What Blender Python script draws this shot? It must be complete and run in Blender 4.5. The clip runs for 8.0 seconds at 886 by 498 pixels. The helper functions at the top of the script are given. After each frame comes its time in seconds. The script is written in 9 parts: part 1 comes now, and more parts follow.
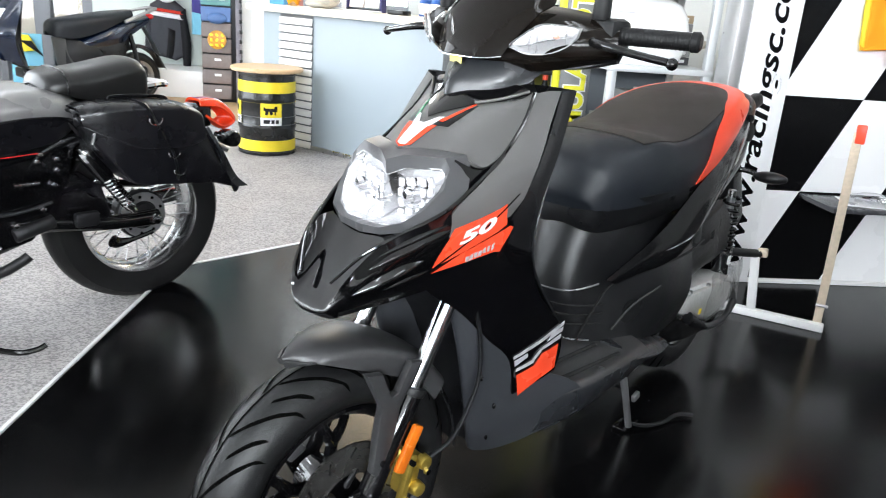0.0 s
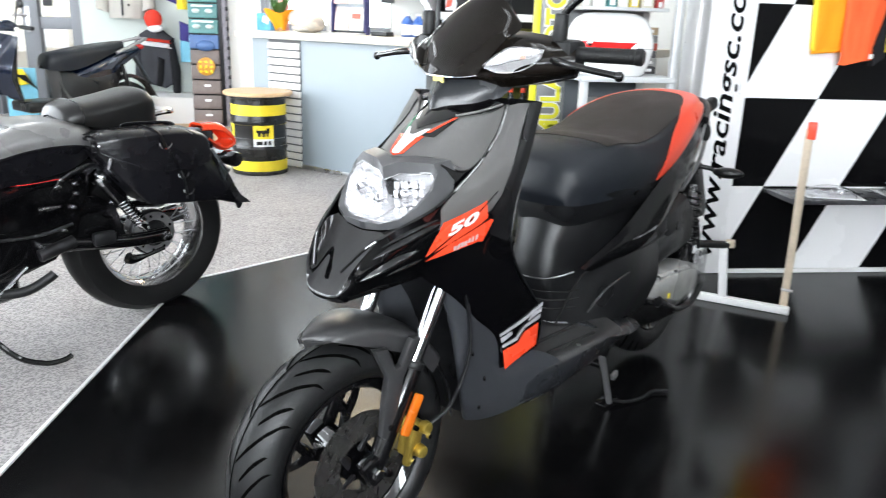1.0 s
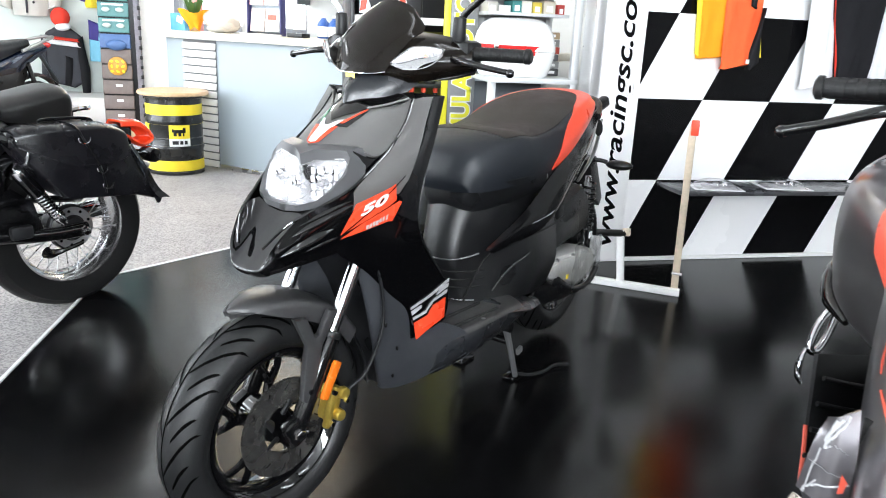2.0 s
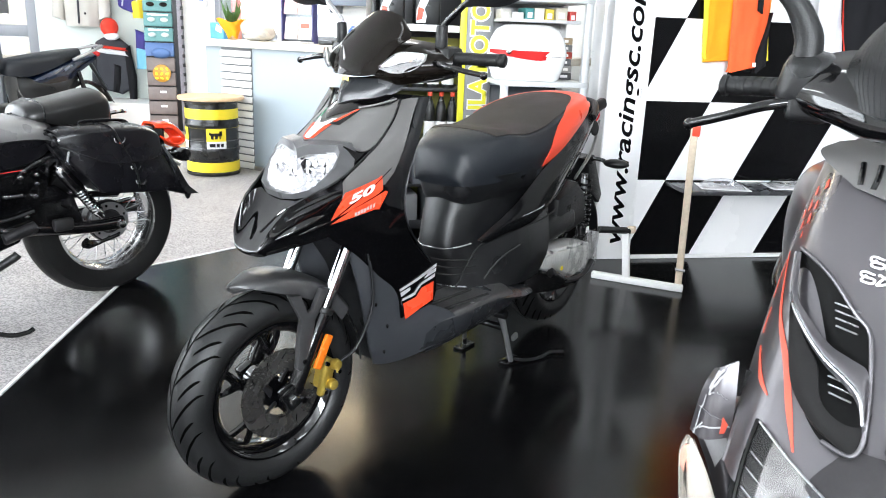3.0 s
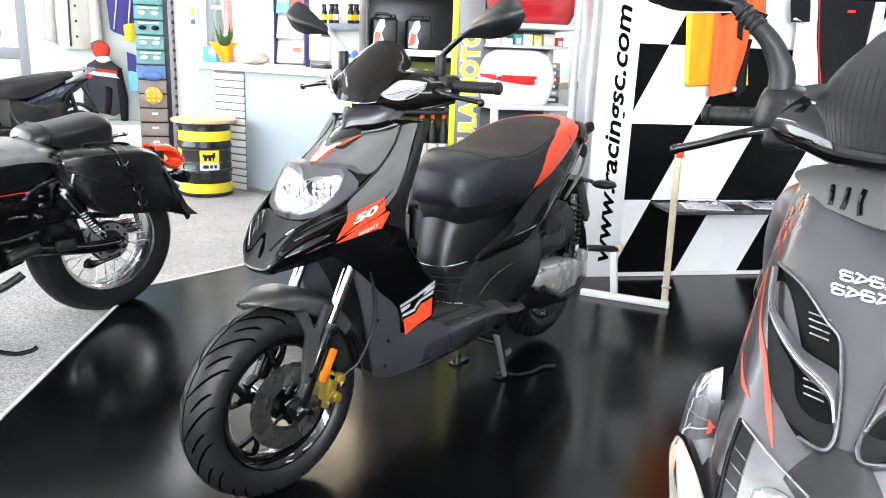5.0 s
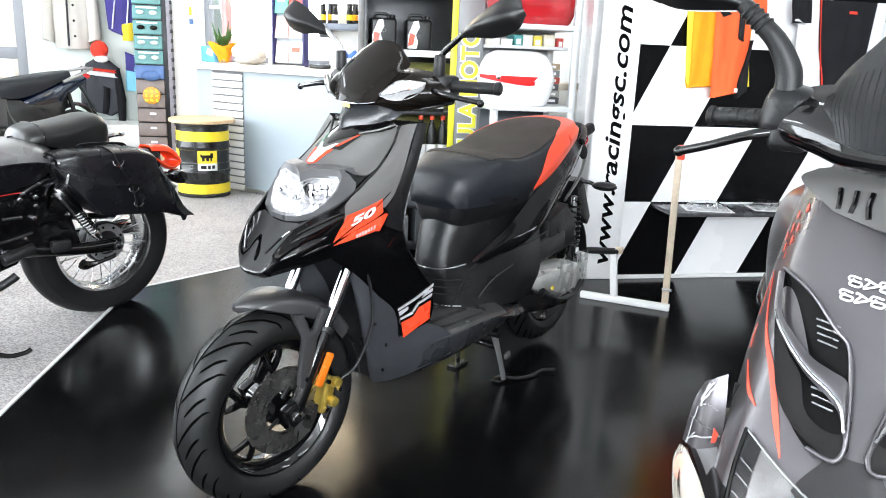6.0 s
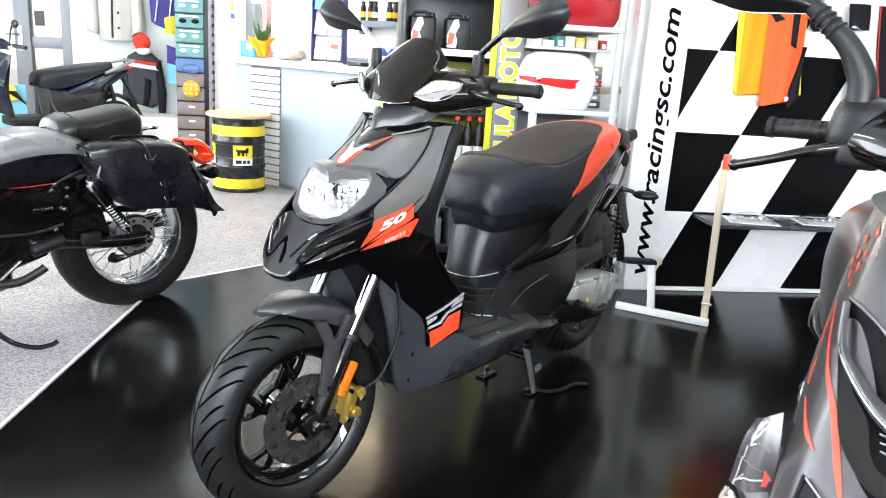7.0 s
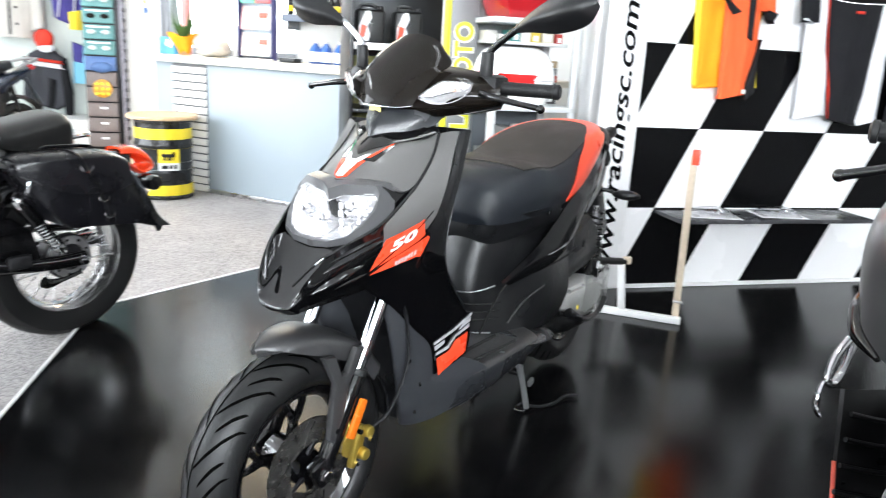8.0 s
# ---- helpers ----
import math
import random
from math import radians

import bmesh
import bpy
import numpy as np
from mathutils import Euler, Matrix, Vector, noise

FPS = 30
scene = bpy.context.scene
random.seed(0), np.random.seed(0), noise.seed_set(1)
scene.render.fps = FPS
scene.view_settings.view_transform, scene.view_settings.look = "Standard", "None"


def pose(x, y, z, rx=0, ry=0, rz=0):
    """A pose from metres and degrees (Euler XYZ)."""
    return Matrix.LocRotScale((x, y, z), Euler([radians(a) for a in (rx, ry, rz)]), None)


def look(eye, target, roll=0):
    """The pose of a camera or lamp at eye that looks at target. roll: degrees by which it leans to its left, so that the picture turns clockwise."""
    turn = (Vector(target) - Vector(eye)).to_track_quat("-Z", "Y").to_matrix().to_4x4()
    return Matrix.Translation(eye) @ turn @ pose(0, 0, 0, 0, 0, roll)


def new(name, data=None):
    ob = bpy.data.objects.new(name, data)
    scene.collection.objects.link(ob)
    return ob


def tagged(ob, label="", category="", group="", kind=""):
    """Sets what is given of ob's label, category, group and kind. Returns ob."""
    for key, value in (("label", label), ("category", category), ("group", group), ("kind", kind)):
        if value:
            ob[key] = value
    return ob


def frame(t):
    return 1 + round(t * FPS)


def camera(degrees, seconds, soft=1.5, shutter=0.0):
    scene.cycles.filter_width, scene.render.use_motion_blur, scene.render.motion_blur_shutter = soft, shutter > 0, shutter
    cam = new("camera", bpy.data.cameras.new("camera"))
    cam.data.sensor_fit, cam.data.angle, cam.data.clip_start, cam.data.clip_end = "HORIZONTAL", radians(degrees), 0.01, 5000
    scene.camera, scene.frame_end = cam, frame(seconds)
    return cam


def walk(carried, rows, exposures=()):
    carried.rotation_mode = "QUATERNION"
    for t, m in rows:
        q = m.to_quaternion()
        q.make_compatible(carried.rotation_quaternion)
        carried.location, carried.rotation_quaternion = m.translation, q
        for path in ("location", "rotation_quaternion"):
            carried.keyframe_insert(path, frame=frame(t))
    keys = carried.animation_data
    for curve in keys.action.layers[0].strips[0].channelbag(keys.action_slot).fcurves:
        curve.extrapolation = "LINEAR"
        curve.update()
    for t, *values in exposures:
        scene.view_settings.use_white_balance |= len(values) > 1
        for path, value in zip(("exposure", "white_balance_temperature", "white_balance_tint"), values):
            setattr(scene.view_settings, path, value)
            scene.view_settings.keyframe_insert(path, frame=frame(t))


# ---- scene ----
cam = camera(60.9, 8.0, 1.0, 0.4)
PATH = [
    (0, (0.052, 0.087, 1.077), (0.278, 1.974, 0.454), 4.2),
    (0.5, (0.061, 0.0, 1.092), (0.219, 1.898, 0.482), 3.1),
    (1, (0.027, -0.127, 1.101), (0.277, 1.769, 0.517), 1.9),
    (1.5, (0.007, -0.229, 1.104), (0.446, 1.638, 0.535), 2.5),
    (2, (0.021, -0.298, 1.098), (0.477, 1.565, 0.531), 2.8),
    (2.2, (0.035, -0.342, 1.1), (0.479, 1.522, 0.53), 3.0),
    (3.3, (0.138, -0.534, 1.114), (0.465, 1.363, 0.571), 2.1),
    (3.5, (0.13, -0.547, 1.119), (0.462, 1.353, 0.589), 2.3),
    (4, (0.098, -0.574, 1.119), (0.435, 1.329, 0.607), 2.1),
    (4.5, (0.075, -0.585, 1.126), (0.449, 1.313, 0.618), 2.1),
    (6, (0.081, -0.555, 1.123), (0.466, 1.343, 0.62), 2.5),
    (6.5, (0.101, -0.526, 1.12), (0.47, 1.374, 0.615), 3.2),
    (7, (0.099, -0.473, 1.122), (0.397, 1.438, 0.614), 3.8),
    (7.5, (0.036, -0.374, 1.119), (0.326, 1.538, 0.61), 3.3),
    (8, (-0.081, -0.246, 1.117), (0.436, 1.618, 0.607), 3.3),
]
walk(cam, [(t, look(eye, target, roll)) for t, eye, target, roll in PATH], [(0, -0.34), (1, -0.31), (2, -0.2), (3.5, -0.06), (8, -0.04)])

# ---- daylight, lamps, exposure ----
world = bpy.data.worlds.new("world")
scene.world = world
world.use_nodes = True
wn, wl = world.node_tree.nodes, world.node_tree.links
sky = wn.new("ShaderNodeTexSky")
sky.sky_type, sky.sun_disc = "NISHITA", False
sky.sun_elevation, sky.sun_rotation = radians(38), radians(200)
wl.new(sky.outputs["Color"], wn["Background"].inputs["Color"])
wn["Background"].inputs["Strength"].default_value = 0.12
sun_data = bpy.data.lights.new("sun", "SUN")
sun_data.energy, sun_data.angle, sun_data.color = 2.5, radians(10), (1, 0.95, 0.88)
sun = new("sun", sun_data)
sun.matrix_world = look((3, -20, 16), (0, 0, 0))


def area_lamp(name, eye, target, sx, sy, watts, color):
    d = bpy.data.lights.new(name, "AREA")
    d.shape, d.size, d.size_y, d.energy, d.color = "RECTANGLE", sx, sy, watts, color
    ob = new(name, d)
    ob.matrix_world = look(eye, target)
    return ob


# daylight through the shop front behind the camera, the glazed entrance and the office window
area_lamp("window_light", (-0.8, -4.9, 2.15), (-0.3, 0, 1.0), 5.0, 1.15, 740, (0.885, 0.94, 1.0))
area_lamp("window_light", (-4.9, 3.4, 1.6), (0, 3.0, 1.0), 6.0, 2.4, 490, (0.885, 0.94, 1.0))
area_lamp("window_light", (-0.12, 7.13, 1.85), (-2.13, 4.9, 1.4), 1.5, 1.7, 45, (0.92, 0.97, 1.0))

# ---- materials ----
def mat(name, base, rough=0.5, metal=0.0, var=0.12, scale=8.0, bump=0.0, bscale=250.0, coat=0.0, spec=0.5, rvar=0.08, detail=5.0):
    m = bpy.data.materials.new(name)
    m.use_nodes = True
    n, l = m.node_tree.nodes, m.node_tree.links
    b = n["Principled BSDF"]
    b.inputs["Metallic"].default_value = metal
    b.inputs["Coat Weight"].default_value = coat
    b.inputs["Coat Roughness"].default_value = 0.04
    b.inputs["Specular IOR Level"].default_value = spec
    co = n.new("ShaderNodeTexCoord")
    big = n.new("ShaderNodeTexNoise")
    big.inputs["Scale"].default_value, big.inputs["Detail"].default_value = scale, detail
    fine = n.new("ShaderNodeTexNoise")
    fine.inputs["Scale"].default_value, fine.inputs["Detail"].default_value = bscale, 3.0
    l.new(co.outputs["Object"], big.inputs["Vector"])
    l.new(co.outputs["Object"], fine.inputs["Vector"])
    add = n.new("ShaderNodeMath")
    add.operation = "ADD"
    l.new(big.outputs["Fac"], add.inputs[0])
    l.new(fine.outputs["Fac"], add.inputs[1])
    ramp = n.new("ShaderNodeMapRange")
    ramp.inputs["From Min"].default_value, ramp.inputs["From Max"].default_value = 0.65, 1.35
    l.new(add.outputs[0], ramp.inputs["Value"])
    mix = n.new("ShaderNodeMix")
    mix.data_type = "RGBA"
    mix.inputs["A"].default_value = (*[c * (1 - var) for c in base], 1)
    mix.inputs["B"].default_value = (*[min(1.0, c * (1 + var)) for c in base], 1)
    l.new(ramp.outputs["Result"], mix.inputs["Factor"])
    l.new(mix.outputs["Result"], b.inputs["Base Color"])
    rr = n.new("ShaderNodeMapRange")
    rr.inputs["From Min"].default_value, rr.inputs["From Max"].default_value = 0.3, 0.7
    rr.inputs["To Min"].default_value, rr.inputs["To Max"].default_value = max(0.02, rough - rvar), min(1.0, rough + rvar)
    l.new(big.outputs["Fac"], rr.inputs["Value"])
    l.new(rr.outputs["Result"], b.inputs["Roughness"])
    if bump:
        bp = n.new("ShaderNodeBump")
        bp.inputs["Strength"].default_value, bp.inputs["Distance"].default_value = bump, 0.002
        l.new(fine.outputs["Fac"], bp.inputs["Height"])
        l.new(bp.outputs["Normal"], b.inputs["Normal"])
    return m


def glass(name, tint, rough=0.02, trans=1.0, ior=1.45, alpha=1.0):
    m = bpy.data.materials.new(name)
    m.use_nodes = True
    b = m.node_tree.nodes["Principled BSDF"]
    b.inputs["Base Color"].default_value = (*tint, 1)
    b.inputs["Transmission Weight"].default_value = trans
    b.inputs["Roughness"].default_value = rough
    b.inputs["IOR"].default_value = ior
    b.inputs["Alpha"].default_value = alpha
    return m


def glow(name, color, strength):
    m = bpy.data.materials.new(name)
    m.use_nodes = True
    b = m.node_tree.nodes["Principled BSDF"]
    b.inputs["Base Color"].default_value = (*color, 1)
    b.inputs["Emission Color"].default_value = (*color, 1)
    b.inputs["Emission Strength"].default_value = strength
    return m


def carpet_mat():
    m = mat("carpet_wool", (0.35, 0.335, 0.33), 0.95, 0, 0.3, 3.0, 0.9, 900.0, spec=0.1)
    n, l = m.node_tree.nodes, m.node_tree.links
    co = n["Texture Coordinate"]
    fleck = n.new("ShaderNodeTexNoise")
    fleck.inputs["Scale"].default_value, fleck.inputs["Detail"].default_value = 130.0, 2.0
    l.new(co.outputs["Object"], fleck.inputs["Vector"])
    r = n.new("ShaderNodeValToRGB")
    r.color_ramp.elements[0].position, r.color_ramp.elements[0].color = 0.38, (0.12, 0.115, 0.12, 1)
    r.color_ramp.elements[1].position, r.color_ramp.elements[1].color = 0.6, (0.68, 0.65, 0.63, 1)
    l.new(fleck.outputs["Fac"], r.inputs["Fac"])
    mx = n.new("ShaderNodeMix")
    mx.data_type = "RGBA"
    mx.inputs["Factor"].default_value = 0.42
    b = n["Principled BSDF"]
    l.new(b.inputs["Base Color"].links[0].from_socket, mx.inputs["A"])
    l.new(r.outputs["Color"], mx.inputs["B"])
    l.new(mx.outputs["Result"], b.inputs["Base Color"])
    return m


CARPET = carpet_mat()
FLOOR_BLACK = mat("black_laminate", (0.003, 0.003, 0.0033), 0.185, 0, 0.6, 2.5, 0.008, 40.0, spec=0.17, rvar=0.05)
fn, fl = FLOOR_BLACK.node_tree.nodes, FLOOR_BLACK.node_tree.links
dust = fn.new("ShaderNodeTexVoronoi")
dust.inputs["Scale"].default_value = 26.0
speck = fn.new("ShaderNodeMapRange")
speck.inputs["From Min"].default_value, speck.inputs["From Max"].default_value = 0.03, 0.06
speck.inputs["To Min"].default_value, speck.inputs["To Max"].default_value = 0.35, 0.0
fl.new(fn["Texture Coordinate"].outputs["Object"], dust.inputs["Vector"])
fl.new(dust.outputs["Distance"], speck.inputs["Value"])
dmix = fn.new("ShaderNodeMix")
dmix.data_type = "RGBA"
fbsdf = fn["Principled BSDF"]
fl.new(fbsdf.inputs["Base Color"].links[0].from_socket, dmix.inputs["A"])
dmix.inputs["B"].default_value = (0.16, 0.16, 0.17, 1)
fl.new(speck.outputs["Result"], dmix.inputs["Factor"])
fl.new(dmix.outputs["Result"], fbsdf.inputs["Base Color"])
WHITE = mat("white_paint", (0.8, 0.8, 0.79), 0.45, 0, 0.03, 3.0, 0.05, 300.0)
WALL_PAINT = mat("wall_paint", (0.76, 0.77, 0.75), 0.8, 0, 0.04, 2.0, 0.1, 120.0)
WALL_GREEN = mat("pale_green_paint", (0.62, 0.68, 0.64), 0.75, 0, 0.05, 2.0, 0.1, 120.0)
CHEQ_WHITE = mat("white_panel", (0.9, 0.9, 0.9), 0.25, 0, 0.02, 3.0, 0, 300.0)
CHEQ_BLACK = mat("black_panel", (0.003, 0.003, 0.0035), 0.1, 0, 0.2, 3.0, 0, 300.0, spec=0.13)
CEIL = mat("ceiling_tile", (0.74, 0.745, 0.75), 0.9, 0, 0.05, 4.0, 0.2, 200.0)
COUNTER_GREY = mat("blue_grey_laminate", (0.31, 0.365, 0.4), 0.45, 0, 0.04, 2.0, 0.03, 300.0)
SLAT_WHITE = mat("white_slat", (0.78, 0.77, 0.74), 0.5, 0, 0.04, 5.0)
WOOD = mat("beech_wood", (0.62, 0.42, 0.24), 0.4, 0, 0.2, 14.0, 0.05, 90.0)
WOOD_TAN = mat("tan_wood", (0.5, 0.33, 0.18), 0.5, 0, 0.2, 14.0, 0.05, 90.0)
WOOD_PALE = mat("pale_timber", (0.6, 0.5, 0.38), 0.6, 0, 0.15, 10.0, 0.1, 90.0)
BLACK_GLOSS = mat("gloss_black_paint", (0.0022, 0.0022, 0.0026), 0.06, 0, 0.2, 4.0, 0, 300.0, coat=0.75, spec=0.35, rvar=0.02)
GREY_SATIN = mat("satin_dark_grey_paint", (0.108, 0.106, 0.103), 0.4, 0.2, 0.06, 5.0, 0.03, 1500.0, coat=0.1, rvar=0.03)
GREY_MATTE = mat("matte_black_plastic", (0.0065, 0.0068, 0.0075), 0.3, 0, 0.15, 6.0, 0.25, 900.0, rvar=0.05, spec=0.42)
BROW_GREY = mat("charcoal_plastic", (0.075, 0.076, 0.079), 0.36, 0, 0.1, 6.0, 0.15, 900.0)
DECK_GREY = mat("grained_grey_plastic", (0.036, 0.0355, 0.0355), 0.42, 0, 0.12, 9.0, 0.3, 700.0)
PANEL_GREY = mat("grey_plastic", (0.018, 0.0195, 0.022), 0.27, 0, 0.1, 6.0, 0.15, 900.0)
FENDER = mat("fender_plastic", (0.033, 0.033, 0.034), 0.36, 0, 0.1, 6.0, 0.08, 900.0, spec=0.45)
SHROUD_GREY = mat("shroud_plastic", (0.03, 0.032, 0.036), 0.38, 0, 0.1, 6.0, 0.12, 900.0, spec=0.5)
RUBBER = mat("tyre_rubber", (0.0095, 0.0098, 0.0102), 0.4, 0, 0.25, 10.0, 0.3, 500.0, spec=0.36)
DULL_RUBBER = mat("dull_tyre_rubber", (0.006, 0.006, 0.0062), 0.5, 0, 0.25, 10.0, 0.3, 500.0, spec=0.22)
BLACK_METAL = mat("black_enamel", (0.004, 0.004, 0.0045), 0.15, 0.2, 0.2, 8.0, 0, 200.0, coat=0.5)
DARK_METAL = mat("dark_cast_metal", (0.025, 0.025, 0.027), 0.45, 0.6, 0.2, 12.0, 0.2, 200.0, spec=0.4)
CHROME = mat("chrome", (0.8, 0.8, 0.82), 0.08, 1.0, 0.03, 12.0)
STEEL = mat("brushed_steel", (0.5, 0.5, 0.51), 0.3, 1.0, 0.12, 20.0, 0.1, 400.0)
ALU = mat("cast_aluminium", (0.4, 0.4, 0.4), 0.42, 0.85, 0.12, 14.0, 0.15, 300.0)
GOLD = mat("gold_anodised", (0.55, 0.4, 0.08), 0.35, 0.8, 0.12, 14.0, 0.1, 300.0)
RED = mat("red_vinyl", (0.78, 0.07, 0.03), 0.35, 0, 0.06, 8.0)
RED_DECAL = mat("orange_red_decal", (0.74, 0.06, 0.022), 0.25, 0, 0.05, 8.0)
RED_LENS = mat("red_lens", (0.6, 0.02, 0.02), 0.1, 0, 0.05, 8.0, coat=0.5)
WHITE_DECAL = mat("white_decal", (0.8, 0.8, 0.8), 0.3, 0, 0.03, 8.0)
GREY_DECAL = mat("silver_decal", (0.5, 0.5, 0.52), 0.35, 0.3, 0.05, 8.0)
SEAT_BLACK = mat("black_vinyl", (0.009, 0.011, 0.0145), 0.36, 0, 0.15, 9.0, 0.35, 700.0, spec=0.33)
SEAT_TOP = mat("brown_black_vinyl", (0.028, 0.024, 0.021), 0.55, 0, 0.15, 9.0, 0.6, 600.0, spec=0.25)
LEATHER = mat("black_leather", (0.006, 0.006, 0.0075), 0.27, 0, 0.2, 12.0, 0.3, 260.0, spec=0.24, coat=0.14)
LEATHER.node_tree.nodes["Principled BSDF"].inputs["Coat Roughness"].default_value = 0.2
LEATHER_SHEEN = mat("sheen_grey_leather", (0.15, 0.149, 0.147), 0.28, 0, 0.12, 3.0, 0.05, 300.0, coat=1.0, rvar=0.02)
LEATHER_SHEEN.node_tree.nodes["Principled BSDF"].inputs["Coat Roughness"].default_value = 0.22
ORANGE = mat("amber_reflector", (0.58, 0.13, 0.01), 0.2, 0, 0.08, 60.0)
YELLOW = mat("yellow_paint", (0.85, 0.66, 0.03), 0.4, 0, 0.06, 8.0)
BARREL_BLACK = mat("black_drum_paint", (0.014, 0.014, 0.014), 0.25, 0, 0.25, 9.0, 0.05, 150.0)
SMOKE = mat("smoked_screen", (0.0075, 0.006, 0.0048), 0.08, 0, 0.1, 4.0, coat=0.15, spec=0.12, rvar=0.02)
GLASS = glass("clear_glass", (0.95, 0.97, 0.97))
LENS = glass("clear_lens", (0.97, 0.97, 0.98), 0.03)
LAMP_BACK = mat("lamp_reflector", (0.6, 0.6, 0.6), 0.35, 0.5, 0.1, 60.0, 0.3, 200.0)
BLACK_SATIN = mat("black_tail_paint", (0.003, 0.003, 0.0034), 0.13, 0, 0.2, 5.0, 0, 300.0, spec=0.45, rvar=0.03)
DISC_STEEL = mat("ground_disc_steel", (0.22, 0.212, 0.2), 0.27, 0.9, 0.1, 30.0, 0.1, 500.0)
WRAP = glass("plastic_film", (0.95, 0.95, 0.95), 0.12, 1.0, 1.1, 0.45)
MIRROR = mat("mirror_glass", (0.8, 0.8, 0.82), 0.03, 1.0, 0.02, 4.0, rvar=0.01)

# ---- mesh tools ----
def thing(name, m, label, category, group="", kind=""):
    ob = new(name)
    ob.empty_display_size = 0.1
    ob.matrix_basis = m
    return tagged(ob, label, category, group, kind)


def part(name, bm, material, parent=None, label="", smooth=True, sharp=38):
    me = bpy.data.meshes.new(name)
    bmesh.ops.remove_doubles(bm, verts=bm.verts, dist=1e-5)
    bmesh.ops.recalc_face_normals(bm, faces=bm.faces)
    if smooth:
        for f in bm.faces:
            f.smooth = True
        for e in bm.edges:
            if len(e.link_faces) == 2 and e.calc_face_angle(0) > radians(sharp):
                e.smooth = False
    bm.to_mesh(me)
    bm.free()
    me.materials.append(material)
    ob = new(name, me)
    if parent:
        ob.parent = parent
    return tagged(ob, label)


def solo(name, bm, material, label, category, group="", kind="", smooth=True, sharp=38):
    return tagged(part(name, bm, material, None, label, smooth, sharp), label, category, group, kind)


def B():
    return bmesh.new()


def box(bm, size, at=(0, 0, 0), bevel=0.0, rot=(0, 0, 0), seg=2, taper=1.0):
    m = pose(*at, *rot) @ Matrix.Diagonal((*size, 1))
    vs = bmesh.ops.create_cube(bm, size=1.0)["verts"]
    if taper != 1.0:
        for v in vs:
            if v.co.z > 0:
                v.co.x *= taper
                v.co.y *= taper
    bmesh.ops.transform(bm, matrix=m, verts=vs)
    if bevel:
        es = list({e for v in vs for e in v.link_edges})
        bmesh.ops.bevel(bm, geom=es, offset=bevel, segments=seg, affect="EDGES", profile=0.5)
    return bm


def cyl(bm, p0, p1, r0, r1=None, seg=20, bevel=0.0):
    p0, p1 = Vector(p0), Vector(p1)
    r1 = r0 if r1 is None else r1
    d = p1 - p0
    vs = bmesh.ops.create_cone(bm, cap_ends=True, segments=seg, radius1=r0, radius2=r1, depth=d.length)["verts"]
    m = Matrix.Translation((p0 + p1) / 2) @ d.to_track_quat("Z", "Y").to_matrix().to_4x4()
    bmesh.ops.transform(bm, matrix=m, verts=vs)
    if bevel:
        es = list({e for v in vs for e in v.link_edges if len([f for f in e.link_faces if len(f.verts) > 4]) == 1})
        bmesh.ops.bevel(bm, geom=es, offset=bevel, segments=2, affect="EDGES", profile=0.5)
    return bm


def ball(bm, at, r, scale=(1, 1, 1), rot=(0, 0, 0), u=16, v=10):
    vs = bmesh.ops.create_uvsphere(bm, u_segments=u, v_segments=v, radius=r)["verts"]
    bmesh.ops.transform(bm, matrix=pose(*at, *rot) @ Matrix.Diagonal((*scale, 1)), verts=vs)
    return bm


def cr(pts, n):
    """n points on a smooth curve through pts."""
    p = np.array(pts, float)
    if len(p) == 2:
        return p[0] + (p[1] - p[0]) * np.linspace(0, 1, n)[:, None]
    q = np.vstack([2 * p[0] - p[1], p, 2 * p[-1] - p[-2]])
    out = []
    for s in np.linspace(0, len(p) - 1, n):
        i = min(int(s), len(p) - 2)
        t = s - i
        a, b, c, d = q[i : i + 4]
        out.append(0.5 * (2 * b + (c - a) * t + (2 * a - 5 * b + 4 * c - d) * t * t + (3 * b - a - 3 * c + d) * t**3))
    return np.array(out)


def tube(bm, pts, r, seg=10, n=0, cap=True, flat=1.0):
    """A pipe along a smooth curve; r: one radius or one for each point."""
    p = cr(pts, n) if n else np.array(pts, float)
    rad = np.full(len(p), r) if np.isscalar(r) else (np.interp(np.linspace(0, 1, len(p)), np.linspace(0, 1, len(r)), r))
    rings, up = [], None
    for i, c in enumerate(p):
        t = Vector(p[min(i + 1, len(p) - 1)] - p[max(i - 1, 0)]).normalized()
        if up is None:
            up = t.orthogonal().normalized()
        up = (up - t * up.dot(t)).normalized()
        side = t.cross(up)
        rings.append([bm.verts.new(Vector(c) + float(rad[i]) * (math.cos(a) * up + flat * math.sin(a) * side)) for a in (2 * math.pi * k / seg for k in range(seg))])
    for a, b in zip(rings, rings[1:]):
        for k in range(seg):
            bm.faces.new((a[k], a[(k + 1) % seg], b[(k + 1) % seg], b[k]))
    if cap:
        bm.faces.new(rings[0][::-1])
        bm.faces.new(rings[-1])
    return bm


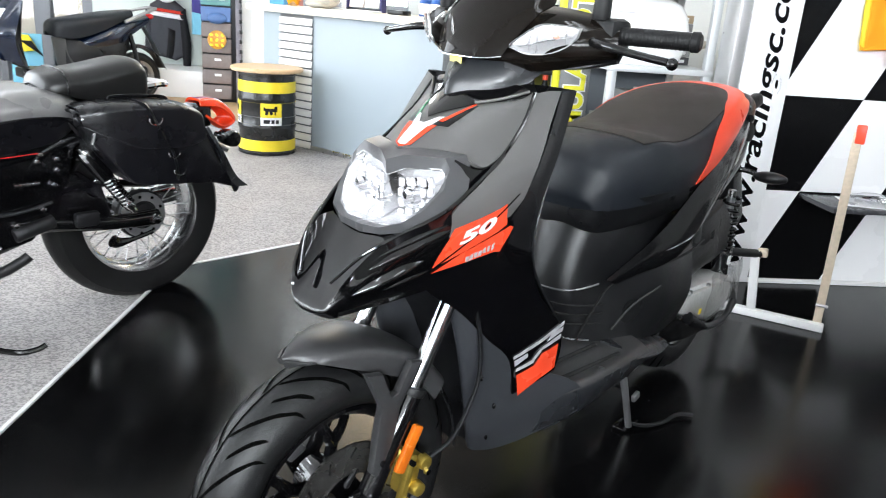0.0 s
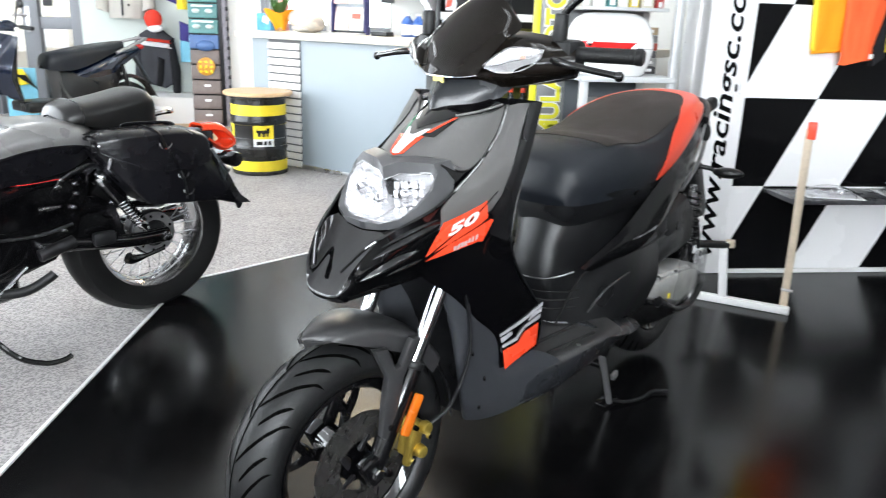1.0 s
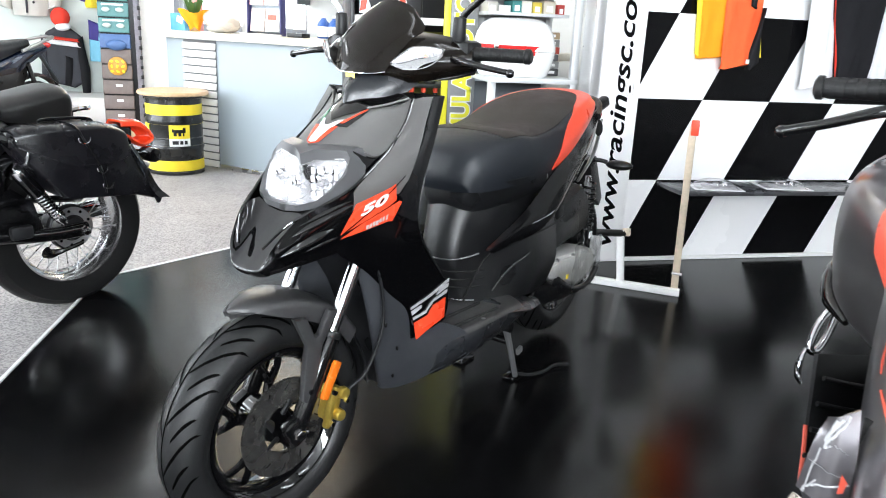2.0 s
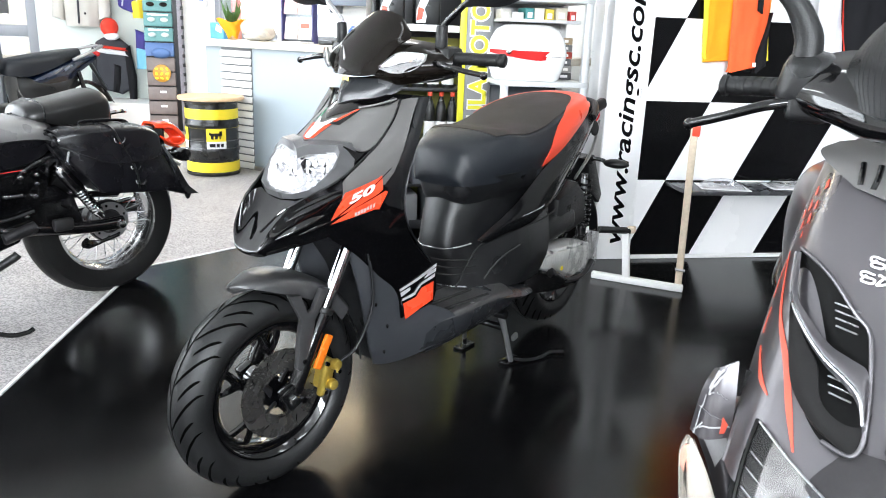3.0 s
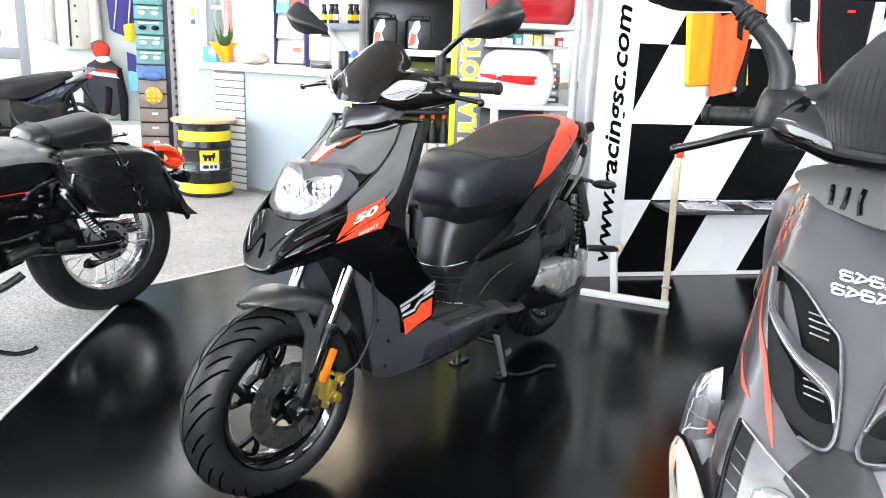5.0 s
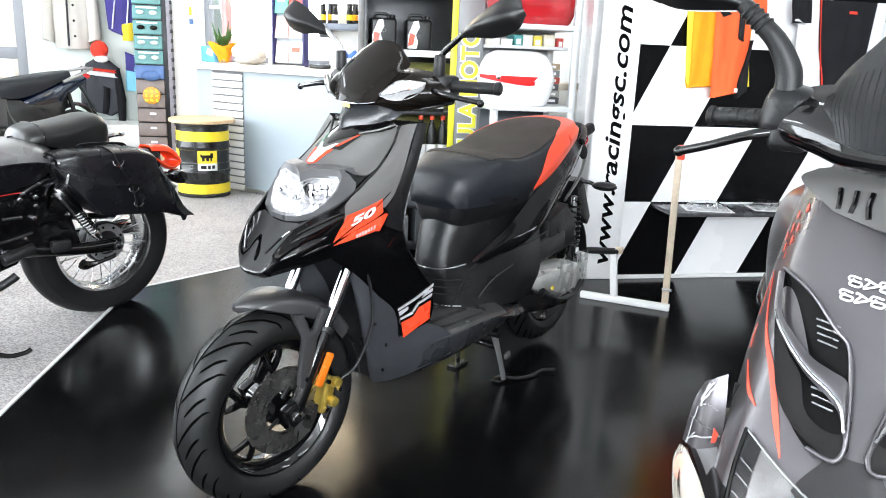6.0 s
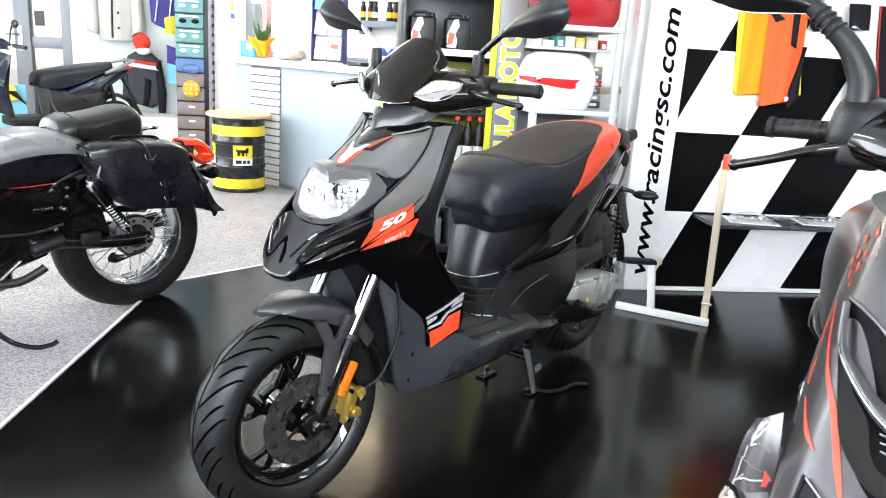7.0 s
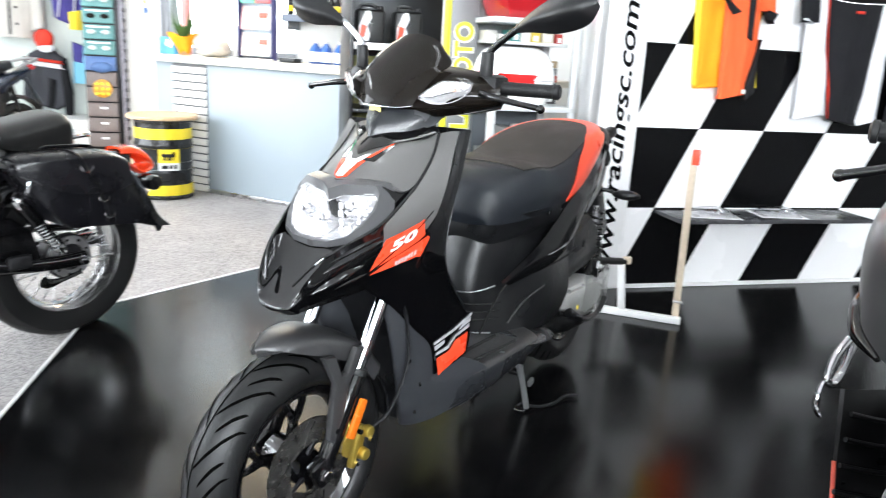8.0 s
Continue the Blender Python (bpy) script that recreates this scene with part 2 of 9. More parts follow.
def lathe(bm, prof, seg=32, at=(0, 0, 0), axis="z", closed=False):
    """Turn a profile of (radius, height) round an axis; closed: the profile is a ring."""
    def place(r, h, a):
        x, y = r * math.cos(a), r * math.sin(a)
        v = {"z": (x, y, h), "y": (x, h, y), "x": (h, x, y)}[axis]
        return Vector(v) + Vector(at)
    rings = [[bm.verts.new(place(r, h, 2 * math.pi * k / seg)) for k in range(seg)] for r, h in prof]
    pairs = list(zip(rings, rings[1:])) + ([(rings[-1], rings[0])] if closed else [])
    for a, b in pairs:
        for k in range(seg):
            bm.faces.new((a[k], a[(k + 1) % seg], b[(k + 1) % seg], b[k]))
    if not closed:
        for r, ring in ((prof[0], rings[0]), (prof[-1], rings[-1])):
            if r[0] > 1e-4:
                bm.faces.new(ring)
    return bm


def both(row):
    """A row from the middle outwards, with its mirror image before it."""
    return [(x, -y, z) for x, y, z in row[:0:-1]] + list(row)


def surf(rows, nu, nv):
    a = np.array([cr(r, nv) for r in rows])
    return np.stack([cr(a[:, k], nu) for k in range(nv)], 1)


def normals(g):
    du, dv = np.gradient(g, axis=0), np.gradient(g, axis=1)
    n = np.cross(du, dv)
    return n / (np.linalg.norm(n, axis=2, keepdims=True) + 1e-9)


def sheet(bm, g, thick=0.004, out=None):
    """A curved panel from a grid; thick goes inwards, away from the side that out (a direction or None) points to."""
    n = normals(g)
    if out is not None and (n * np.array(out)).sum() < 0:
        n = -n
    f = [[bm.verts.new(p) for p in r] for r in g]
    b = [[bm.verts.new(p) for p in r] for r in g - n * thick]
    U, V = len(f), len(f[0])
    for i in range(U - 1):
        for j in range(V - 1):
            bm.faces.new((f[i][j], f[i + 1][j], f[i + 1][j + 1], f[i][j + 1]))
            bm.faces.new((b[i][j], b[i][j + 1], b[i + 1][j + 1], b[i + 1][j]))
    rim = [(i, 0) for i in range(U)] + [(U - 1, j) for j in range(1, V)] + [(i, V - 1) for i in range(U - 2, -1, -1)] + [(0, j) for j in range(V - 2, 0, -1)]
    for (i, j), (k, m) in zip(rim, rim[1:] + rim[:1]):
        bm.faces.new((f[i][j], b[i][j], b[k][m], f[k][m]))
    return bm


def flip(g):
    return g * np.array([1, -1, 1])


def uv_of(g, p):
    d = ((g - np.array(p)) ** 2).sum(2)
    i, j = np.unravel_index(d.argmin(), d.shape)
    return np.array([i, j], float)


def at_uv(g, uv):
    i, j = min(max(uv[0], 0), g.shape[0] - 1.001), min(max(uv[1], 0), g.shape[1] - 1.001)
    a, b = int(i), int(j)
    s, t = i - a, j - b
    return (g[a, b] * (1 - s) + g[a + 1, b] * s) * (1 - t) + (g[a, b + 1] * (1 - s) + g[a + 1, b + 1] * s) * t


def patch(bm, g, corners, off=0.0015, out=None, n=10, m=10):
    """A sticker on a curved panel, between four places on it."""
    c = [uv_of(g, p) for p in corners]
    nn = normals(g)
    if out is not None and (nn * np.array(out)).sum() < 0:
        nn = -nn
    h = g + nn * off
    s, t = np.linspace(0, 1, n), np.linspace(0, 1, m)
    q = np.array([[at_uv(h, (c[0] * (1 - a) + c[1] * a) * (1 - b) + (c[3] * (1 - a) + c[2] * a) * b) for a in s] for b in t])
    return sheet(bm, q, 0.001, out)


def settle(grids, p, off, out):
    """The place on the nearest of some curved panels, off outwards."""
    p = np.array(p, float)
    best = None
    for g in grids:
        i, j = uv_of(g, p).astype(int)
        d = ((g[i, j] - p) ** 2).sum()
        if best is None or d < best[0]:
            best = (d, g, i, j)
    d, g, i, j = best
    i0, j0 = min(max(i, 1), g.shape[0] - 2), min(max(j, 1), g.shape[1] - 2)
    n = np.cross(g[i0 + 1, j0] - g[i0 - 1, j0], g[i0, j0 + 1] - g[i0, j0 - 1])
    n = n / np.linalg.norm(n)
    if n @ np.array(out) < 0:
        n = -n
    return p - n * ((p - g[i, j]) @ n) + n * off


def stamp(grids, c, off=0.0018, out=(0, 1, 0), n=9, m=9):
    """A straight-edged sticker with four corners, pressed on to curved panels."""
    c = [np.array(p, float) for p in c]
    q = np.array([[settle(grids, (c[0] * (1 - a) + c[1] * a) * (1 - b) + (c[3] * (1 - a) + c[2] * a) * b, off, out) for a in np.linspace(0, 1, n)] for b in np.linspace(0, 1, m)])
    return sheet(B(), q, 0.001, out)


def ribbon(grids, pts, widths, off, out, n=24):
    """A flat printed line along places on curved panels."""
    p = cr(pts, n)
    w = np.interp(np.linspace(0, 1, n), np.linspace(0, 1, len(widths)), widths)
    rows = []
    for i in range(n):
        t = p[min(i + 1, n - 1)] - p[max(i - 1, 0)]
        side = np.cross(t, np.array(out, float))
        side /= np.linalg.norm(side)
        rows.append([settle(grids, p[i] + side * w[i] * u, off, out) for u in (-1, 0, 1)])
    return sheet(B(), np.array(rows), 0.001, out)


def ridge(grids, a, b, wide, high, out, n=18):
    """A tapering raised crease on a curved panel from a to b."""
    a, b = np.array(a, float), np.array(b, float)
    side = np.cross(b - a, np.array(out, float))
    side /= np.linalg.norm(side)
    rows = []
    for t in np.linspace(0, 1, n):
        p, k = a * (1 - t) + b * t, min(1.0, 4.5 * t + 0.05, 6.0 * (1 - t) + 0.05)
        rows.append([settle(grids, p + side * wide * k * u, high * k * v - 0.001, out) for u, v in ((-1, 0), (-0.45, 0.75), (-0.1, 1.0), (0.1, 0.96), (0.3, 0.3), (0.45, 0))])
    rows, t = np.array(rows), np.linspace(0, 1, n)
    for u in range(rows.shape[1]):
        for k in range(3):
            rows[:, u, k] = np.polyval(np.polyfit(t, rows[:, u, k], 3), t)
    return sheet(B(), rows, 0.002, out)


def plate(bm, pts, a, b, plane="xz", bevel=0.0):
    """A flat outline (points in a plane) with depth from a to b along the third axis."""
    def place(u, v, w):
        return {"xz": (u, w, v), "xy": (u, v, w), "yz": (w, u, v)}[plane]
    f = [bm.verts.new(place(u, v, a)) for u, v in pts]
    k = [bm.verts.new(place(u, v, b)) for u, v in pts]
    n = len(pts)
    faces = [bm.faces.new(f), bm.faces.new(k[::-1])] + [bm.faces.new((f[i], k[i], k[(i + 1) % n], f[(i + 1) % n])) for i in range(n)]
    bmesh.ops.recalc_face_normals(bm, faces=faces)
    if bevel:
        es = list(faces[0].edges) + list(faces[1].edges)
        bmesh.ops.bevel(bm, geom=es, offset=bevel, segments=2, affect="EDGES", profile=0.5)
    return bm


def words(bm, text, size, m, bold=0.0, shear=0.0, depth=0.001, align="CENTER"):
    """Lettering as solid shapes, placed by the pose m."""
    c = bpy.data.curves.new("letters", "FONT")
    c.body, c.size, c.offset, c.shear, c.extrude, c.align_x, c.align_y = text, size, bold, shear, depth, align, "CENTER"
    c.resolution_u = 3
    ob = bpy.data.objects.new("letters", c)
    scene.collection.objects.link(ob)
    me = bpy.data.meshes.new_from_object(ob.evaluated_get(bpy.context.evaluated_depsgraph_get()))
    bpy.data.objects.remove(ob)
    me.transform(m)
    bm.from_mesh(me)
    bpy.data.meshes.remove(me)
    return bm

# ---- the room ----
FLOOR_Z = -0.02


def slab(name, size, at, material, label, rot=(0, 0, 0), bevel=0.0):
    return solo(name, box(B(), size, at, bevel, rot), material, label, "", "", "structure", False)


slab("floor", (12, 16, 0.1), (0, 2.5, FLOOR_Z - 0.05), CARPET, "speckled grey carpet over the whole showroom")

# low display stage of black laminate with a pale edging strip
STAGE = [(-0.664, 2.99), (-0.89, 0.93), (-1.15, -1.6), (4.55, -1.6), (4.55, 3.04), (1.5, 3.04), (0.5, 3.905)]
stage = solo("display_stage", plate(B(), STAGE, FLOOR_Z + 0.001, 0.0, "xy", 0.002), FLOOR_BLACK, "low glossy black laminate display stage on the carpet", "stage", "", "structure", False)


def edging(a, b):
    d = Vector((b[0] - a[0], b[1] - a[1], 0))
    bm = box(B(), (d.length, 0.012, 0.024), ((a[0] + b[0]) / 2, (a[1] + b[1]) / 2, FLOOR_Z + 0.0125), 0.002, (0, 0, math.degrees(math.atan2(d.y, d.x))))
    part("edging_strip", bm, WHITE, stage, "pale edging strip", False)


edging((-0.671, 2.992), (-0.897, 0.932))
edging((-0.897, 0.93), (-1.157, -1.6))
edging((-0.662, 2.998), (0.496, 3.912))

# outer walls; the shop front, the entrance side and the office wall have windows
H = 2.9


def wall_with_window(name, a, b, holes, label, material=WALL_PAINT, thick=0.16):
    """A straight wall from a to b; holes: (start, end, sill, head) along it."""
    ax, ay = a
    L = math.hypot(b[0] - ax, b[1] - ay)
    ang = math.degrees(math.atan2(b[1] - ay, b[0] - ax))
    bm = B()
    spans, s = [], 0.0
    for h0, h1, z0, z1 in holes:
        spans.append((s, h0, FLOOR_Z, H))
        if z0 > FLOOR_Z:
            spans.append((h0, h1, FLOOR_Z, z0))
        spans.append((h0, h1, z1, H))
        s = h1
    spans.append((s, L, FLOOR_Z, H))
    for s0, s1, z0, z1 in spans:
        if s1 - s0 > 0.001:
            box(bm, (s1 - s0, thick, z1 - z0), ((s0 + s1) / 2, 0, (z0 + z1) / 2))
    bmesh.ops.transform(bm, matrix=pose(ax, ay, 0, 0, 0, ang), verts=bm.verts)
    w = solo(name, bm, material, label, "", "", "structure", False)
    for k, (h0, h1, z0, z1) in enumerate(holes):
        win = thing("window_1", pose(ax, ay, 0, 0, 0, ang), "grey-framed shop window with clear panes", "window", "", "structure")
        n = max(1, round((h1 - h0) / 1.4))
        for i in range(n + 1):
            part("window_frame", box(B(), (0.06, 0.08, z1 - z0), (h0 + (h1 - h0) * i / n, 0, (z0 + z1) / 2), 0.006), FRAME_GREY, win)
        for z in (z0 + 0.03, z1 - 0.03):
            part("window_frame", box(B(), (h1 - h0, 0.07, 0.06), ((h0 + h1) / 2, 0, z), 0.006), FRAME_GREY, win)
        for i in range(n):
            p = part("pane", box(B(), ((h1 - h0) / n - 0.05, 0.006, z1 - z0 - 0.1), (h0 + (h1 - h0) * (i + 0.5) / n, 0, (z0 + z1) / 2)), GLASS, win)
            p.visible_shadow = False
    return w


FRAME_GREY = mat("grey_frame", (0.22, 0.23, 0.25), 0.45, 0.2, 0.08, 6.0)
WALL_BEIGE = mat("beige_wall_paint", (0.3, 0.3, 0.29), 0.85, 0, 0.06, 2.0, 0.1, 120.0)
wall_with_window("wall_south", (5, -5), (-5, -5), [(2.9, 8.7, 1.5, 2.78)], "beige shop-front wall with wide windows", WALL_BEIGE)
wall_with_window("wall_west", (-5, -5), (-5, 8.62), [(5.2, 11.4, 0.35, 2.75)], "white side wall with wide windows")
wall_with_window("wall_east", (5, 3.1), (5, -5), [], "plain beige side wall", WALL_BEIGE)
slab("ceiling", (10.2, 14.2, 0.12), (0, 2, H + 0.06), CEIL, "pale ceiling")
slab("ground", (160, 160, 0.1), (0, 0, -0.4), mat("paving", (0.45, 0.43, 0.4), 0.9, 0, 0.15, 2.0), "pale paved forecourt outside")

# fluorescent ceiling lights, unseen; pair at x 1.8-1.9 added to brighten the right
TUBE = glow("tube_light", (0.9, 0.95, 1.0), 21.6)
for x, y in [(-2.4, 4.2), (-2.6, 6.4), (0.4, -1.6), (0.4, 1.3), (0.6, 4.6), (3.0, 0.0), (3.0, 2.2), (1.9, 0.9), (1.8, -1.2), (-1.0, 6.4)]:
    lamp = thing("ceiling_light", pose(x, y, H), "unseen white fluorescent ceiling light with two tubes", "ceiling light", "ceiling lights")
    part("housing", box(B(), (0.28, 1.3, 0.05), (0, 0, -0.026), 0.008), WHITE, lamp)
    for s in (-0.07, 0.07):
        part("tube", cyl(B(), (s, -0.6, -0.075), (s, 0.6, -0.075), 0.018, seg=12), TUBE, lamp)

# warm light trough hung above the counter, open to the ceiling
trough = thing("pendant_light", pose(0.36, 5.9, 2.4, 0, 0, -42), "warm light trough hung above the counter", "pendant light")
part("diffuser", box(B(), (1.7, 0.12, 0.22), (0, 0, 0.0), 0.02), glow("warm_tube_light", (1.0, 0.8, 0.52), 19.0), trough, "warm white diffuser")
part("back_plate", box(B(), (1.74, 0.012, 0.26), (0, 0.068, 0.0), 0.004), WHITE, trough)
for x in (-0.5, 0.5):
    part("hanger_rod", cyl(B(), (x, 0.05, 0.1), (x, 0.05, H - 2.4), 0.006, seg=10), STEEL, trough)

# ---- chequered partition ----
WY = 3.044
wall = slab("wall_chequered", (3.5, 0.1, H - FLOOR_Z), (3.25, WY + 0.053, (H + FLOOR_Z) / 2), WHITE, "partition wall clad with slanted black and white panels")


def clip(pts, axis, v, keep):
    out = []
    for (a, b) in zip(pts, pts[1:] + pts[:1]):
        ina, inb = (a[axis] - v) * keep >= 0, (b[axis] - v) * keep >= 0
        if ina:
            out.append(a)
        if ina != inb:
            s = (v - a[axis]) / (b[axis] - a[axis])
            out.append((a[0] + s * (b[0] - a[0]), a[1] + s * (b[1] - a[1])))
    return out


ROW, COL, LEAN_X = 0.395, 0.371, 0.19
for r in range(4):
    z0, z1 = 0.022 + r * ROW, 0.022 + (r + 1) * ROW
    for k in range(-6, 9):
        x0 = 1.719 + k * COL + r * LEAN_X
        top = LEAN_X * (z1 - z0) / ROW
        p = clip(clip([(x0, z0), (x0 + COL, z0), (x0 + COL + top, z1), (x0 + top, z1)], 0, 1.757, 1), 0, 4.95, -1)
        if len(p) > 2 and (k + r) % 2 == 0:
            part("black_panel", plate(B(), p, WY - 0.003, WY + 0.002, "xz"), CHEQ_BLACK, wall, "", False)
        elif len(p) > 2:
            part("white_panel", plate(B(), p, WY - 0.003, WY + 0.002, "xz"), CHEQ_WHITE, wall, "", False)
# unseen upper wall, added dark so that the stage reflects less light
part("upper_panel", box(B(), (3.19, 0.006, 1.27), (3.355, WY, 0.022 + 4 * ROW + 0.641), 0.001), mat("unseen_wall_dark", (0.06, 0.06, 0.065), 0.6, 0, 0.06, 2.0), wall, "unseen upper wall, made dark to deepen the stage's reflection", False)
part("skirting", box(B(), (3.2, 0.012, 0.02), (3.36, WY - 0.007, 0.0105), 0.003), WHITE, wall, "thin white skirting strip", False)

# tall white sign strip beside the panels
sign = thing("banner", pose(1.653, WY - 0.004, 0), "tall white sign strip with a black web address", "banner")
part("board", box(B(), (0.206, 0.008, 2.6), (0, 0, 1.302), 0.002), CHEQ_WHITE, sign)
bm = words(B(), "www.racingsc.com", 1.0, Matrix.Identity(4), 0.018, 0.25, 0.001, "LEFT")
xs = [v.co.x for v in bm.verts]
sx = 1.3 / (max(xs) - min(xs))
bmesh.ops.transform(bm, matrix=Matrix.Translation((0.002, -0.0045, 0.085)) @ pose(0, 0, 0, 90, 0, 0) @ pose(0, 0, 0, 0, 0, 90) @ Matrix.Diagonal((sx, 0.118, 1, 1)) @ Matrix.Translation((-min(xs), -0.05, 0)), verts=bm.verts)
part("lettering", bm, CHEQ_BLACK, sign, "black slanted lettering", False)
solo("wall_end_post", box(B(), (0.045, 0.13, H - 0.02), (1.52, WY + 0.05, H / 2), 0.004), mat("aluminium_trim", (0.6, 0.6, 0.6), 0.35, 0.7, 0.05), "pale metal end post of the partition", "trim", "", "structure")

# ---- the black scooter ----
SC = thing("scooter", pose(0.018, 1.219, 0, 0, 0, 224), "black and grey sports scooter with red decals on its centre stand", "scooter")


def wheel(parent, at, R, W, rim_r, spokes, turn, rim_mat, tread=True, disc_side=1):
    """A scooter wheel with tyre, tread grooves, rim and forked spokes; the axle lies along y."""
    hub = thing("wheel", Matrix.Translation(at) @ pose(0, 0, 0, 0, 0, turn), "black five-spoke scooter wheel", "")
    hub.parent = parent
    h = W / 2
    half = [(R, 0.0), (R - 0.0035, h * 0.35), (R - 0.013, h * 0.65), (R - 0.029, h * 0.88), (R - 0.048, h), (R - 0.062, h * 0.97), (rim_r + 0.003, h * 0.82), (rim_r, h * 0.72)]
    prof = [(r, -y) for r, y in half[:0:-1]] + half
    tyre = part("tyre", lathe(B(), prof, 72, axis="y", closed=True), RUBBER, hub)
    if tread:
        bm = B()
        def on(a, s):
            y = s * h
            q = abs(s)
            r = np.interp(q, [0, 0.35, 0.65, 0.88, 1.0], [R, R - 0.0035, R - 0.013, R - 0.029, R - 0.048])
            return np.array([r * math.cos(a), y, r * math.sin(a)]), np.array([math.cos(a), 0.6 * s, math.sin(a)])
        n = 30
        for side in (-1, 1):
            for k in range(n):
                a0 = 2 * math.pi * (k + (0.5 if side > 0 else 0)) / n
                pts = [(a0 + d, side * s) for d, s in ((0.0, 0.06), (0.08, 0.28), (0.18, 0.52), (0.29, 0.74), (0.38, 0.9), (0.42, 0.985))] if k % 2 else [(a0 + d, side * s) for d, s in ((0.1, 0.36), (0.18, 0.55), (0.28, 0.76), (0.34, 0.88))]
                pts = [tuple(q) for q in cr(pts, 14)]
                rows = []
                for i, (a, s) in enumerate(pts):
                    p, nn = on(a, s)
                    q, _ = on(a + (0.05 * math.sin(math.pi * min(1.0, 0.12 + i / len(pts))) ** 0.6), s)
                    rows.append((p + nn * 0.0012, q + nn * 0.0012))
                vs = [(bm.verts.new(p), bm.verts.new(q)) for p, q in rows]
                for (a, b), (c, d) in zip(vs, vs[1:]):
                    bm.faces.new((a, b, d, c))
        part("tread_groove", bm, TREAD, tyre, "", False)
        part("centre_groove", lathe(B(), [(R + 0.0006, -0.0016), (R + 0.0009, 0.0), (R + 0.0006, 0.0016), (R - 0.002, 0.0)], 72, axis="y", closed=True), TREAD, tyre)
    rp = [(rim_r, -h * 0.78), (rim_r - 0.006, -h * 0.8), (rim_r - 0.018, -h * 0.62), (rim_r - 0.03, -h * 0.3), (rim_r - 0.03, h * 0.3), (rim_r - 0.018, h * 0.62), (rim_r - 0.006, h * 0.8), (rim_r, h * 0.78)]
    rim = part("rim", lathe(B(), rp, 64, axis="y", closed=True), rim_mat, hub)
    part("hub", lathe(B(), [(0.018, -0.05), (0.04, -0.048), (0.044, -0.02), (0.044, 0.02), (0.04, 0.048), (0.018, 0.05)], 28, axis="y"), rim_mat, hub)
    for k in range(spokes):
        a = 2 * math.pi * k / spokes + 0.35
        bm = B()
        root = (0.035 * math.cos(a), 0, 0.035 * math.sin(a))
        mid = (0.09 * math.cos(a), 0.006, 0.09 * math.sin(a))
        tube(bm, [root, mid], [0.022, 0.017], 8, flat=0.6)
        for d in (-0.2, 0.2):
            e = rim_r - 0.022
            tube(bm, [mid, (0.5 * (0.09 + e) * math.cos(a + d * 0.75), 0.008, 0.5 * (0.09 + e) * math.sin(a + d * 0.75)), (e * math.cos(a + d), 0, e * math.sin(a + d))], [0.015, 0.011, 0.013], 8, 7, flat=0.7)
        part("spoke", bm, rim_mat, rim)
    return hub


TREAD = mat("tread_shadow", (0.0015, 0.0015, 0.0015), 0.9, 0, 0.1, 10.0, spec=0.03)
GROOVE = mat("joint_shadow", (0.004, 0.004, 0.004), 0.9, 0, 0.1, 10.0)
STEER = -6.3
wheel(SC, (-0.003, -0.008, 0.254), 0.254, 0.116, 0.174, 5, STEER, BLACK_GLOSS)
wheel(SC, (-1.41, 0.0, 0.285), 0.262, 0.122, 0.178, 5, 0, BLACK_GLOSS)

# front brake disc, caliper and fork; built round the axle, turned with the steering
FK = thing("fork", Matrix.Translation((-0.003, -0.008, 0.256)) @ pose(0, 0, 0, 0, 0, STEER), "telescopic fork with chrome stanchions", "")
FK.parent = SC
bm = lathe(B(), [(0.055, 0.058), (0.112, 0.058), (0.112, 0.062), (0.055, 0.062)], 64, axis="y", closed=True)
disc = part("brake_disc", bm, DISC_STEEL, FK, "slotted steel brake disc")
for k in range(12):
    a = 2 * math.pi * k / 12
    p, q = (0.082 + 0.006 * (k % 2), a), (0.1 + 0.004 * (k % 2), a + 0.12)
    bm = tube(B(), [(p[0] * math.cos(p[1]), 0.0618, p[0] * math.sin(p[1])), (q[0] * math.cos(q[1]), 0.0618, q[0] * math.sin(q[1]))], 0.0019, 8)
    part("slot", bm, BLACK_METAL, disc)
for r, a in ((0.066, 0.5), (0.062, 2.6), (0.064, 4.7)):
    part("window", tube(B(), [(r * math.cos(a + d), 0.0612, r * math.sin(a + d)) for d in (-0.3, 0.0, 0.3)], [0.006, 0.011, 0.006], 10, 9, flat=0.15), BLACK_METAL, disc, "dark opening in the disc")
for k in range(5):
    a = 2 * math.pi * k / 5 + 0.3
    part("disc_carrier", tube(B(), [(0.03 * math.cos(a), 0.055, 0.03 * math.sin(a)), (0.062 * math.cos(a + 0.3), 0.06, 0.062 * math.sin(a + 0.3))], [0.014, 0.009], 8, flat=0.4), DARK_METAL, disc)
for s in (-1, 1):
    y = 0.088 * s
    part("fork_leg", cyl(B(), (0.0, y, -0.02), (-0.105, y, 0.19), 0.02, 0.021, 20, 0.004), BLACK_METAL, FK, "black lower fork leg")
    part("chrome_tube", cyl(B(), (-0.1, y, 0.18), (-0.19, y, 0.36), 0.0155, seg=20), CHROME, FK, "chrome fork tube")
    part("dust_seal", cyl(B(), (-0.104, y, 0.186), (-0.11, y, 0.2), 0.0235, seg=20, bevel=0.003), RUBBER, FK)
    part("axle_clamp", box(B(), (0.05, 0.034, 0.062), (-0.004, y, 0.0), 0.012, (0, 26, 0)), BLACK_METAL, FK)
part("axle_nut", cyl(B(), (0, 0.1, 0), (0, 0.118, 0), 0.013, 0.012, 6, 0.002), CHROME, FK)
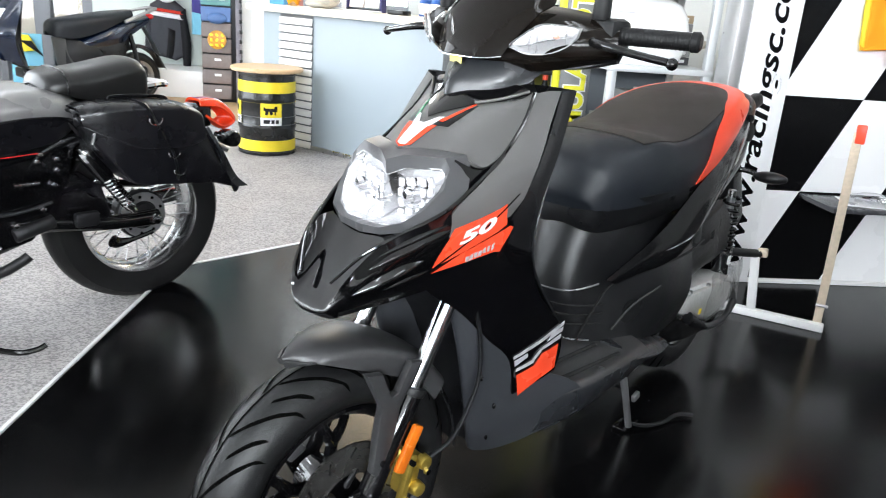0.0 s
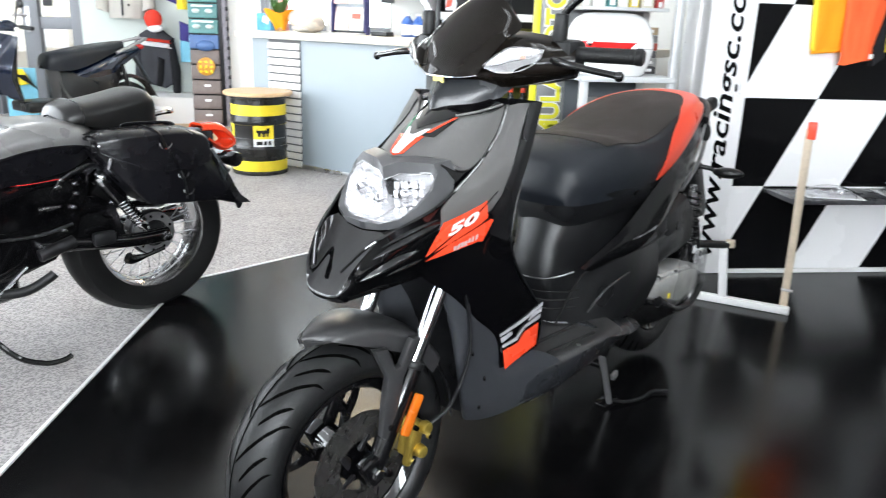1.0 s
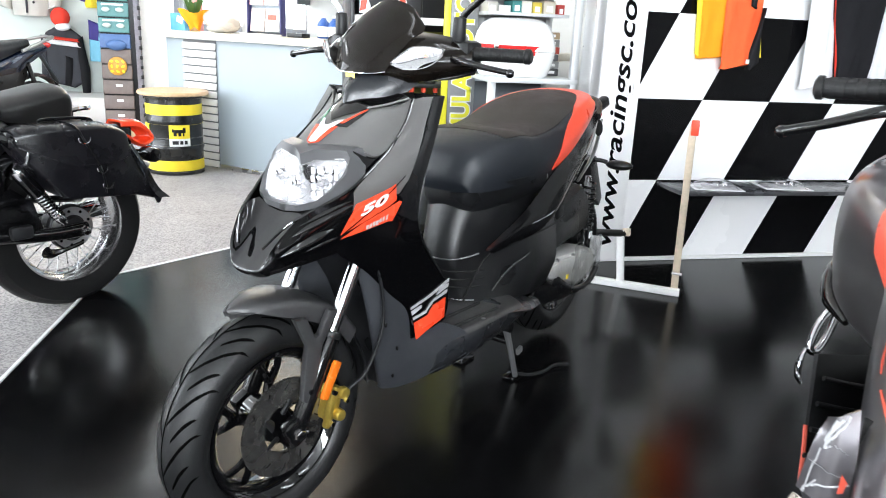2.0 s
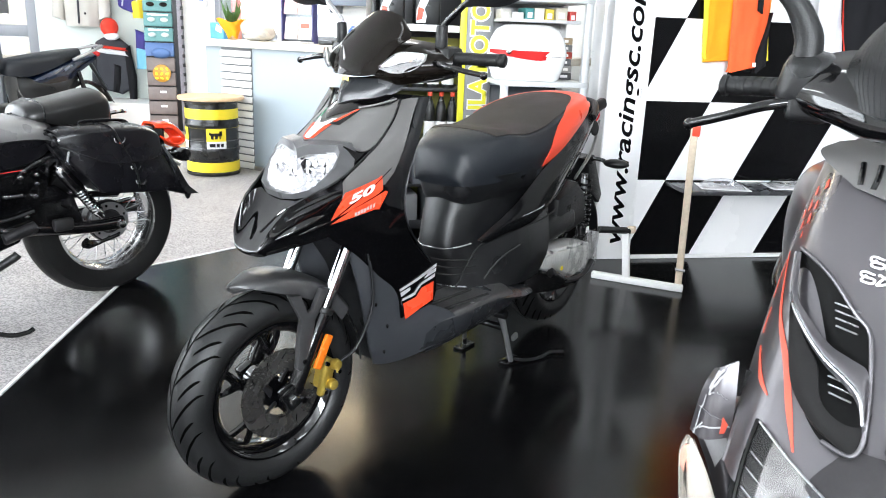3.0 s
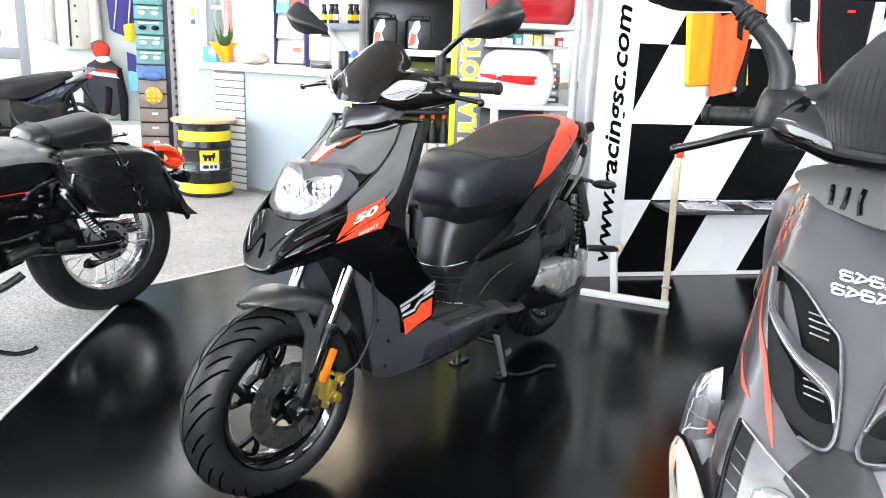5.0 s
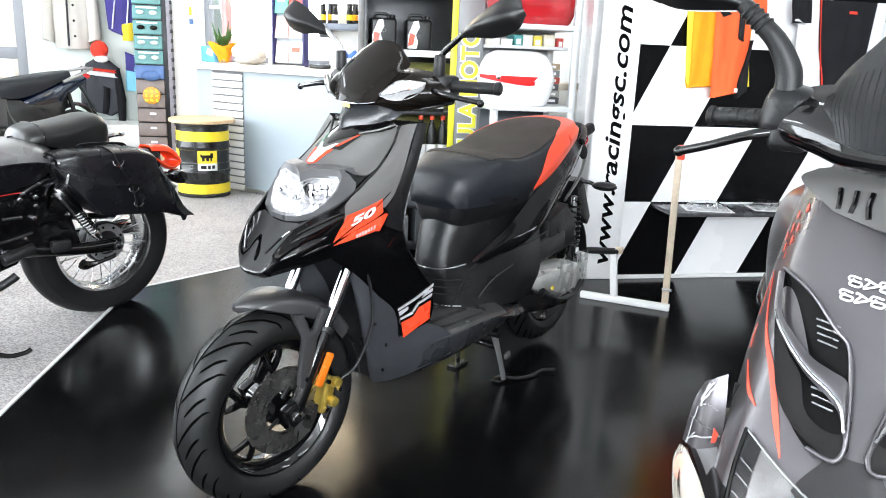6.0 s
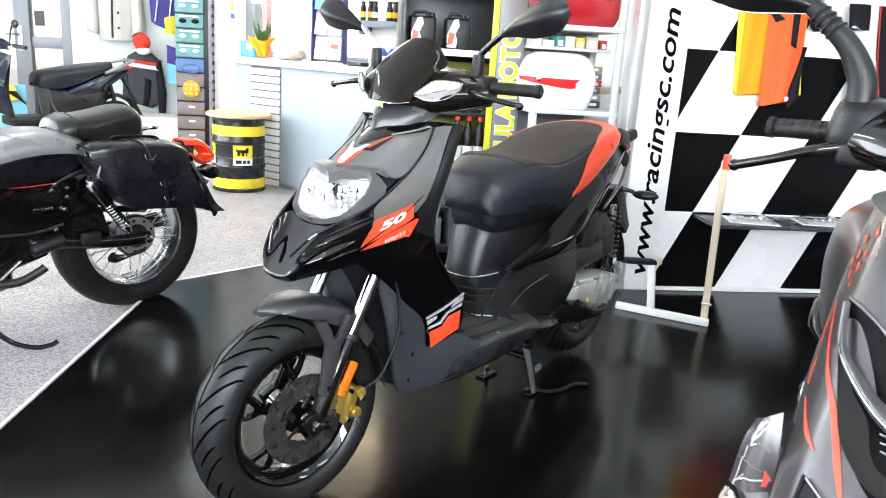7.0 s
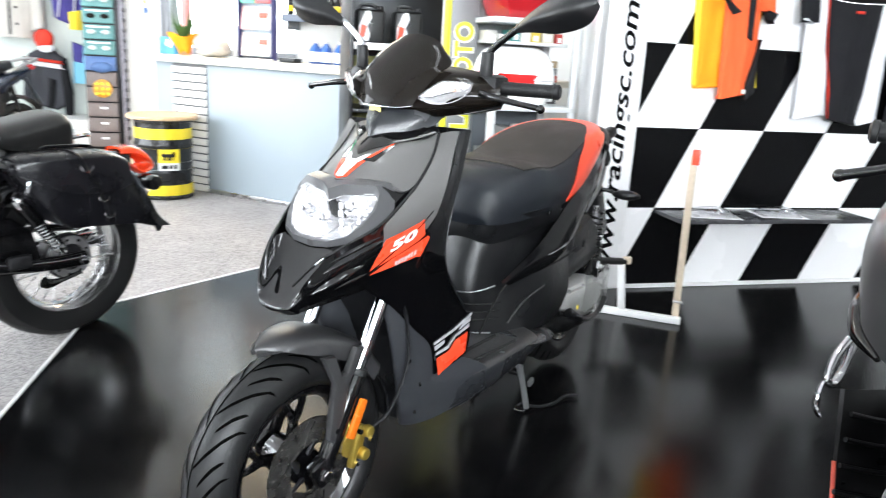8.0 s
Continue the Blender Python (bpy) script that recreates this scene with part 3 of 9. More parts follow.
part("axle_nut", cyl(B(), (0.0, -0.1, 0), (0.0, -0.118, 0), 0.013, 0.012, 6, 0.002), CHROME, FK)
part("pinch_bolt", cyl(B(), (-0.03, 0.1, -0.012), (-0.03, 0.112, -0.012), 0.008, seg=6), CHROME, FK)
part("reflector", box(B(), (0.021, 0.012, 0.088), (-0.083, 0.114, 0.1), 0.004, (0, -27, 0)), ORANGE, FK, "amber side reflector")
# gold caliper behind the left leg
bm = B()
box(bm, (0.04, 0.045, 0.08), (-0.118, 0.07, 0.02), 0.012, (0, -14, 0))
for z, dx in ((0.045, -0.008), (-0.005, 0.004)):
    cyl(bm, (-0.128 + dx, 0.09, z), (-0.128 + dx, 0.108, z), 0.015, 0.013, 18, 0.003)
box(bm, (0.016, 0.018, 0.1), (-0.1, 0.094, 0.022), 0.006, (0, -14, 0))
cal = part("brake_caliper", bm, GOLD, FK, "gold-coloured brake caliper")
for p in ((-0.104, 0.101, 0.058), (-0.096, 0.101, -0.015), (-0.136, 0.105, 0.03)):
    part("bolt", cyl(B(), p, (p[0], p[1] + 0.008, p[2]), 0.006, seg=6), CHROME, cal)
part("brake_hose", tube(B(), [(-0.148, 0.1, 0.05), (-0.19, 0.115, 0.085), (-0.232, 0.122, 0.18), (-0.232, 0.118, 0.27), (-0.212, 0.11, 0.35), (-0.185, 0.1, 0.415)], 0.0042, 8, 28), GREY_MATTE, FK, "thin black brake hose")
# front mudguard over the wheel with its side arms
def fender_row(a, w, drop, lift=0.0):
    r = 0.278 + lift
    c, s = math.cos(a), math.sin(a)
    return [(r * c, 0, r * s), ((r - 0.004) * c, w * 0.6, (r - 0.004) * s), ((r - 0.016) * c, w * 0.92, (r - 0.016) * s), ((r - drop) * c, w, (r - drop) * s)]
rows = [fender_row(radians(a), w, d, l) for a, w, d, l in ((71, 0.006, 0.004, 0.014), (77, 0.036, 0.016, 0.017), (86, 0.06, 0.036, 0.018), (101, 0.079, 0.05, 0.014), (122, 0.08, 0.052, 0.008), (140, 0.076, 0.05, 0.0))]
g = surf([both(r) for r in rows], 26, 27)
mg = part("mudguard", sheet(B(), g, 0.004, (0, 0, 1)), FENDER, FK, "satin black front mudguard")
for s in (-1, 1):
    arm = [(0.004, 0.258), (-0.03, 0.252), (-0.05, 0.205), (-0.064, 0.208), (-0.09, 0.256), (-0.114, 0.25), (-0.071, 0.18), (-0.057, 0.11), (-0.044, 0.062), (-0.03, 0.056), (-0.016, 0.07), (-0.022, 0.14), (-0.03, 0.19)]
    part("mudguard_arm", plate(B(), arm, 0.086 * s, 0.104 * s, "xz", 0.005), FENDER, mg, "forked satin black mudguard arm")
    part("arm_screw", cyl(B(), (-0.036, 0.104 * s, 0.085), (-0.036, 0.107 * s, 0.085), 0.006, seg=10), BLACK_METAL, mg)
part("rear_mudflap", sheet(B(), surf([both(fender_row(radians(a), 0.06, 0.02, -0.004)) for a in (142, 160, 178)], 8, 13), 0.004, (-1, 0, 0)), GREY_MATTE, FK)

# ---- front fairing ----
SILVER = mat("silver_reflector", (0.7, 0.7, 0.71), 0.25, 0.5, 0.04, 40.0)
UP = (0.6, 0, 0.8)
NOSE = surf([both(r) for r in (
    [(-0.325, 0, 0.955), (-0.33, 0.05, 0.951), (-0.338, 0.09, 0.946), (-0.342, 0.113, 0.938)],
    [(-0.285, 0, 0.936), (-0.29, 0.05, 0.928), (-0.297, 0.092, 0.912), (-0.305, 0.121, 0.892)],
    [(-0.222, 0, 0.902), (-0.228, 0.05, 0.892), (-0.236, 0.09, 0.872), (-0.246, 0.126, 0.845)],
    [(-0.165, 0, 0.868), (-0.178, 0.045, 0.864), (-0.196, 0.085, 0.848), (-0.212, 0.118, 0.826)],
    [(-0.132, 0, 0.846), (-0.155, 0.04, 0.849), (-0.178, 0.075, 0.846), (-0.19, 0.1, 0.836)])], 24, 37)
nose = part("front_panel", sheet(B(), NOSE, 0.005, UP), GREY_SATIN, SC, "dark grey satin nose panel")
def crisp(pts, k=4):
    """Straight runs between the points, so that the corners stay sharp."""
    out = [tuple(np.array(a) + (np.array(b) - np.array(a)) * i / k) for a, b in zip(pts, pts[1:]) for i in range(k)]
    return out + [tuple(pts[-1])]


OUTER = crisp([(-0.13, 0, 0.843), (-0.148, 0.03, 0.849), (-0.188, 0.098, 0.845), (-0.191, 0.108, 0.824), (-0.168, 0.123, 0.795), (-0.118, 0.114, 0.757), (-0.074, 0.088, 0.733), (-0.052, 0.045, 0.722), (-0.052, 0, 0.716)])
INNER = crisp([(-0.107, 0, 0.803), (-0.122, 0.026, 0.817), (-0.139, 0.088, 0.8225), (-0.134, 0.102, 0.812), (-0.118, 0.102, 0.793), (-0.096, 0.09, 0.768), (-0.076, 0.074, 0.747), (-0.064, 0.045, 0.735), (-0.066, 0, 0.732)])
def facet(rows, k):
    """A grid with straight runs between the rows, so that each plane stays flat."""
    rows = [np.array(r, float) for r in rows]
    return np.array([a + (b - a) * i / k for a, b in zip(rows, rows[1:]) for i in range(k)] + [rows[-1]])


crest = [tuple(np.array(a) * 0.34 + np.array(b) * 0.66 + np.array((0.012, 0, 0.012 if b[2] > 0.8 else 0.004))) for a, b in zip(OUTER, INNER)]
BROW = facet([both(OUTER), both(crest), both(INNER)], 3)
part("headlight_surround", sheet(B(), BROW, 0.006, UP), BROW_GREY, SC, "charcoal headlight surround")
part("headlight_reflector", sheet(B(), surf([both(INNER), both([(x - 0.03, y * 0.92, z - 0.002) for x, y, z in INNER]), both([(-0.16, y * 0.45, 0.77 + (z - 0.77) * 0.5) for x, y, z in INNER])], 8, 129), 0.003, UP), SILVER, SC, "bright faceted reflector")
cen = [(-0.092, y * 0.02, 0.765) for x, y, z in INNER]
mid2 = [(0.55 * x + 0.45 * -0.092 + 0.01, y * 0.55, 0.765 + (z - 0.765) * 0.55) for x, y, z in INNER]
LENS_G = surf([both(INNER), both(mid2), both(cen)], 10, 129)
part("headlight_lens", sheet(B(), LENS_G, 0.003, UP), LENS, SC, "clear headlight lens").visible_shadow = False
for s in (-1, 1):
    lamp_at = (-0.122, 0.055 * s, 0.775)
    part("bulb_shield", lathe(B(), [(0.004, 0.0), (0.016, 0.004), (0.014, 0.02), (0.002, 0.026)], 18, lamp_at, "x"), CHROME, SC)
    bm = B()
    for k in range(6):
        for j in range(4):
            yy, zz = 0.022 + k * 0.0115, 0.742 + j * 0.017 + k * 0.002
            if abs(zz - 0.782) + 0.6 * yy < 0.085:
                box(bm, (0.008, 0.0105, 0.0155), (-0.122 - 0.006 * (k % 2), s * yy, zz), 0.002, (10 * ((k + j) % 3), 16 * ((j % 2) - 0.5), 0), 1)
    part("reflector_facet", bm, SILVER, SC)

# gloss black beak and flanks
CHIN = surf([both(r) for r in (
    [(-0.052, 0, 0.714), (-0.053, 0.03, 0.717), (-0.058, 0.055, 0.723), (-0.066, 0.082, 0.73)],
    [(-0.016, 0, 0.68), (-0.018, 0.03, 0.683), (-0.024, 0.056, 0.693), (-0.036, 0.084, 0.724)],
    [(0.02, 0, 0.648), (0.018, 0.026, 0.65), (0.012, 0.05, 0.66), (0.0, 0.072, 0.705)],
    [(0.054, 0, 0.618), (0.053, 0.022, 0.619), (0.049, 0.042, 0.626), (0.036, 0.06, 0.66)],
    [(0.055, 0, 0.607), (0.054, 0.022, 0.608), (0.05, 0.042, 0.614), (0.042, 0.055, 0.63)],
    [(0.046, 0, 0.6), (0.045, 0.02, 0.6), (0.041, 0.038, 0.602), (0.036, 0.05, 0.606)])], 22, 25)
part("beak", sheet(B(), CHIN, 0.004, (1, 0, 0.3)), BLACK_GLOSS, SC, "gloss black beak under the headlight")
FLANK = surf([
    [(0.046, 0.05, 0.64), (0.036, 0.06, 0.664), (-0.003, 0.077, 0.709), (-0.045, 0.095, 0.734), (-0.09, 0.114, 0.752), (-0.127, 0.126, 0.77)],
    [(0.05, 0.044, 0.622), (0.03, 0.064, 0.64), (-0.01, 0.088, 0.675), (-0.055, 0.104, 0.694), (-0.09, 0.117, 0.71), (-0.122, 0.129, 0.728)],
    [(0.049, 0.042, 0.612), (0.02, 0.062, 0.621), (-0.02, 0.084, 0.641), (-0.055, 0.099, 0.652), (-0.08, 0.108, 0.662), (-0.1, 0.114, 0.67)],
    [(0.041, 0.038, 0.602), (0.004, 0.054, 0.608), (-0.036, 0.074, 0.617), (-0.07, 0.088, 0.624), (-0.09, 0.098, 0.629), (-0.107, 0.106, 0.634)]], 20, 41)
part("flank", sheet(B(), FLANK, 0.004, (0.2, 1, 0)), BLACK_GLOSS, SC, "gloss black beak side")
part("flank", sheet(B(), flip(FLANK), 0.004, (0.2, -1, 0)), BLACK_GLOSS, SC, "gloss black beak side")
FLANK_F = surf([r for r in FLANK[::2, ::2]], 60, 90)
for s in (1, -1):
    f = (lambda q: q) if s > 0 else flip
    for a, b, wide, high in (((-0.012, 0.079, 0.702), (-0.122, 0.129, 0.746), 0.007, 0.004), ((0.0, 0.075, 0.684), (-0.122, 0.13, 0.736), 0.011, 0.008), ((0.022, 0.064, 0.646), (-0.082, 0.114, 0.69), 0.012, 0.009), ((-0.02, 0.085, 0.648), (-0.098, 0.112, 0.672), 0.006, 0.004)):
        part("flank_rib", ridge([f(FLANK_F)], (a[0], a[1] * s, a[2]), (b[0], b[1] * s, b[2]), wide, high, (0.4, s, 0.15)), BLACK_GLOSS, SC)
# black channel that closes the joint between headlight surround, beak and side panel
for s in (1, -1):
    g = surf([[(-0.16, 0.098 * s, 0.84), (-0.2, 0.12 * s, 0.822), (-0.25, 0.127 * s, 0.84)], [(-0.14, 0.1 * s, 0.79), (-0.18, 0.122 * s, 0.785), (-0.24, 0.14 * s, 0.79)], [(-0.06, 0.07 * s, 0.725), (-0.1, 0.1 * s, 0.73), (-0.17, 0.13 * s, 0.74)]], 10, 9)
    part("joint_channel", sheet(B(), g, 0.004, (0.3, s, 0.3)), BLACK_GLOSS, SC)
SIDE = surf([
    [(-0.345, 0.116, 0.938), (-0.355, 0.134, 0.944), (-0.368, 0.152, 0.946)],
    [(-0.307, 0.124, 0.892), (-0.32, 0.142, 0.898), (-0.335, 0.16, 0.9)],
    [(-0.248, 0.13, 0.844), (-0.275, 0.15, 0.848), (-0.305, 0.168, 0.85)],
    [(-0.186, 0.135, 0.806), (-0.225, 0.156, 0.802), (-0.27, 0.172, 0.79)],
    [(-0.13, 0.128, 0.765), (-0.185, 0.152, 0.766), (-0.252, 0.171, 0.772)],
    [(-0.124, 0.127, 0.724), (-0.17, 0.148, 0.736), (-0.232, 0.166, 0.75)]], 30, 17)
TRIM = surf([
    [(-0.369, 0.153, 0.946), (-0.38, 0.162, 0.948), (-0.395, 0.166, 0.947)],
    [(-0.306, 0.17, 0.85), (-0.32, 0.177, 0.85), (-0.342, 0.178, 0.85)],
    [(-0.246, 0.171, 0.762), (-0.27, 0.178, 0.76), (-0.298, 0.18, 0.76)],
    [(-0.206, 0.152, 0.722), (-0.24, 0.168, 0.7), (-0.285, 0.178, 0.68)]], 22, 9)
SHIELD = surf([
    [(-0.122, 0.128, 0.724), (-0.175, 0.15, 0.738), (-0.225, 0.166, 0.748), (-0.285, 0.178, 0.7)],
    [(-0.1, 0.112, 0.672), (-0.16, 0.138, 0.682), (-0.22, 0.16, 0.69), (-0.292, 0.178, 0.67)],
    [(-0.105, 0.104, 0.632), (-0.17, 0.13, 0.625), (-0.245, 0.158, 0.615), (-0.325, 0.178, 0.6)],
    [(-0.175, 0.12, 0.58), (-0.23, 0.138, 0.565), (-0.305, 0.16, 0.555), (-0.378, 0.178, 0.545)],
    [(-0.25, 0.13, 0.51), (-0.3, 0.145, 0.5), (-0.36, 0.163, 0.495), (-0.425, 0.176, 0.5)],
    [(-0.315, 0.138, 0.45), (-0.35, 0.15, 0.445), (-0.4, 0.162, 0.44), (-0.448, 0.17, 0.44)],
    [(-0.335, 0.142, 0.372), (-0.37, 0.15, 0.378), (-0.41, 0.158, 0.386), (-0.448, 0.162, 0.394)]], 40, 25)
SHIELD_F = surf([r for r in SHIELD[::2, ::2]], 110, 90)
SIDE_F = surf([r for r in SIDE[::2, ::2]], 60, 40)
for s in (1, -1):
    f = (lambda q: q) if s > 0 else flip
    o = (0.2, s, 0.1)
    side = part("side_panel", sheet(B(), f(SIDE), 0.005, o), GREY_SATIN, SC, "dark grey satin side panel")
    part("side_trim", sheet(B(), f(TRIM), 0.012, o), GREY_MATTE, SC)
    sh = part("leg_shield", sheet(B(), f(SHIELD), 0.005, o), BLACK_GLOSS, SC, "gloss black leg shield")
    k = lambda p: (p[0], p[1] * s, p[2])
    both_g = [f(SHIELD_F), f(SIDE_F)]
    for c in (((-0.098, 0.113, 0.672), (-0.131, 0.131, 0.738), (-0.21, 0.16, 0.766), (-0.208, 0.158, 0.727)), ((-0.208, 0.158, 0.727), (-0.21, 0.16, 0.766), (-0.222, 0.163, 0.772), (-0.224, 0.163, 0.738))):
        part("decal", stamp(both_g, [k(p) for p in c], 0.002, o, 10, 14), RED_DECAL, sh, "orange-red flash with the number 50")
    for c in (((-0.103, 0.113, 0.665), (-0.147, 0.137, 0.6955), (-0.232, 0.167, 0.735), (-0.206, 0.157, 0.692)), ((-0.206, 0.157, 0.692), (-0.232, 0.167, 0.735), (-0.238, 0.169, 0.732), (-0.217, 0.16, 0.691))):
        part("decal", stamp(both_g, [k(p) for p in c], 0.002, o, 8, 14), RED_DECAL, sh, "orange-red lower flash")
    part("decal_line", stamp(both_g, [k(p) for p in ((-0.1, 0.113, 0.669), (-0.1, 0.113, 0.6725), (-0.247, 0.17, 0.787), (-0.25, 0.17, 0.787))], 0.0026, o, 4, 24), BLACK_GLOSS, sh)
    for c in (((-0.348, 0.14, 0.367), (-0.338, 0.143, 0.413), (-0.377, 0.156, 0.424), (-0.384, 0.153, 0.383)), ((-0.384, 0.153, 0.383), (-0.377, 0.156, 0.424), (-0.392, 0.161, 0.448), (-0.4, 0.157, 0.39)), ((-0.4, 0.157, 0.39), (-0.392, 0.161, 0.448), (-0.432, 0.171, 0.459), (-0.441, 0.165, 0.402))):
        part("decal", stamp([f(SHIELD_F)], [k(p) for p in c], 0.002, o, 8, 8), RED_DECAL, sh, "orange-red block decal")
    for c in (((-0.3305, 0.143, 0.4335), (-0.327, 0.142, 0.446), (-0.353, 0.153, 0.458), (-0.355, 0.153, 0.449)), ((-0.335, 0.143, 0.421), (-0.334, 0.143, 0.4275), (-0.372, 0.156, 0.44), (-0.374, 0.156, 0.432)), ((-0.372, 0.156, 0.434), (-0.37, 0.156, 0.441), (-0.384, 0.161, 0.462), (-0.388, 0.161, 0.455)), ((-0.325, 0.142, 0.45), (-0.323, 0.142, 0.457), (-0.431, 0.175, 0.513), (-0.432, 0.175, 0.503)), ((-0.386, 0.161, 0.457), (-0.386, 0.162, 0.464), (-0.432, 0.174, 0.482), (-0.433, 0.173, 0.472)), ((-0.396, 0.165, 0.474), (-0.405, 0.168, 0.49), (-0.433, 0.175, 0.498), (-0.433, 0.175, 0.488))):
        part("decal", stamp([f(SHIELD_F)], [k(p) for p in c], 0.0022, o, 5, 10), GREY_DECAL, sh, "silver angular decal")

# numerals and emblem on the fairing
def ink(bm, g, text, p0, p1, height, out, up_hint, bold=0.02, shear=0.25, off=0.003):
    """Lettering laid on a curved panel from p0 to p1."""
    src = words(B(), text, 1.0, Matrix.Identity(4), bold, shear, 0.0, "LEFT")
    xs, ys = [v.co.x for v in src.verts], [v.co.y for v in src.verts]
    w, h = max(xs) - min(xs), max(ys) - min(ys)
    a, b = np.array(p0, float), np.array(p1, float)
    along = (b - a) / w
    up = np.array(up_hint, float)
    up -= along * (up @ along) / (along @ along)
    up *= height / h / np.linalg.norm(up)
    nn = normals(g)
    if (nn * np.array(out)).sum() < 0:
        nn = -nn
    for v in src.verts:
        q = a + along * (v.co.x - min(xs)) + up * (v.co.y - min(ys))
        i, j = uv_of(g, q).astype(int)
        n = nn[i, j]
        v.co = Vector(q - n * ((q - g[i, j]) @ n) + n * off)
    me = bpy.data.meshes.new("letters")
    src.to_mesh(me)
    src.free()
    bm.from_mesh(me)
    bpy.data.meshes.remove(me)
    return bm


bm = ink(B(), SHIELD_F, "50", (-0.141, 0.133, 0.71), (-0.206, 0.16, 0.739), 0.0205, (0.2, 1, 0.1), (-0.25, 0, 1), 0.04, 0.3, 0.0035)
part("number", bm, WHITE_DECAL, sh, "white number 50", False)
for k in range(7):
    t0 = 0.06 + k * 0.13
    a = np.array((-0.152, 0.137, 0.678)) * (1 - t0) + np.array((-0.208, 0.156, 0.7)) * t0
    part("mark", patch(B(), SHIELD_F, [a, a + (-0.001, 0, 0.009), a + (-0.0062, 0.002, 0.0112), a + (-0.0052, 0.002, 0.0022)], 0.0032, (0.2, 1, 0.1), 3, 3), GREY_DECAL, sh)
# red chevron with a pale fork shape on the nose
GREEN_DECAL = mat("green_decal", (0.02, 0.22, 0.09), 0.3)
NOSE_F = surf([r for r in NOSE[::2, ::2]], 120, 120)
for s in (1, -1):
    wide = 0.036 if s < 0 else 0.027
    for c, m, off in (
            (((-0.134, 0.0, 0.845), (-0.142, 0.017 * s, 0.853), (-0.193, wide * s, 0.88), (-0.184, 0.012 * s, 0.882)), RED_DECAL, 0.0016),
            (((-0.199, 0.025 * s, 0.89), (-0.203, 0.032 * s, 0.888), (-0.264, 0.053 * s, 0.9165), (-0.264, 0.05 * s, 0.9175)), RED_DECAL if s > 0 else GREEN_DECAL, 0.0018),
            (((-0.19, 0.022 * s, 0.882), (-0.202, 0.044 * s, 0.88), (-0.264, 0.056 * s, 0.915), (-0.212, 0.028 * s, 0.891)), BLACK_GLOSS, 0.0014),
            (((-0.137, 0.0, 0.849), (-0.14, 0.009 * s, 0.852), (-0.184, 0.0165 * s, 0.882), (-0.187, 0.0, 0.882)), WHITE_DECAL, 0.0026),
            (((-0.178, 0.0, 0.878), (-0.183, 0.0185 * s, 0.88), (-0.211, 0.0275 * s, 0.895), (-0.206, 0.02 * s, 0.894)), WHITE_DECAL, 0.0028)):
        part("emblem", stamp([NOSE_F], c, off, UP, 6, 12), m, nose, "orange-red chevron with a pale fork-shaped mark" if m == RED_DECAL else "")
    part("recess", patch(B(), NOSE_F, [(-0.2, 0.0, 0.89), (-0.256, 0.047 * s, 0.914), (-0.34, 0.112 * s, 0.938), (-0.325, 0.0, 0.955)], 0.003, UP, 12, 12), BLACK_GLOSS, nose)
    part("recess_edge", tube(B(), [tuple(at_uv(NOSE_F, uv_of(NOSE_F, p)) + np.array((0.003, 0, 0.004))) for p in ((-0.262, 0.05 * s, 0.917), (-0.3, 0.082 * s, 0.926), (-0.338, 0.11 * s, 0.938))], 0.0028, 8, 12), GREY_SATIN, nose)
# pale gleaming seam along the groove beside the nose panel
for s in (1, -1):
    part("seam", tube(B(), [(-0.344, 0.115 * s, 0.939), (-0.307, 0.1235 * s, 0.892), (-0.248, 0.13 * s, 0.845), (-0.2, 0.131 * s, 0.815), (-0.125, 0.123 * s, 0.77), (-0.06, 0.097 * s, 0.738), (0.0, 0.067 * s, 0.708), (0.04, 0.034 * s, 0.66)], 0.0035, 8, 40), BLACK_GLOSS, SC)

# inner shroud behind the wheel, belly and footboard
SHROUD = surf([
    [(-0.2, 0.06, 0.62), (-0.16, 0.096, 0.622), (-0.2, 0.122, 0.58), (-0.26, 0.131, 0.51), (-0.33, 0.138, 0.445), (-0.336, 0.139, 0.44)],
    [(-0.26, 0.06, 0.5), (-0.205, 0.096, 0.5), (-0.23, 0.124, 0.475), (-0.285, 0.134, 0.44), (-0.335, 0.139, 0.41), (-0.342, 0.14, 0.404)],
    [(-0.3, 0.055, 0.4), (-0.235, 0.094, 0.4), (-0.258, 0.122, 0.39), (-0.31, 0.134, 0.375), (-0.36, 0.14, 0.363), (-0.445, 0.162, 0.384)],
    [(-0.315, 0.05, 0.3), (-0.264, 0.09, 0.3), (-0.29, 0.116, 0.298), (-0.35, 0.137, 0.302), (-0.43, 0.16, 0.325), (-0.52, 0.188, 0.338)],
    [(-0.335, 0.04, 0.225), (-0.31, 0.07, 0.228), (-0.335, 0.1, 0.23), (-0.39, 0.128, 0.238), (-0.45, 0.154, 0.255), (-0.53, 0.183, 0.276)]], 26, 33)
for f, s in ((lambda q: q, 1), (flip, -1)):
    part("inner_shroud", sheet(B(), f(SHROUD), 0.004, (0.3, s, -0.2)), SHROUD_GREY, SC, "matte grey lower fairing")
part("wheel_well", sheet(B(), surf([both([(-0.15, 0, 0.64), (-0.16, 0.06, 0.63)]), both([(-0.26, 0, 0.5), (-0.26, 0.06, 0.5)]), both([(-0.3, 0, 0.4), (-0.3, 0.056, 0.4)]), both([(-0.315, 0, 0.3), (-0.315, 0.05, 0.3)]), both([(-0.335, 0, 0.225), (-0.335, 0.04, 0.225)])], 14, 9), 0.004, (1, 0, 0)), GREY_MATTE, SC)
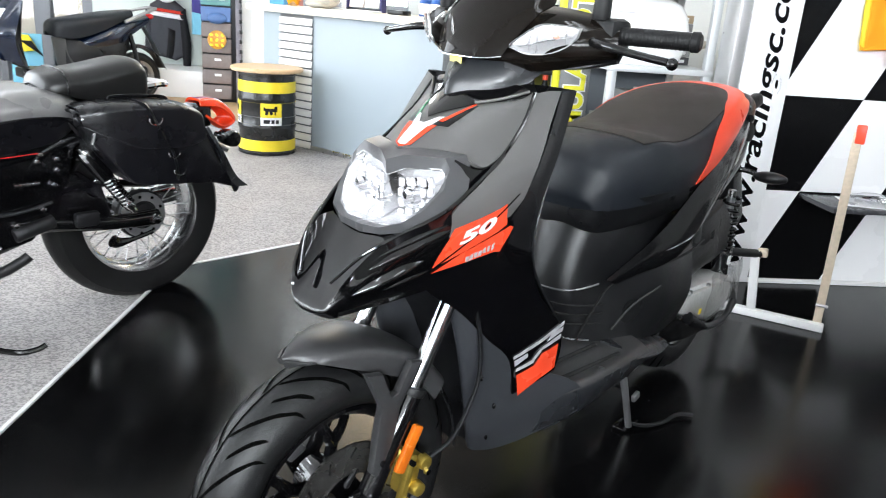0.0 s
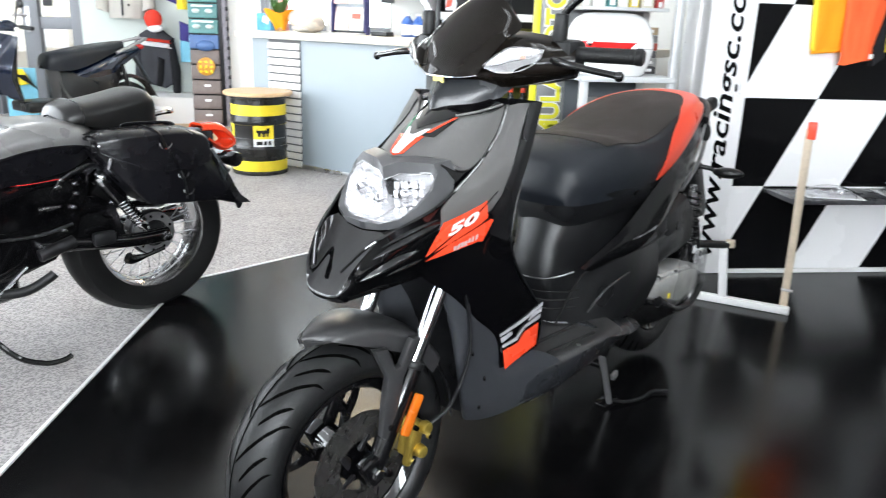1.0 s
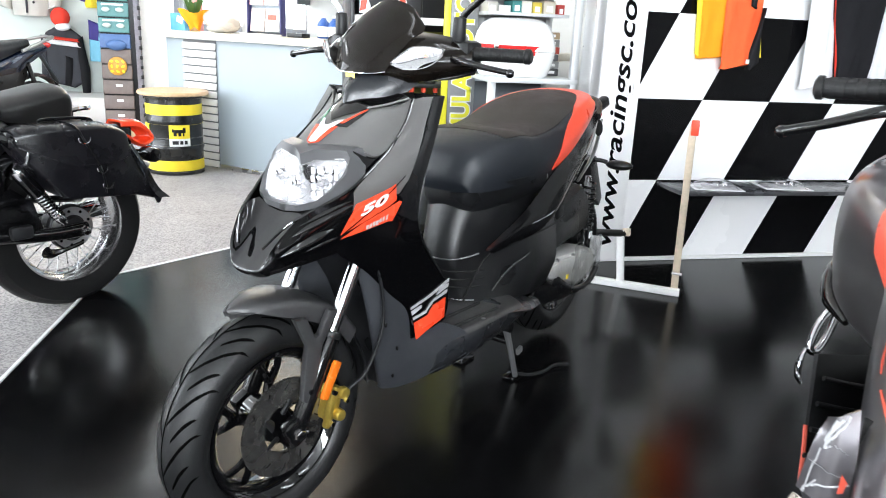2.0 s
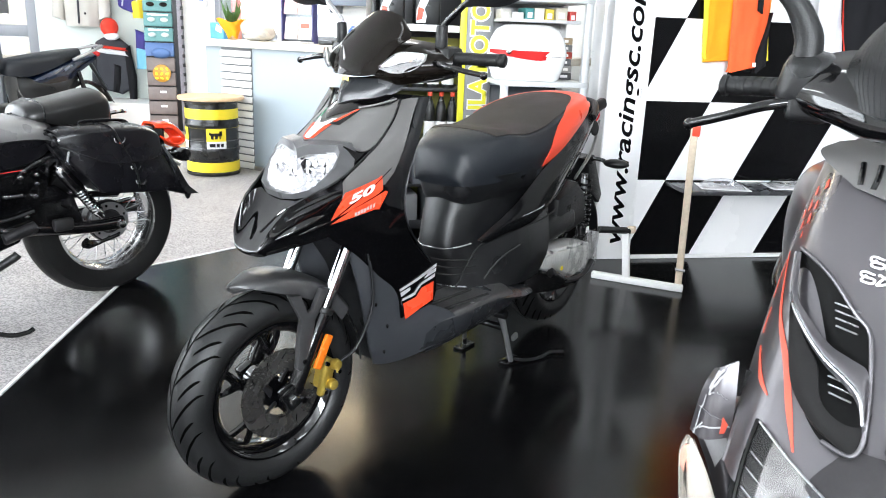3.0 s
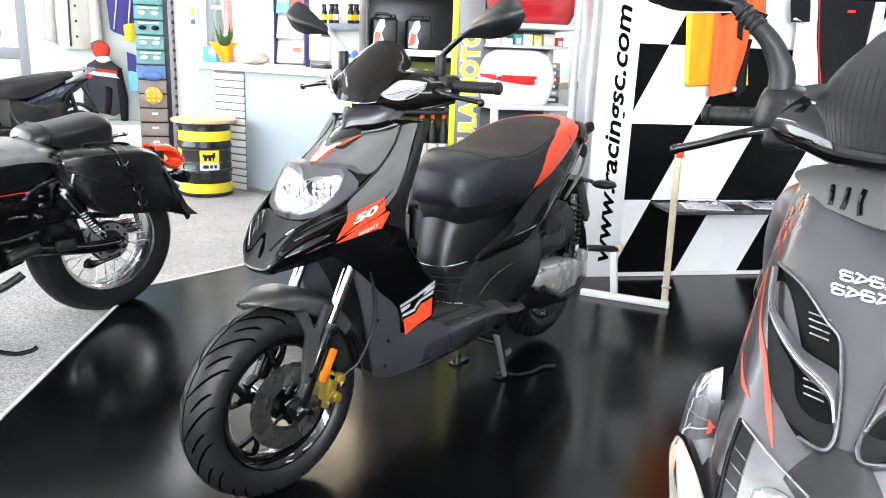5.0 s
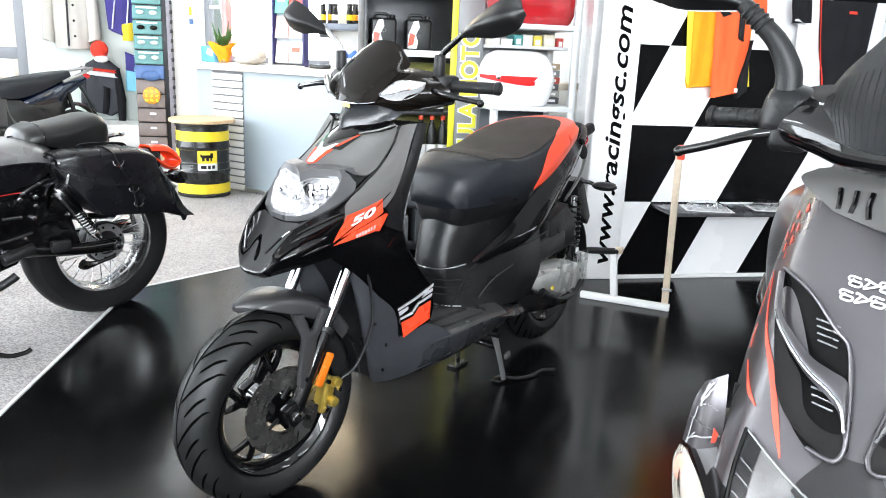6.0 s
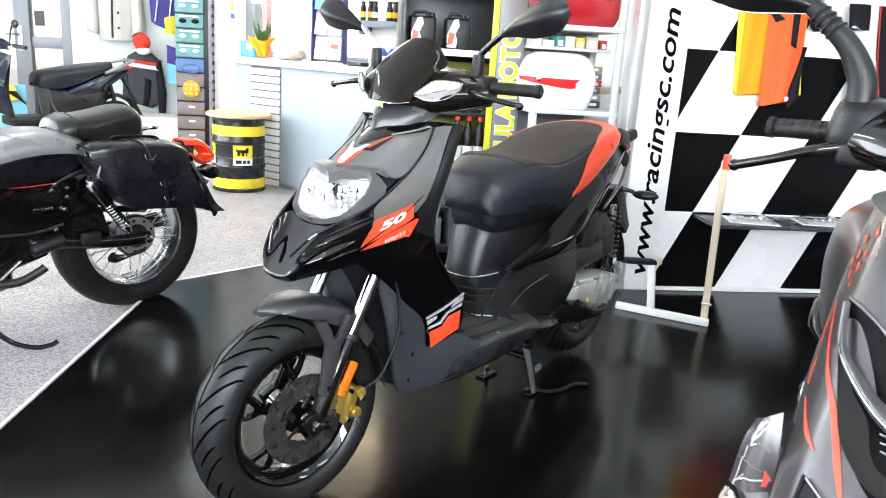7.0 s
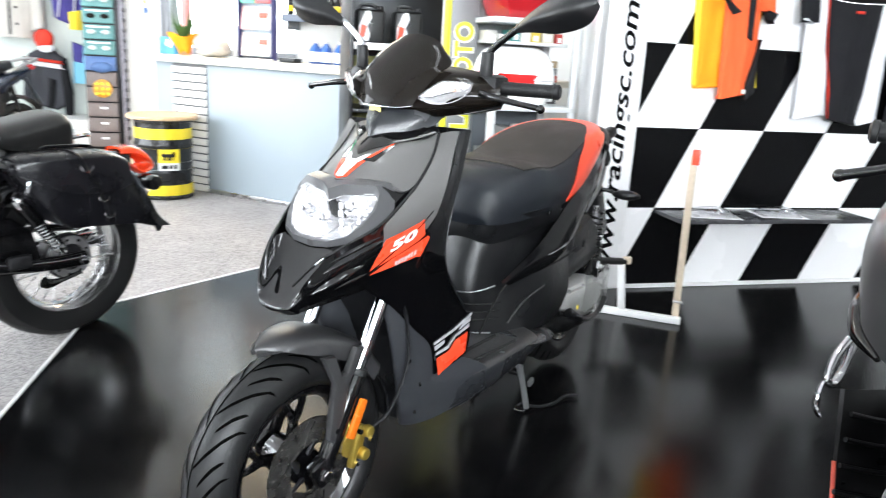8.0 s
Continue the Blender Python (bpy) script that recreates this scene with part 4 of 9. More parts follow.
# inside of the leg shield, facing the rider
INSIDE = surf([both([(-0.42, 0, 0.94), (-0.415, 0.08, 0.945), (-0.397, 0.164, 0.946)]), both([(-0.4, 0, 0.8), (-0.385, 0.1, 0.8), (-0.32, 0.178, 0.8)]), both([(-0.42, 0, 0.65), (-0.38, 0.1, 0.655), (-0.3, 0.178, 0.66)]), both([(-0.45, 0, 0.5), (-0.45, 0.1, 0.5), (-0.425, 0.174, 0.5)]), both([(-0.47, 0, 0.33), (-0.47, 0.1, 0.335), (-0.45, 0.16, 0.39)])], 20, 21)
part("inner_leg_shield", sheet(B(), INSIDE, 0.004, (-1, 0, 0)), GREY_MATTE, SC, "matte black rider-side panel")
# footboard: top, skirts, ribs
DECK = surf([both(r) for r in (
    [(-0.42, 0, 0.345), (-0.42, 0.11, 0.342), (-0.425, 0.15, 0.332), (-0.425, 0.152, 0.27), (-0.4, 0.11, 0.232), (-0.4, 0, 0.225)],
    [(-0.5, 0, 0.345), (-0.5, 0.13, 0.342), (-0.5, 0.18, 0.338), (-0.5, 0.176, 0.275), (-0.48, 0.12, 0.225), (-0.48, 0, 0.22)],
    [(-0.6, 0, 0.347), (-0.6, 0.15, 0.347), (-0.6, 0.205, 0.35), (-0.6, 0.192, 0.285), (-0.6, 0.14, 0.24), (-0.6, 0, 0.23)],
    [(-0.7, 0, 0.348), (-0.7, 0.15, 0.35), (-0.7, 0.204, 0.345), (-0.7, 0.196, 0.295), (-0.7, 0.15, 0.255), (-0.7, 0, 0.25)],
    [(-0.82, 0, 0.35), (-0.82, 0.13, 0.352), (-0.82, 0.195, 0.33), (-0.82, 0.19, 0.295), (-0.82, 0.15, 0.27), (-0.82, 0, 0.27)])], 24, 61)
part("footboard", sheet(B(), DECK, 0.004, (0, 0, 1)), PANEL_GREY, SC, "matte dark grey footboard")
part("foot_mat", sheet(B(), DECK[4:, 17:44] + np.array((0, 0, 0.0015)), 0.003, (0, 0, 1)), DECK_GREY, SC, "grained grey foot mat")
for s in (1, -1):
    for y0, y1 in ((0.03, 0.035), (0.085, 0.117), (0.138, 0.178)):
        part("foot_rib", tube(B(), [(-0.45, y0 * s, 0.346), (-0.56, (y0 + y1) / 2 * s, 0.349), (-0.7, y1 * s, 0.352)], 0.0052, 8, 8, flat=1.0), GROOVE, SC)
    part("screw", cyl(B(), (-0.6, 0.19 * s, 0.349), (-0.6, 0.19 * s, 0.356), 0.006, seg=10), STEEL, SC)
    part("foot_plate", sheet(B(), surf([[(-0.72, 0.12 * s, 0.358), (-0.73, 0.17 * s, 0.352), (-0.74, 0.207 * s, 0.335)], [(-0.84, 0.15 * s, 0.34), (-0.85, 0.185 * s, 0.33), (-0.86, 0.208 * s, 0.31)], [(-0.95, 0.16 * s, 0.315), (-0.955, 0.18 * s, 0.308), (-0.96, 0.19 * s, 0.295)]], 10, 8), 0.01, (0, s, 1)), PANEL_GREY, SC, "grey passenger foot plate")

# body under the seat
BODY = surf([both(r) for r in (
    [(-0.665, 0, 0.35), (-0.675, 0.06, 0.352), (-0.705, 0.1, 0.352), (-0.77, 0.135, 0.345), (-0.9, 0.17, 0.335), (-1.02, 0.17, 0.34)],
    [(-0.655, 0, 0.42), (-0.665, 0.055, 0.42), (-0.7, 0.085, 0.42), (-0.775, 0.115, 0.41), (-0.9, 0.178, 0.4), (-1.05, 0.185, 0.42)],
    [(-0.64, 0, 0.475), (-0.652, 0.05, 0.475), (-0.69, 0.075, 0.478), (-0.775, 0.1, 0.478), (-0.9, 0.17, 0.49), (-1.08, 0.165, 0.5)],
    [(-0.655, 0, 0.56), (-0.668, 0.05, 0.56), (-0.71, 0.08, 0.565), (-0.78, 0.115, 0.57), (-0.9, 0.14, 0.585), (-1.1, 0.14, 0.6)],
    [(-0.68, 0, 0.63), (-0.692, 0.05, 0.63), (-0.735, 0.09, 0.635), (-0.8, 0.13, 0.64), (-0.92, 0.14, 0.655), (-1.1, 0.14, 0.67)])], 26, 67)
part("under_seat_body", sheet(B(), BODY, 0.004, (1, 0, 0)), GREY_MATTE, SC, "matte black body under the seat")
for z, dx in ((0.395, 0.0), (0.418, 0.004), (0.441, 0.008)):
    part("body_groove", tube(B(), both([(-0.648 - dx * 0.2, 0, z), (-0.66, 0.055, z), (-0.694, 0.088, z), (-0.74, 0.104, z - 0.002)]), 0.003, 6, 24), GROOVE, SC)
part("chrome_seam", tube(B(), both([(-0.636, 0, 0.478), (-0.65, 0.05, 0.478), (-0.688, 0.077, 0.482), (-0.73, 0.09, 0.486)]), 0.0022, 6, 24), STEEL, SC)
part("chrome_seam", tube(B(), both([(-0.655, 0, 0.358), (-0.668, 0.06, 0.358), (-0.7, 0.1, 0.357)]), 0.0022, 6, 24), STEEL, SC)
for s in (1, -1):
    part("body_seam", tube(B(), [(-0.665, 0.085 * s, 0.36), (-0.7, 0.1 * s, 0.43), (-0.765, 0.108 * s, 0.482), (-0.86, 0.16 * s, 0.515), (-0.98, 0.187 * s, 0.535), (-1.08, 0.187 * s, 0.55)], 0.003, 6, 24), GROOVE, SC)
    part("body_seam", tube(B(), [(-0.76, 0.124 * s, 0.375), (-0.81, 0.145 * s, 0.43), (-0.88, 0.176 * s, 0.47)], 0.0025, 6, 12), DECK_GREY, SC)
# seat base skirt and tail panels
SKIRT = surf([both(r) for r in (
    [(-0.668, 0, 0.69), (-0.676, 0.07, 0.69), (-0.72, 0.118, 0.692), (-0.8, 0.158, 0.7), (-0.95, 0.178, 0.705)],
    [(-0.672, 0, 0.64), (-0.682, 0.06, 0.635), (-0.724, 0.1, 0.635), (-0.8, 0.142, 0.65), (-0.95, 0.176, 0.675)],
    [(-0.69, 0, 0.595), (-0.698, 0.05, 0.592), (-0.735, 0.085, 0.6), (-0.8, 0.125, 0.62), (-0.95, 0.17, 0.655)])], 12, 53)
part("seat_skirt", sheet(B(), SKIRT, 0.004, (1, 0, 0)), GREY_MATTE, SC)
TAIL = surf([
    [(-0.745, 0.1, 0.495), (-0.86, 0.16, 0.6), (-0.98, 0.185, 0.7), (-1.12, 0.18, 0.755), (-1.28, 0.155, 0.815), (-1.44, 0.12, 0.85), (-1.56, 0.08, 0.86)],
    [(-0.755, 0.11, 0.49), (-0.88, 0.178, 0.565), (-1.02, 0.195, 0.64), (-1.16, 0.19, 0.7), (-1.31, 0.165, 0.755), (-1.46, 0.125, 0.81), (-1.57, 0.09, 0.84)],
    [(-0.77, 0.112, 0.482), (-0.91, 0.184, 0.535), (-1.05, 0.185, 0.585), (-1.2, 0.158, 0.625), (-1.34, 0.125, 0.685), (-1.47, 0.09, 0.76), (-1.57, 0.065, 0.81)],
    [(-0.78, 0.11, 0.478), (-0.93, 0.16, 0.515), (-1.08, 0.155, 0.555), (-1.22, 0.12, 0.58), (-1.35, 0.085, 0.645), (-1.47, 0.06, 0.73), (-1.56, 0.045, 0.79)]], 16, 45)
for f, s in ((lambda q: q, 1), (flip, -1)):
    t = part("tail_panel", sheet(B(), f(TAIL), 0.004, (0, s, 0.2)), BLACK_SATIN, SC, "black tail panel")
    part("decal", patch(B(), f(TAIL), [(-0.87, 0.178 * s, 0.553), (-0.9, 0.18 * s, 0.565), (-0.99, 0.19 * s, 0.592), (-0.96, 0.19 * s, 0.575)], 0.002, (0, s, 0.2), 6, 6), GREY_DECAL, t, "silver mark")
part("tail_top", sheet(B(), surf([both([(-1.4, 0, 0.862), (-1.4, 0.1, 0.855)]), both([(-1.56, 0, 0.868), (-1.56, 0.08, 0.86)])], 6, 9), 0.01, (0, 0, 1)), BLACK_GLOSS, SC)
# seat
def seat_row(x, top, low, w, crown=0.02):
    return [(x, 0, top + crown * 0.3), (x, w * 0.45, top + crown * 0.2), (x, w * 0.8, top - 0.005), (x, w * 0.9, top - 0.02), (x, w * 0.985, top * 0.45 + low * 0.55), (x, w * 0.95, low)]
SEAT = surf([both(r) for r in (
    [(-0.66, 0, 0.666), (-0.66, 0.02, 0.666), (-0.662, 0.04, 0.666), (-0.664, 0.055, 0.667), (-0.666, 0.066, 0.668), (-0.668, 0.074, 0.67)],
    [(-0.647, 0, 0.7), (-0.648, 0.025, 0.699), (-0.651, 0.047, 0.697), (-0.655, 0.066, 0.692), (-0.662, 0.08, 0.684), (-0.668, 0.086, 0.67)],
    [(-0.655, 0, 0.746), (-0.657, 0.04, 0.744), (-0.663, 0.074, 0.735), (-0.674, 0.095, 0.72), (-0.684, 0.104, 0.698), (-0.688, 0.104, 0.67)],
    [(-0.676, 0, 0.785), (-0.678, 0.05, 0.782), (-0.684, 0.088, 0.769), (-0.694, 0.109, 0.745), (-0.7, 0.117, 0.712), (-0.7, 0.114, 0.672)],
    [(-0.74, 0, 0.816), (-0.744, 0.06, 0.813), (-0.75, 0.109, 0.8), (-0.752, 0.133, 0.773), (-0.752, 0.143, 0.73), (-0.752, 0.138, 0.676)],
    seat_row(-0.83, 0.818, 0.684, 0.168), seat_row(-0.92, 0.812, 0.694, 0.182), seat_row(-1.02, 0.826, 0.712, 0.188, 0.03), seat_row(-1.12, 0.856, 0.745, 0.186, 0.03), seat_row(-1.24, 0.886, 0.8, 0.172), seat_row(-1.36, 0.9, 0.842, 0.142), seat_row(-1.45, 0.898, 0.86, 0.09),
    [(-1.485, 0, 0.878), (-1.485, 0.012, 0.876), (-1.484, 0.022, 0.874), (-1.483, 0.03, 0.872), (-1.482, 0.034, 0.868), (-1.48, 0.034, 0.864)])], 60, 61)
seat = part("seat", sheet(B(), SEAT, 0.01, (0, 0, 1)), SEAT_BLACK, SC, "black dual seat with a red rear border")
TOPG = SEAT[22:51, 18:43] + np.array((0, 0, 0.0025))
part("seat_top_cover", sheet(B(), TOPG, 0.004, (0, 0, 1)), SEAT_TOP, SC, "dark textured seat top")
def band(g, inner, outer, n, m, off, out):
    """A strip on a curved panel between two lines of places on it."""
    nn = normals(g)
    if (nn * np.array(out)).sum() < 0:
        nn = -nn
    h = g + nn * off
    a = cr([uv_of(g, p) for p in inner], n)
    b = cr([uv_of(g, p) for p in outer], n)
    return sheet(B(), np.array([[at_uv(h, a[i] * (1 - t) + b[i] * t) for t in np.linspace(0, 1, m)] for i in range(n)]), 0.002, out)


SEAT_F = surf([r for r in SEAT[::2, ::2]], 150, 150)
for s in (1, -1):
    inner = [(-0.985, 0.182 * s, 0.72), (-1.03, 0.184 * s, 0.785), (-1.1, 0.158 * s, 0.832), (-1.19, 0.138 * s, 0.867), (-1.255, 0.119 * s, 0.885), (-1.32, 0.085 * s, 0.899), (-1.35, 0.04 * s, 0.905), (-1.355, 0.0, 0.906)]
    outer = [(-0.98, 0.178 * s, 0.706), (-1.06, 0.184 * s, 0.735), (-1.16, 0.178 * s, 0.775), (-1.26, 0.163 * s, 0.815), (-1.35, 0.138 * s, 0.845), (-1.43, 0.1 * s, 0.866), (-1.475, 0.035 * s, 0.872), (-1.483, 0.0, 0.878)]
    part("seat_border", band(SEAT_F, inner, outer, 44, 12, 0.003, (0, 0, 1)), RED, seat, "red vinyl border")
    part("border_button", cyl(B(), (-1.355, 0.139 * s, 0.86), (-1.36, 0.146 * s, 0.861), 0.007, seg=12), BLACK_METAL, seat)
# rear end: grab rail, lamps, plate holder
part("grab_rail", tube(B(), both([(-1.565, 0, 0.872), (-1.555, 0.06, 0.868), (-1.5, 0.1, 0.855), (-1.42, 0.13, 0.825)]), 0.013, 10, 30), GREY_MATTE, SC, "black grab rail")
part("tail_lamp", sheet(B(), surf([both([(-1.575, 0, 0.855), (-1.565, 0.08, 0.85)]), both([(-1.6, 0, 0.815), (-1.58, 0.085, 0.815)]), both([(-1.57, 0, 0.775), (-1.555, 0.07, 0.78)])], 8, 13), 0.01, (-1, 0, 0)), RED_LENS, SC, "red tail lamp")
for s in (1, -1):
    part("indicator_arm", tube(B(), [(-1.54, 0.06 * s, 0.66), (-1.56, 0.11 * s, 0.655), (-1.565, 0.13 * s, 0.65)], 0.008, 8, 6), GREY_MATTE, SC)
    part("rear_indicator", ball(B(), (-1.57, 0.175 * s, 0.645), 0.05, (0.5, 1.0, 0.36), (0, 0, 12 * s)), GREY_MATTE, SC, "dark rear indicator")
    part("rear_frame_tube", tube(B(), [(-1.4, 0.092 * s, 0.6), (-1.5, 0.1 * s, 0.69), (-1.575, 0.088 * s, 0.8)], [0.01, 0.014, 0.008], 8, 12, flat=0.5), ALU, SC, "bare metal stay")
    part("grab_block", box(B(), (0.1, 0.035, 0.04), (-1.555, 0.078 * s, 0.85), 0.012, (0, 22, -14 * s), 3), GREY_MATTE, SC, "black grab handle end")
    part("tail_recess", ball(B(), (-1.45, 0.128 * s, 0.785), 0.034, (1.0, 0.3, 0.75), (0, -38, 0)), GROOVE, SC, "dark oval opening in the tail")
part("plate_holder", plate(B(), [(-1.5, 0.66), (-1.56, 0.67), (-1.66, 0.5), (-1.64, 0.47), (-1.56, 0.52)], -0.09, 0.09, "xz", 0.006), GREY_MATTE, SC, "black plate holder")
part("rear_mudguard", sheet(B(), surf([both([(-1.41 + 0.3 * math.cos(radians(a)), 0, 0.285 + 0.3 * math.sin(radians(a))), (-1.41 + 0.296 * math.cos(radians(a)), 0.07, 0.285 + 0.296 * math.sin(radians(a)))]) for a in (60, 90, 120, 150, 170)], 18, 9), 0.005, (0, 0, 1)), GREY_MATTE, SC)
# shock absorber
shock = part("shock_absorber", cyl(B(), (-1.43, 0.125, 0.36), (-1.41, 0.125, 0.62), 0.012, seg=14), STEEL, SC, "rear shock absorber")
part("spring", tube(B(), [(-1.425 + 0.013 * k / 95 + 0.025 * math.sin(k * 0.6), 0.125 + 0.025 * math.cos(k * 0.6), 0.43 + 0.17 * k / 95) for k in range(96)], 0.0052, 6), BLACK_METAL, shock)
part("shock_body", cyl(B(), (-1.43, 0.125, 0.34), (-1.424, 0.125, 0.44), 0.024, seg=18, bevel=0.004), BLACK_METAL, shock)
part("sticker", box(B(), (0.02, 0.003, 0.024), (-1.424, 0.1495, 0.41), 0.0), WHITE_DECAL, shock)
# engine: transmission case, kick lever, air box, exhaust, hub
case = [(-1.0, 0.375), (-1.02, 0.395), (-1.12, 0.4), (-1.25, 0.388), (-1.36, 0.38), (-1.44, 0.36), (-1.46, 0.31), (-1.43, 0.265), (-1.3, 0.25), (-1.2, 0.285), (-1.08, 0.33), (-1.01, 0.35)]
BRIGHT_ALU = mat("bright_cast_aluminium", (0.62, 0.62, 0.6), 0.4, 0.55, 0.14, 14.0, 0.2, 120.0)
cv = part("transmission_case", plate(B(), case, 0.07, 0.16, "xz", 0.018), BRIGHT_ALU, SC, "bare aluminium transmission case")
part("case_bottom", plate(B(), [(-1.0, 0.36), (-1.2, 0.3), (-1.3, 0.26), (-1.44, 0.27), (-1.44, 0.235), (-1.37, 0.205), (-1.2, 0.22), (-1.05, 0.25), (-0.99, 0.29)], 0.06, 0.15, "xz", 0.015), BLACK_METAL, cv)
wrap = surf([[(x, 0.178 + 0.01 * noise.noise(Vector((x * 30, z * 30, 2))), z + 0.012 * noise.noise(Vector((x * 20, z * 9, 7)))) for x in np.linspace(-1.22, -1.47, 9)] for z in (0.42, 0.38, 0.34, 0.3, 0.27)], 22, 30)
wr = part("plastic_wrap", sheet(B(), wrap, 0.001, (0, 1, 0)), WRAP, cv, "crumpled clear plastic wrap")
wr.visible_shadow = False
inner_case = [(-1.22 + (x + 1.22) * 0.84, 0.34 + (z - 0.34) * 0.74) for x, z in case]
part("case_cover", plate(B(), inner_case, 0.155, 0.172, "xz", 0.006), BRIGHT_ALU, cv)
for x, z in ((-1.03, 0.38), (-1.12, 0.388), (-1.25, 0.376), (-1.36, 0.368), (-1.44, 0.33), (-1.4, 0.275), (-1.18, 0.305), (-1.05, 0.352)):
    part("bolt", cyl(B(), (x, 0.158, z), (x, 0.168, z), 0.007, seg=6), STEEL, cv)
part("kick_lever", tube(B(), [(-1.1, 0.175, 0.325), (-1.14, 0.195, 0.3), (-1.22, 0.2, 0.275), (-1.32, 0.2, 0.275), (-1.375, 0.2, 0.31)], [0.017, 0.012, 0.009, 0.009, 0.011], 10, 20), GREY_MATTE, SC, "black kick-start lever")
part("sticker", box(B(), (0.014, 0.002, 0.014), (-1.19, 0.1735, 0.318), 0), YELLOW, cv)
part("air_box_cover", plate(B(), [(-1.19, 0.425), (-1.19, 0.56), (-1.34, 0.6), (-1.43, 0.53), (-1.42, 0.44), (-1.3, 0.42)], 0.08, 0.142, "xz", 0.02), GREY_MATTE, SC, "matte black air box cover")
part("air_box", box(B(), (0.26, 0.09, 0.09), (-1.2, 0.105, 0.46), 0.03, (0, 8, 0), 3), GREY_MATTE, SC, "black air filter box")
part("engine_block", box(B(), (0.34, 0.16, 0.2), (-1.05, 0.0, 0.32), 0.03), DARK_METAL, SC)
part("fan_cowl", cyl(B(), (-1.12, -0.1, 0.31), (-1.12, -0.17, 0.31), 0.1, 0.085, 28, 0.01), GREY_MATTE, SC)
part("exhaust", tube(B(), [(-1.0, -0.12, 0.25), (-1.15, -0.17, 0.24), (-1.35, -0.19, 0.29), (-1.62, -0.19, 0.36)], [0.02, 0.045, 0.055, 0.05], 16, 20), BLACK_METAL, SC, "black exhaust silencer")
part("swing_tube", cyl(B(), (-1.41, -0.07, 0.285), (-1.41, 0.09, 0.285), 0.03, seg=18), DARK_METAL, SC)
# centre stand with its feet, foot tang and spring
stand = part("centre_stand", tube(B(), [(-0.93, 0.09, 0.2), (-0.955, 0.1, 0.12), (-0.985, 0.11, 0.015)], [0.012, 0.009, 0.009], 10, 8), ALU, SC, "tubular steel centre stand")
part("stand_leg", tube(B(), [(-0.93, -0.075, 0.2), (-0.965, -0.08, 0.12), (-1.005, -0.1, 0.015)], [0.011, 0.009, 0.009], 10, 8), STEEL, stand)
part("stand_cross_tube", cyl(B(), (-0.96, -0.09, 0.14), (-0.96, 0.09, 0.14), 0.012, seg=12), BLACK_METAL, stand)
for y in (0.092, -0.1):
    part("stand_foot", box(B(), (0.085, 0.04, 0.01), (-1.005, y, 0.006), 0.003), BLACK_METAL, stand)
part("stand_tang", tube(B(), [(-0.99, 0.1, 0.02), (-1.03, 0.138, 0.01), (-1.09, 0.165, 0.008), (-1.15, 0.176, 0.012), (-1.185, 0.21, 0.012)], 0.005, 8, 18), DARK_METAL, stand)
part("side_stand_pivot", cyl(B(), (-0.93, 0.05, 0.2), (-0.93, 0.11, 0.2), 0.016, seg=14), BLACK_METAL, SC)
part("stand_spring_plate", box(B(), (0.03, 0.012, 0.02), (-1.0, 0.11, 0.1), 0.003, (0, 15, 0)), ALU, SC)

# ---- handlebar ----
HB = thing("handlebar", pose(-0.38, 0, 0.96, 0, 0, STEER), "handlebar with cowl, mirrors and levers", "")
HB.parent = SC
def hb(p):
    """From the scooter's axes with the bar straight to the handlebar's own."""
    return (p[0] + 0.38, p[1], p[2] - 0.96)
def hbs(rows):
    return [[hb(p) for p in r] for r in rows]
COWL = surf(hbs([both(r) for r in (
    [(-0.425, 0, 1.085), (-0.425, 0.08, 1.083), (-0.435, 0.15, 1.076), (-0.445, 0.215, 1.062)],
    [(-0.372, 0, 1.072), (-0.375, 0.08, 1.07), (-0.39, 0.15, 1.063), (-0.43, 0.222, 1.05)],
    [(-0.328, 0, 1.035), (-0.334, 0.07, 1.033), (-0.356, 0.15, 1.032), (-0.425, 0.225, 1.03)],
    [(-0.32, 0, 0.99), (-0.33, 0.07, 0.992), (-0.358, 0.15, 1.002), (-0.43, 0.224, 1.01)],
    [(-0.35, 0, 0.968), (-0.355, 0.07, 0.97), (-0.39, 0.14, 0.98), (-0.45, 0.21, 1.0)])]), 22, 41)
part("handlebar_cowl", sheet(B(), COWL, 0.004, (1, 0, 0.4)), SMOKE, HB, "gloss black handlebar cowl")
REARC = surf(hbs([both([(-0.425, 0, 1.085), (-0.435, 0.15, 1.076), (-0.445, 0.215, 1.062)]), both([(-0.49, 0, 1.06), (-0.49, 0.13, 1.055), (-0.475, 0.215, 1.045)]), both([(-0.47, 0, 0.98), (-0.47, 0.13, 0.985), (-0.46, 0.21, 1.0)]), both([(-0.35, 0, 0.968), (-0.39, 0.14, 0.98), (-0.45, 0.21, 1.0)])]), 14, 21)
part("rear_cowl", sheet(B(), REARC, 0.004, (-1, 0, 0)), GREY_MATTE, HB)
SCREEN = surf(hbs([both(r) for r in (
    [(-0.405, 0, 1.15), (-0.407, 0.03, 1.147), (-0.412, 0.058, 1.137), (-0.416, 0.07, 1.124)],
    [(-0.372, 0, 1.118), (-0.376, 0.048, 1.117), (-0.388, 0.09, 1.107), (-0.398, 0.11, 1.09)],
    [(-0.33, 0, 1.07), (-0.333, 0.044, 1.07), (-0.343, 0.082, 1.072), (-0.357, 0.107, 1.068)],
    [(-0.297, 0, 1.022), (-0.3, 0.038, 1.022), (-0.31, 0.068, 1.022), (-0.322, 0.09, 1.026)],
    [(-0.285, 0, 0.992), (-0.288, 0.034, 0.992), (-0.297, 0.06, 0.994), (-0.308, 0.078, 0.998)])]), 26, 37)
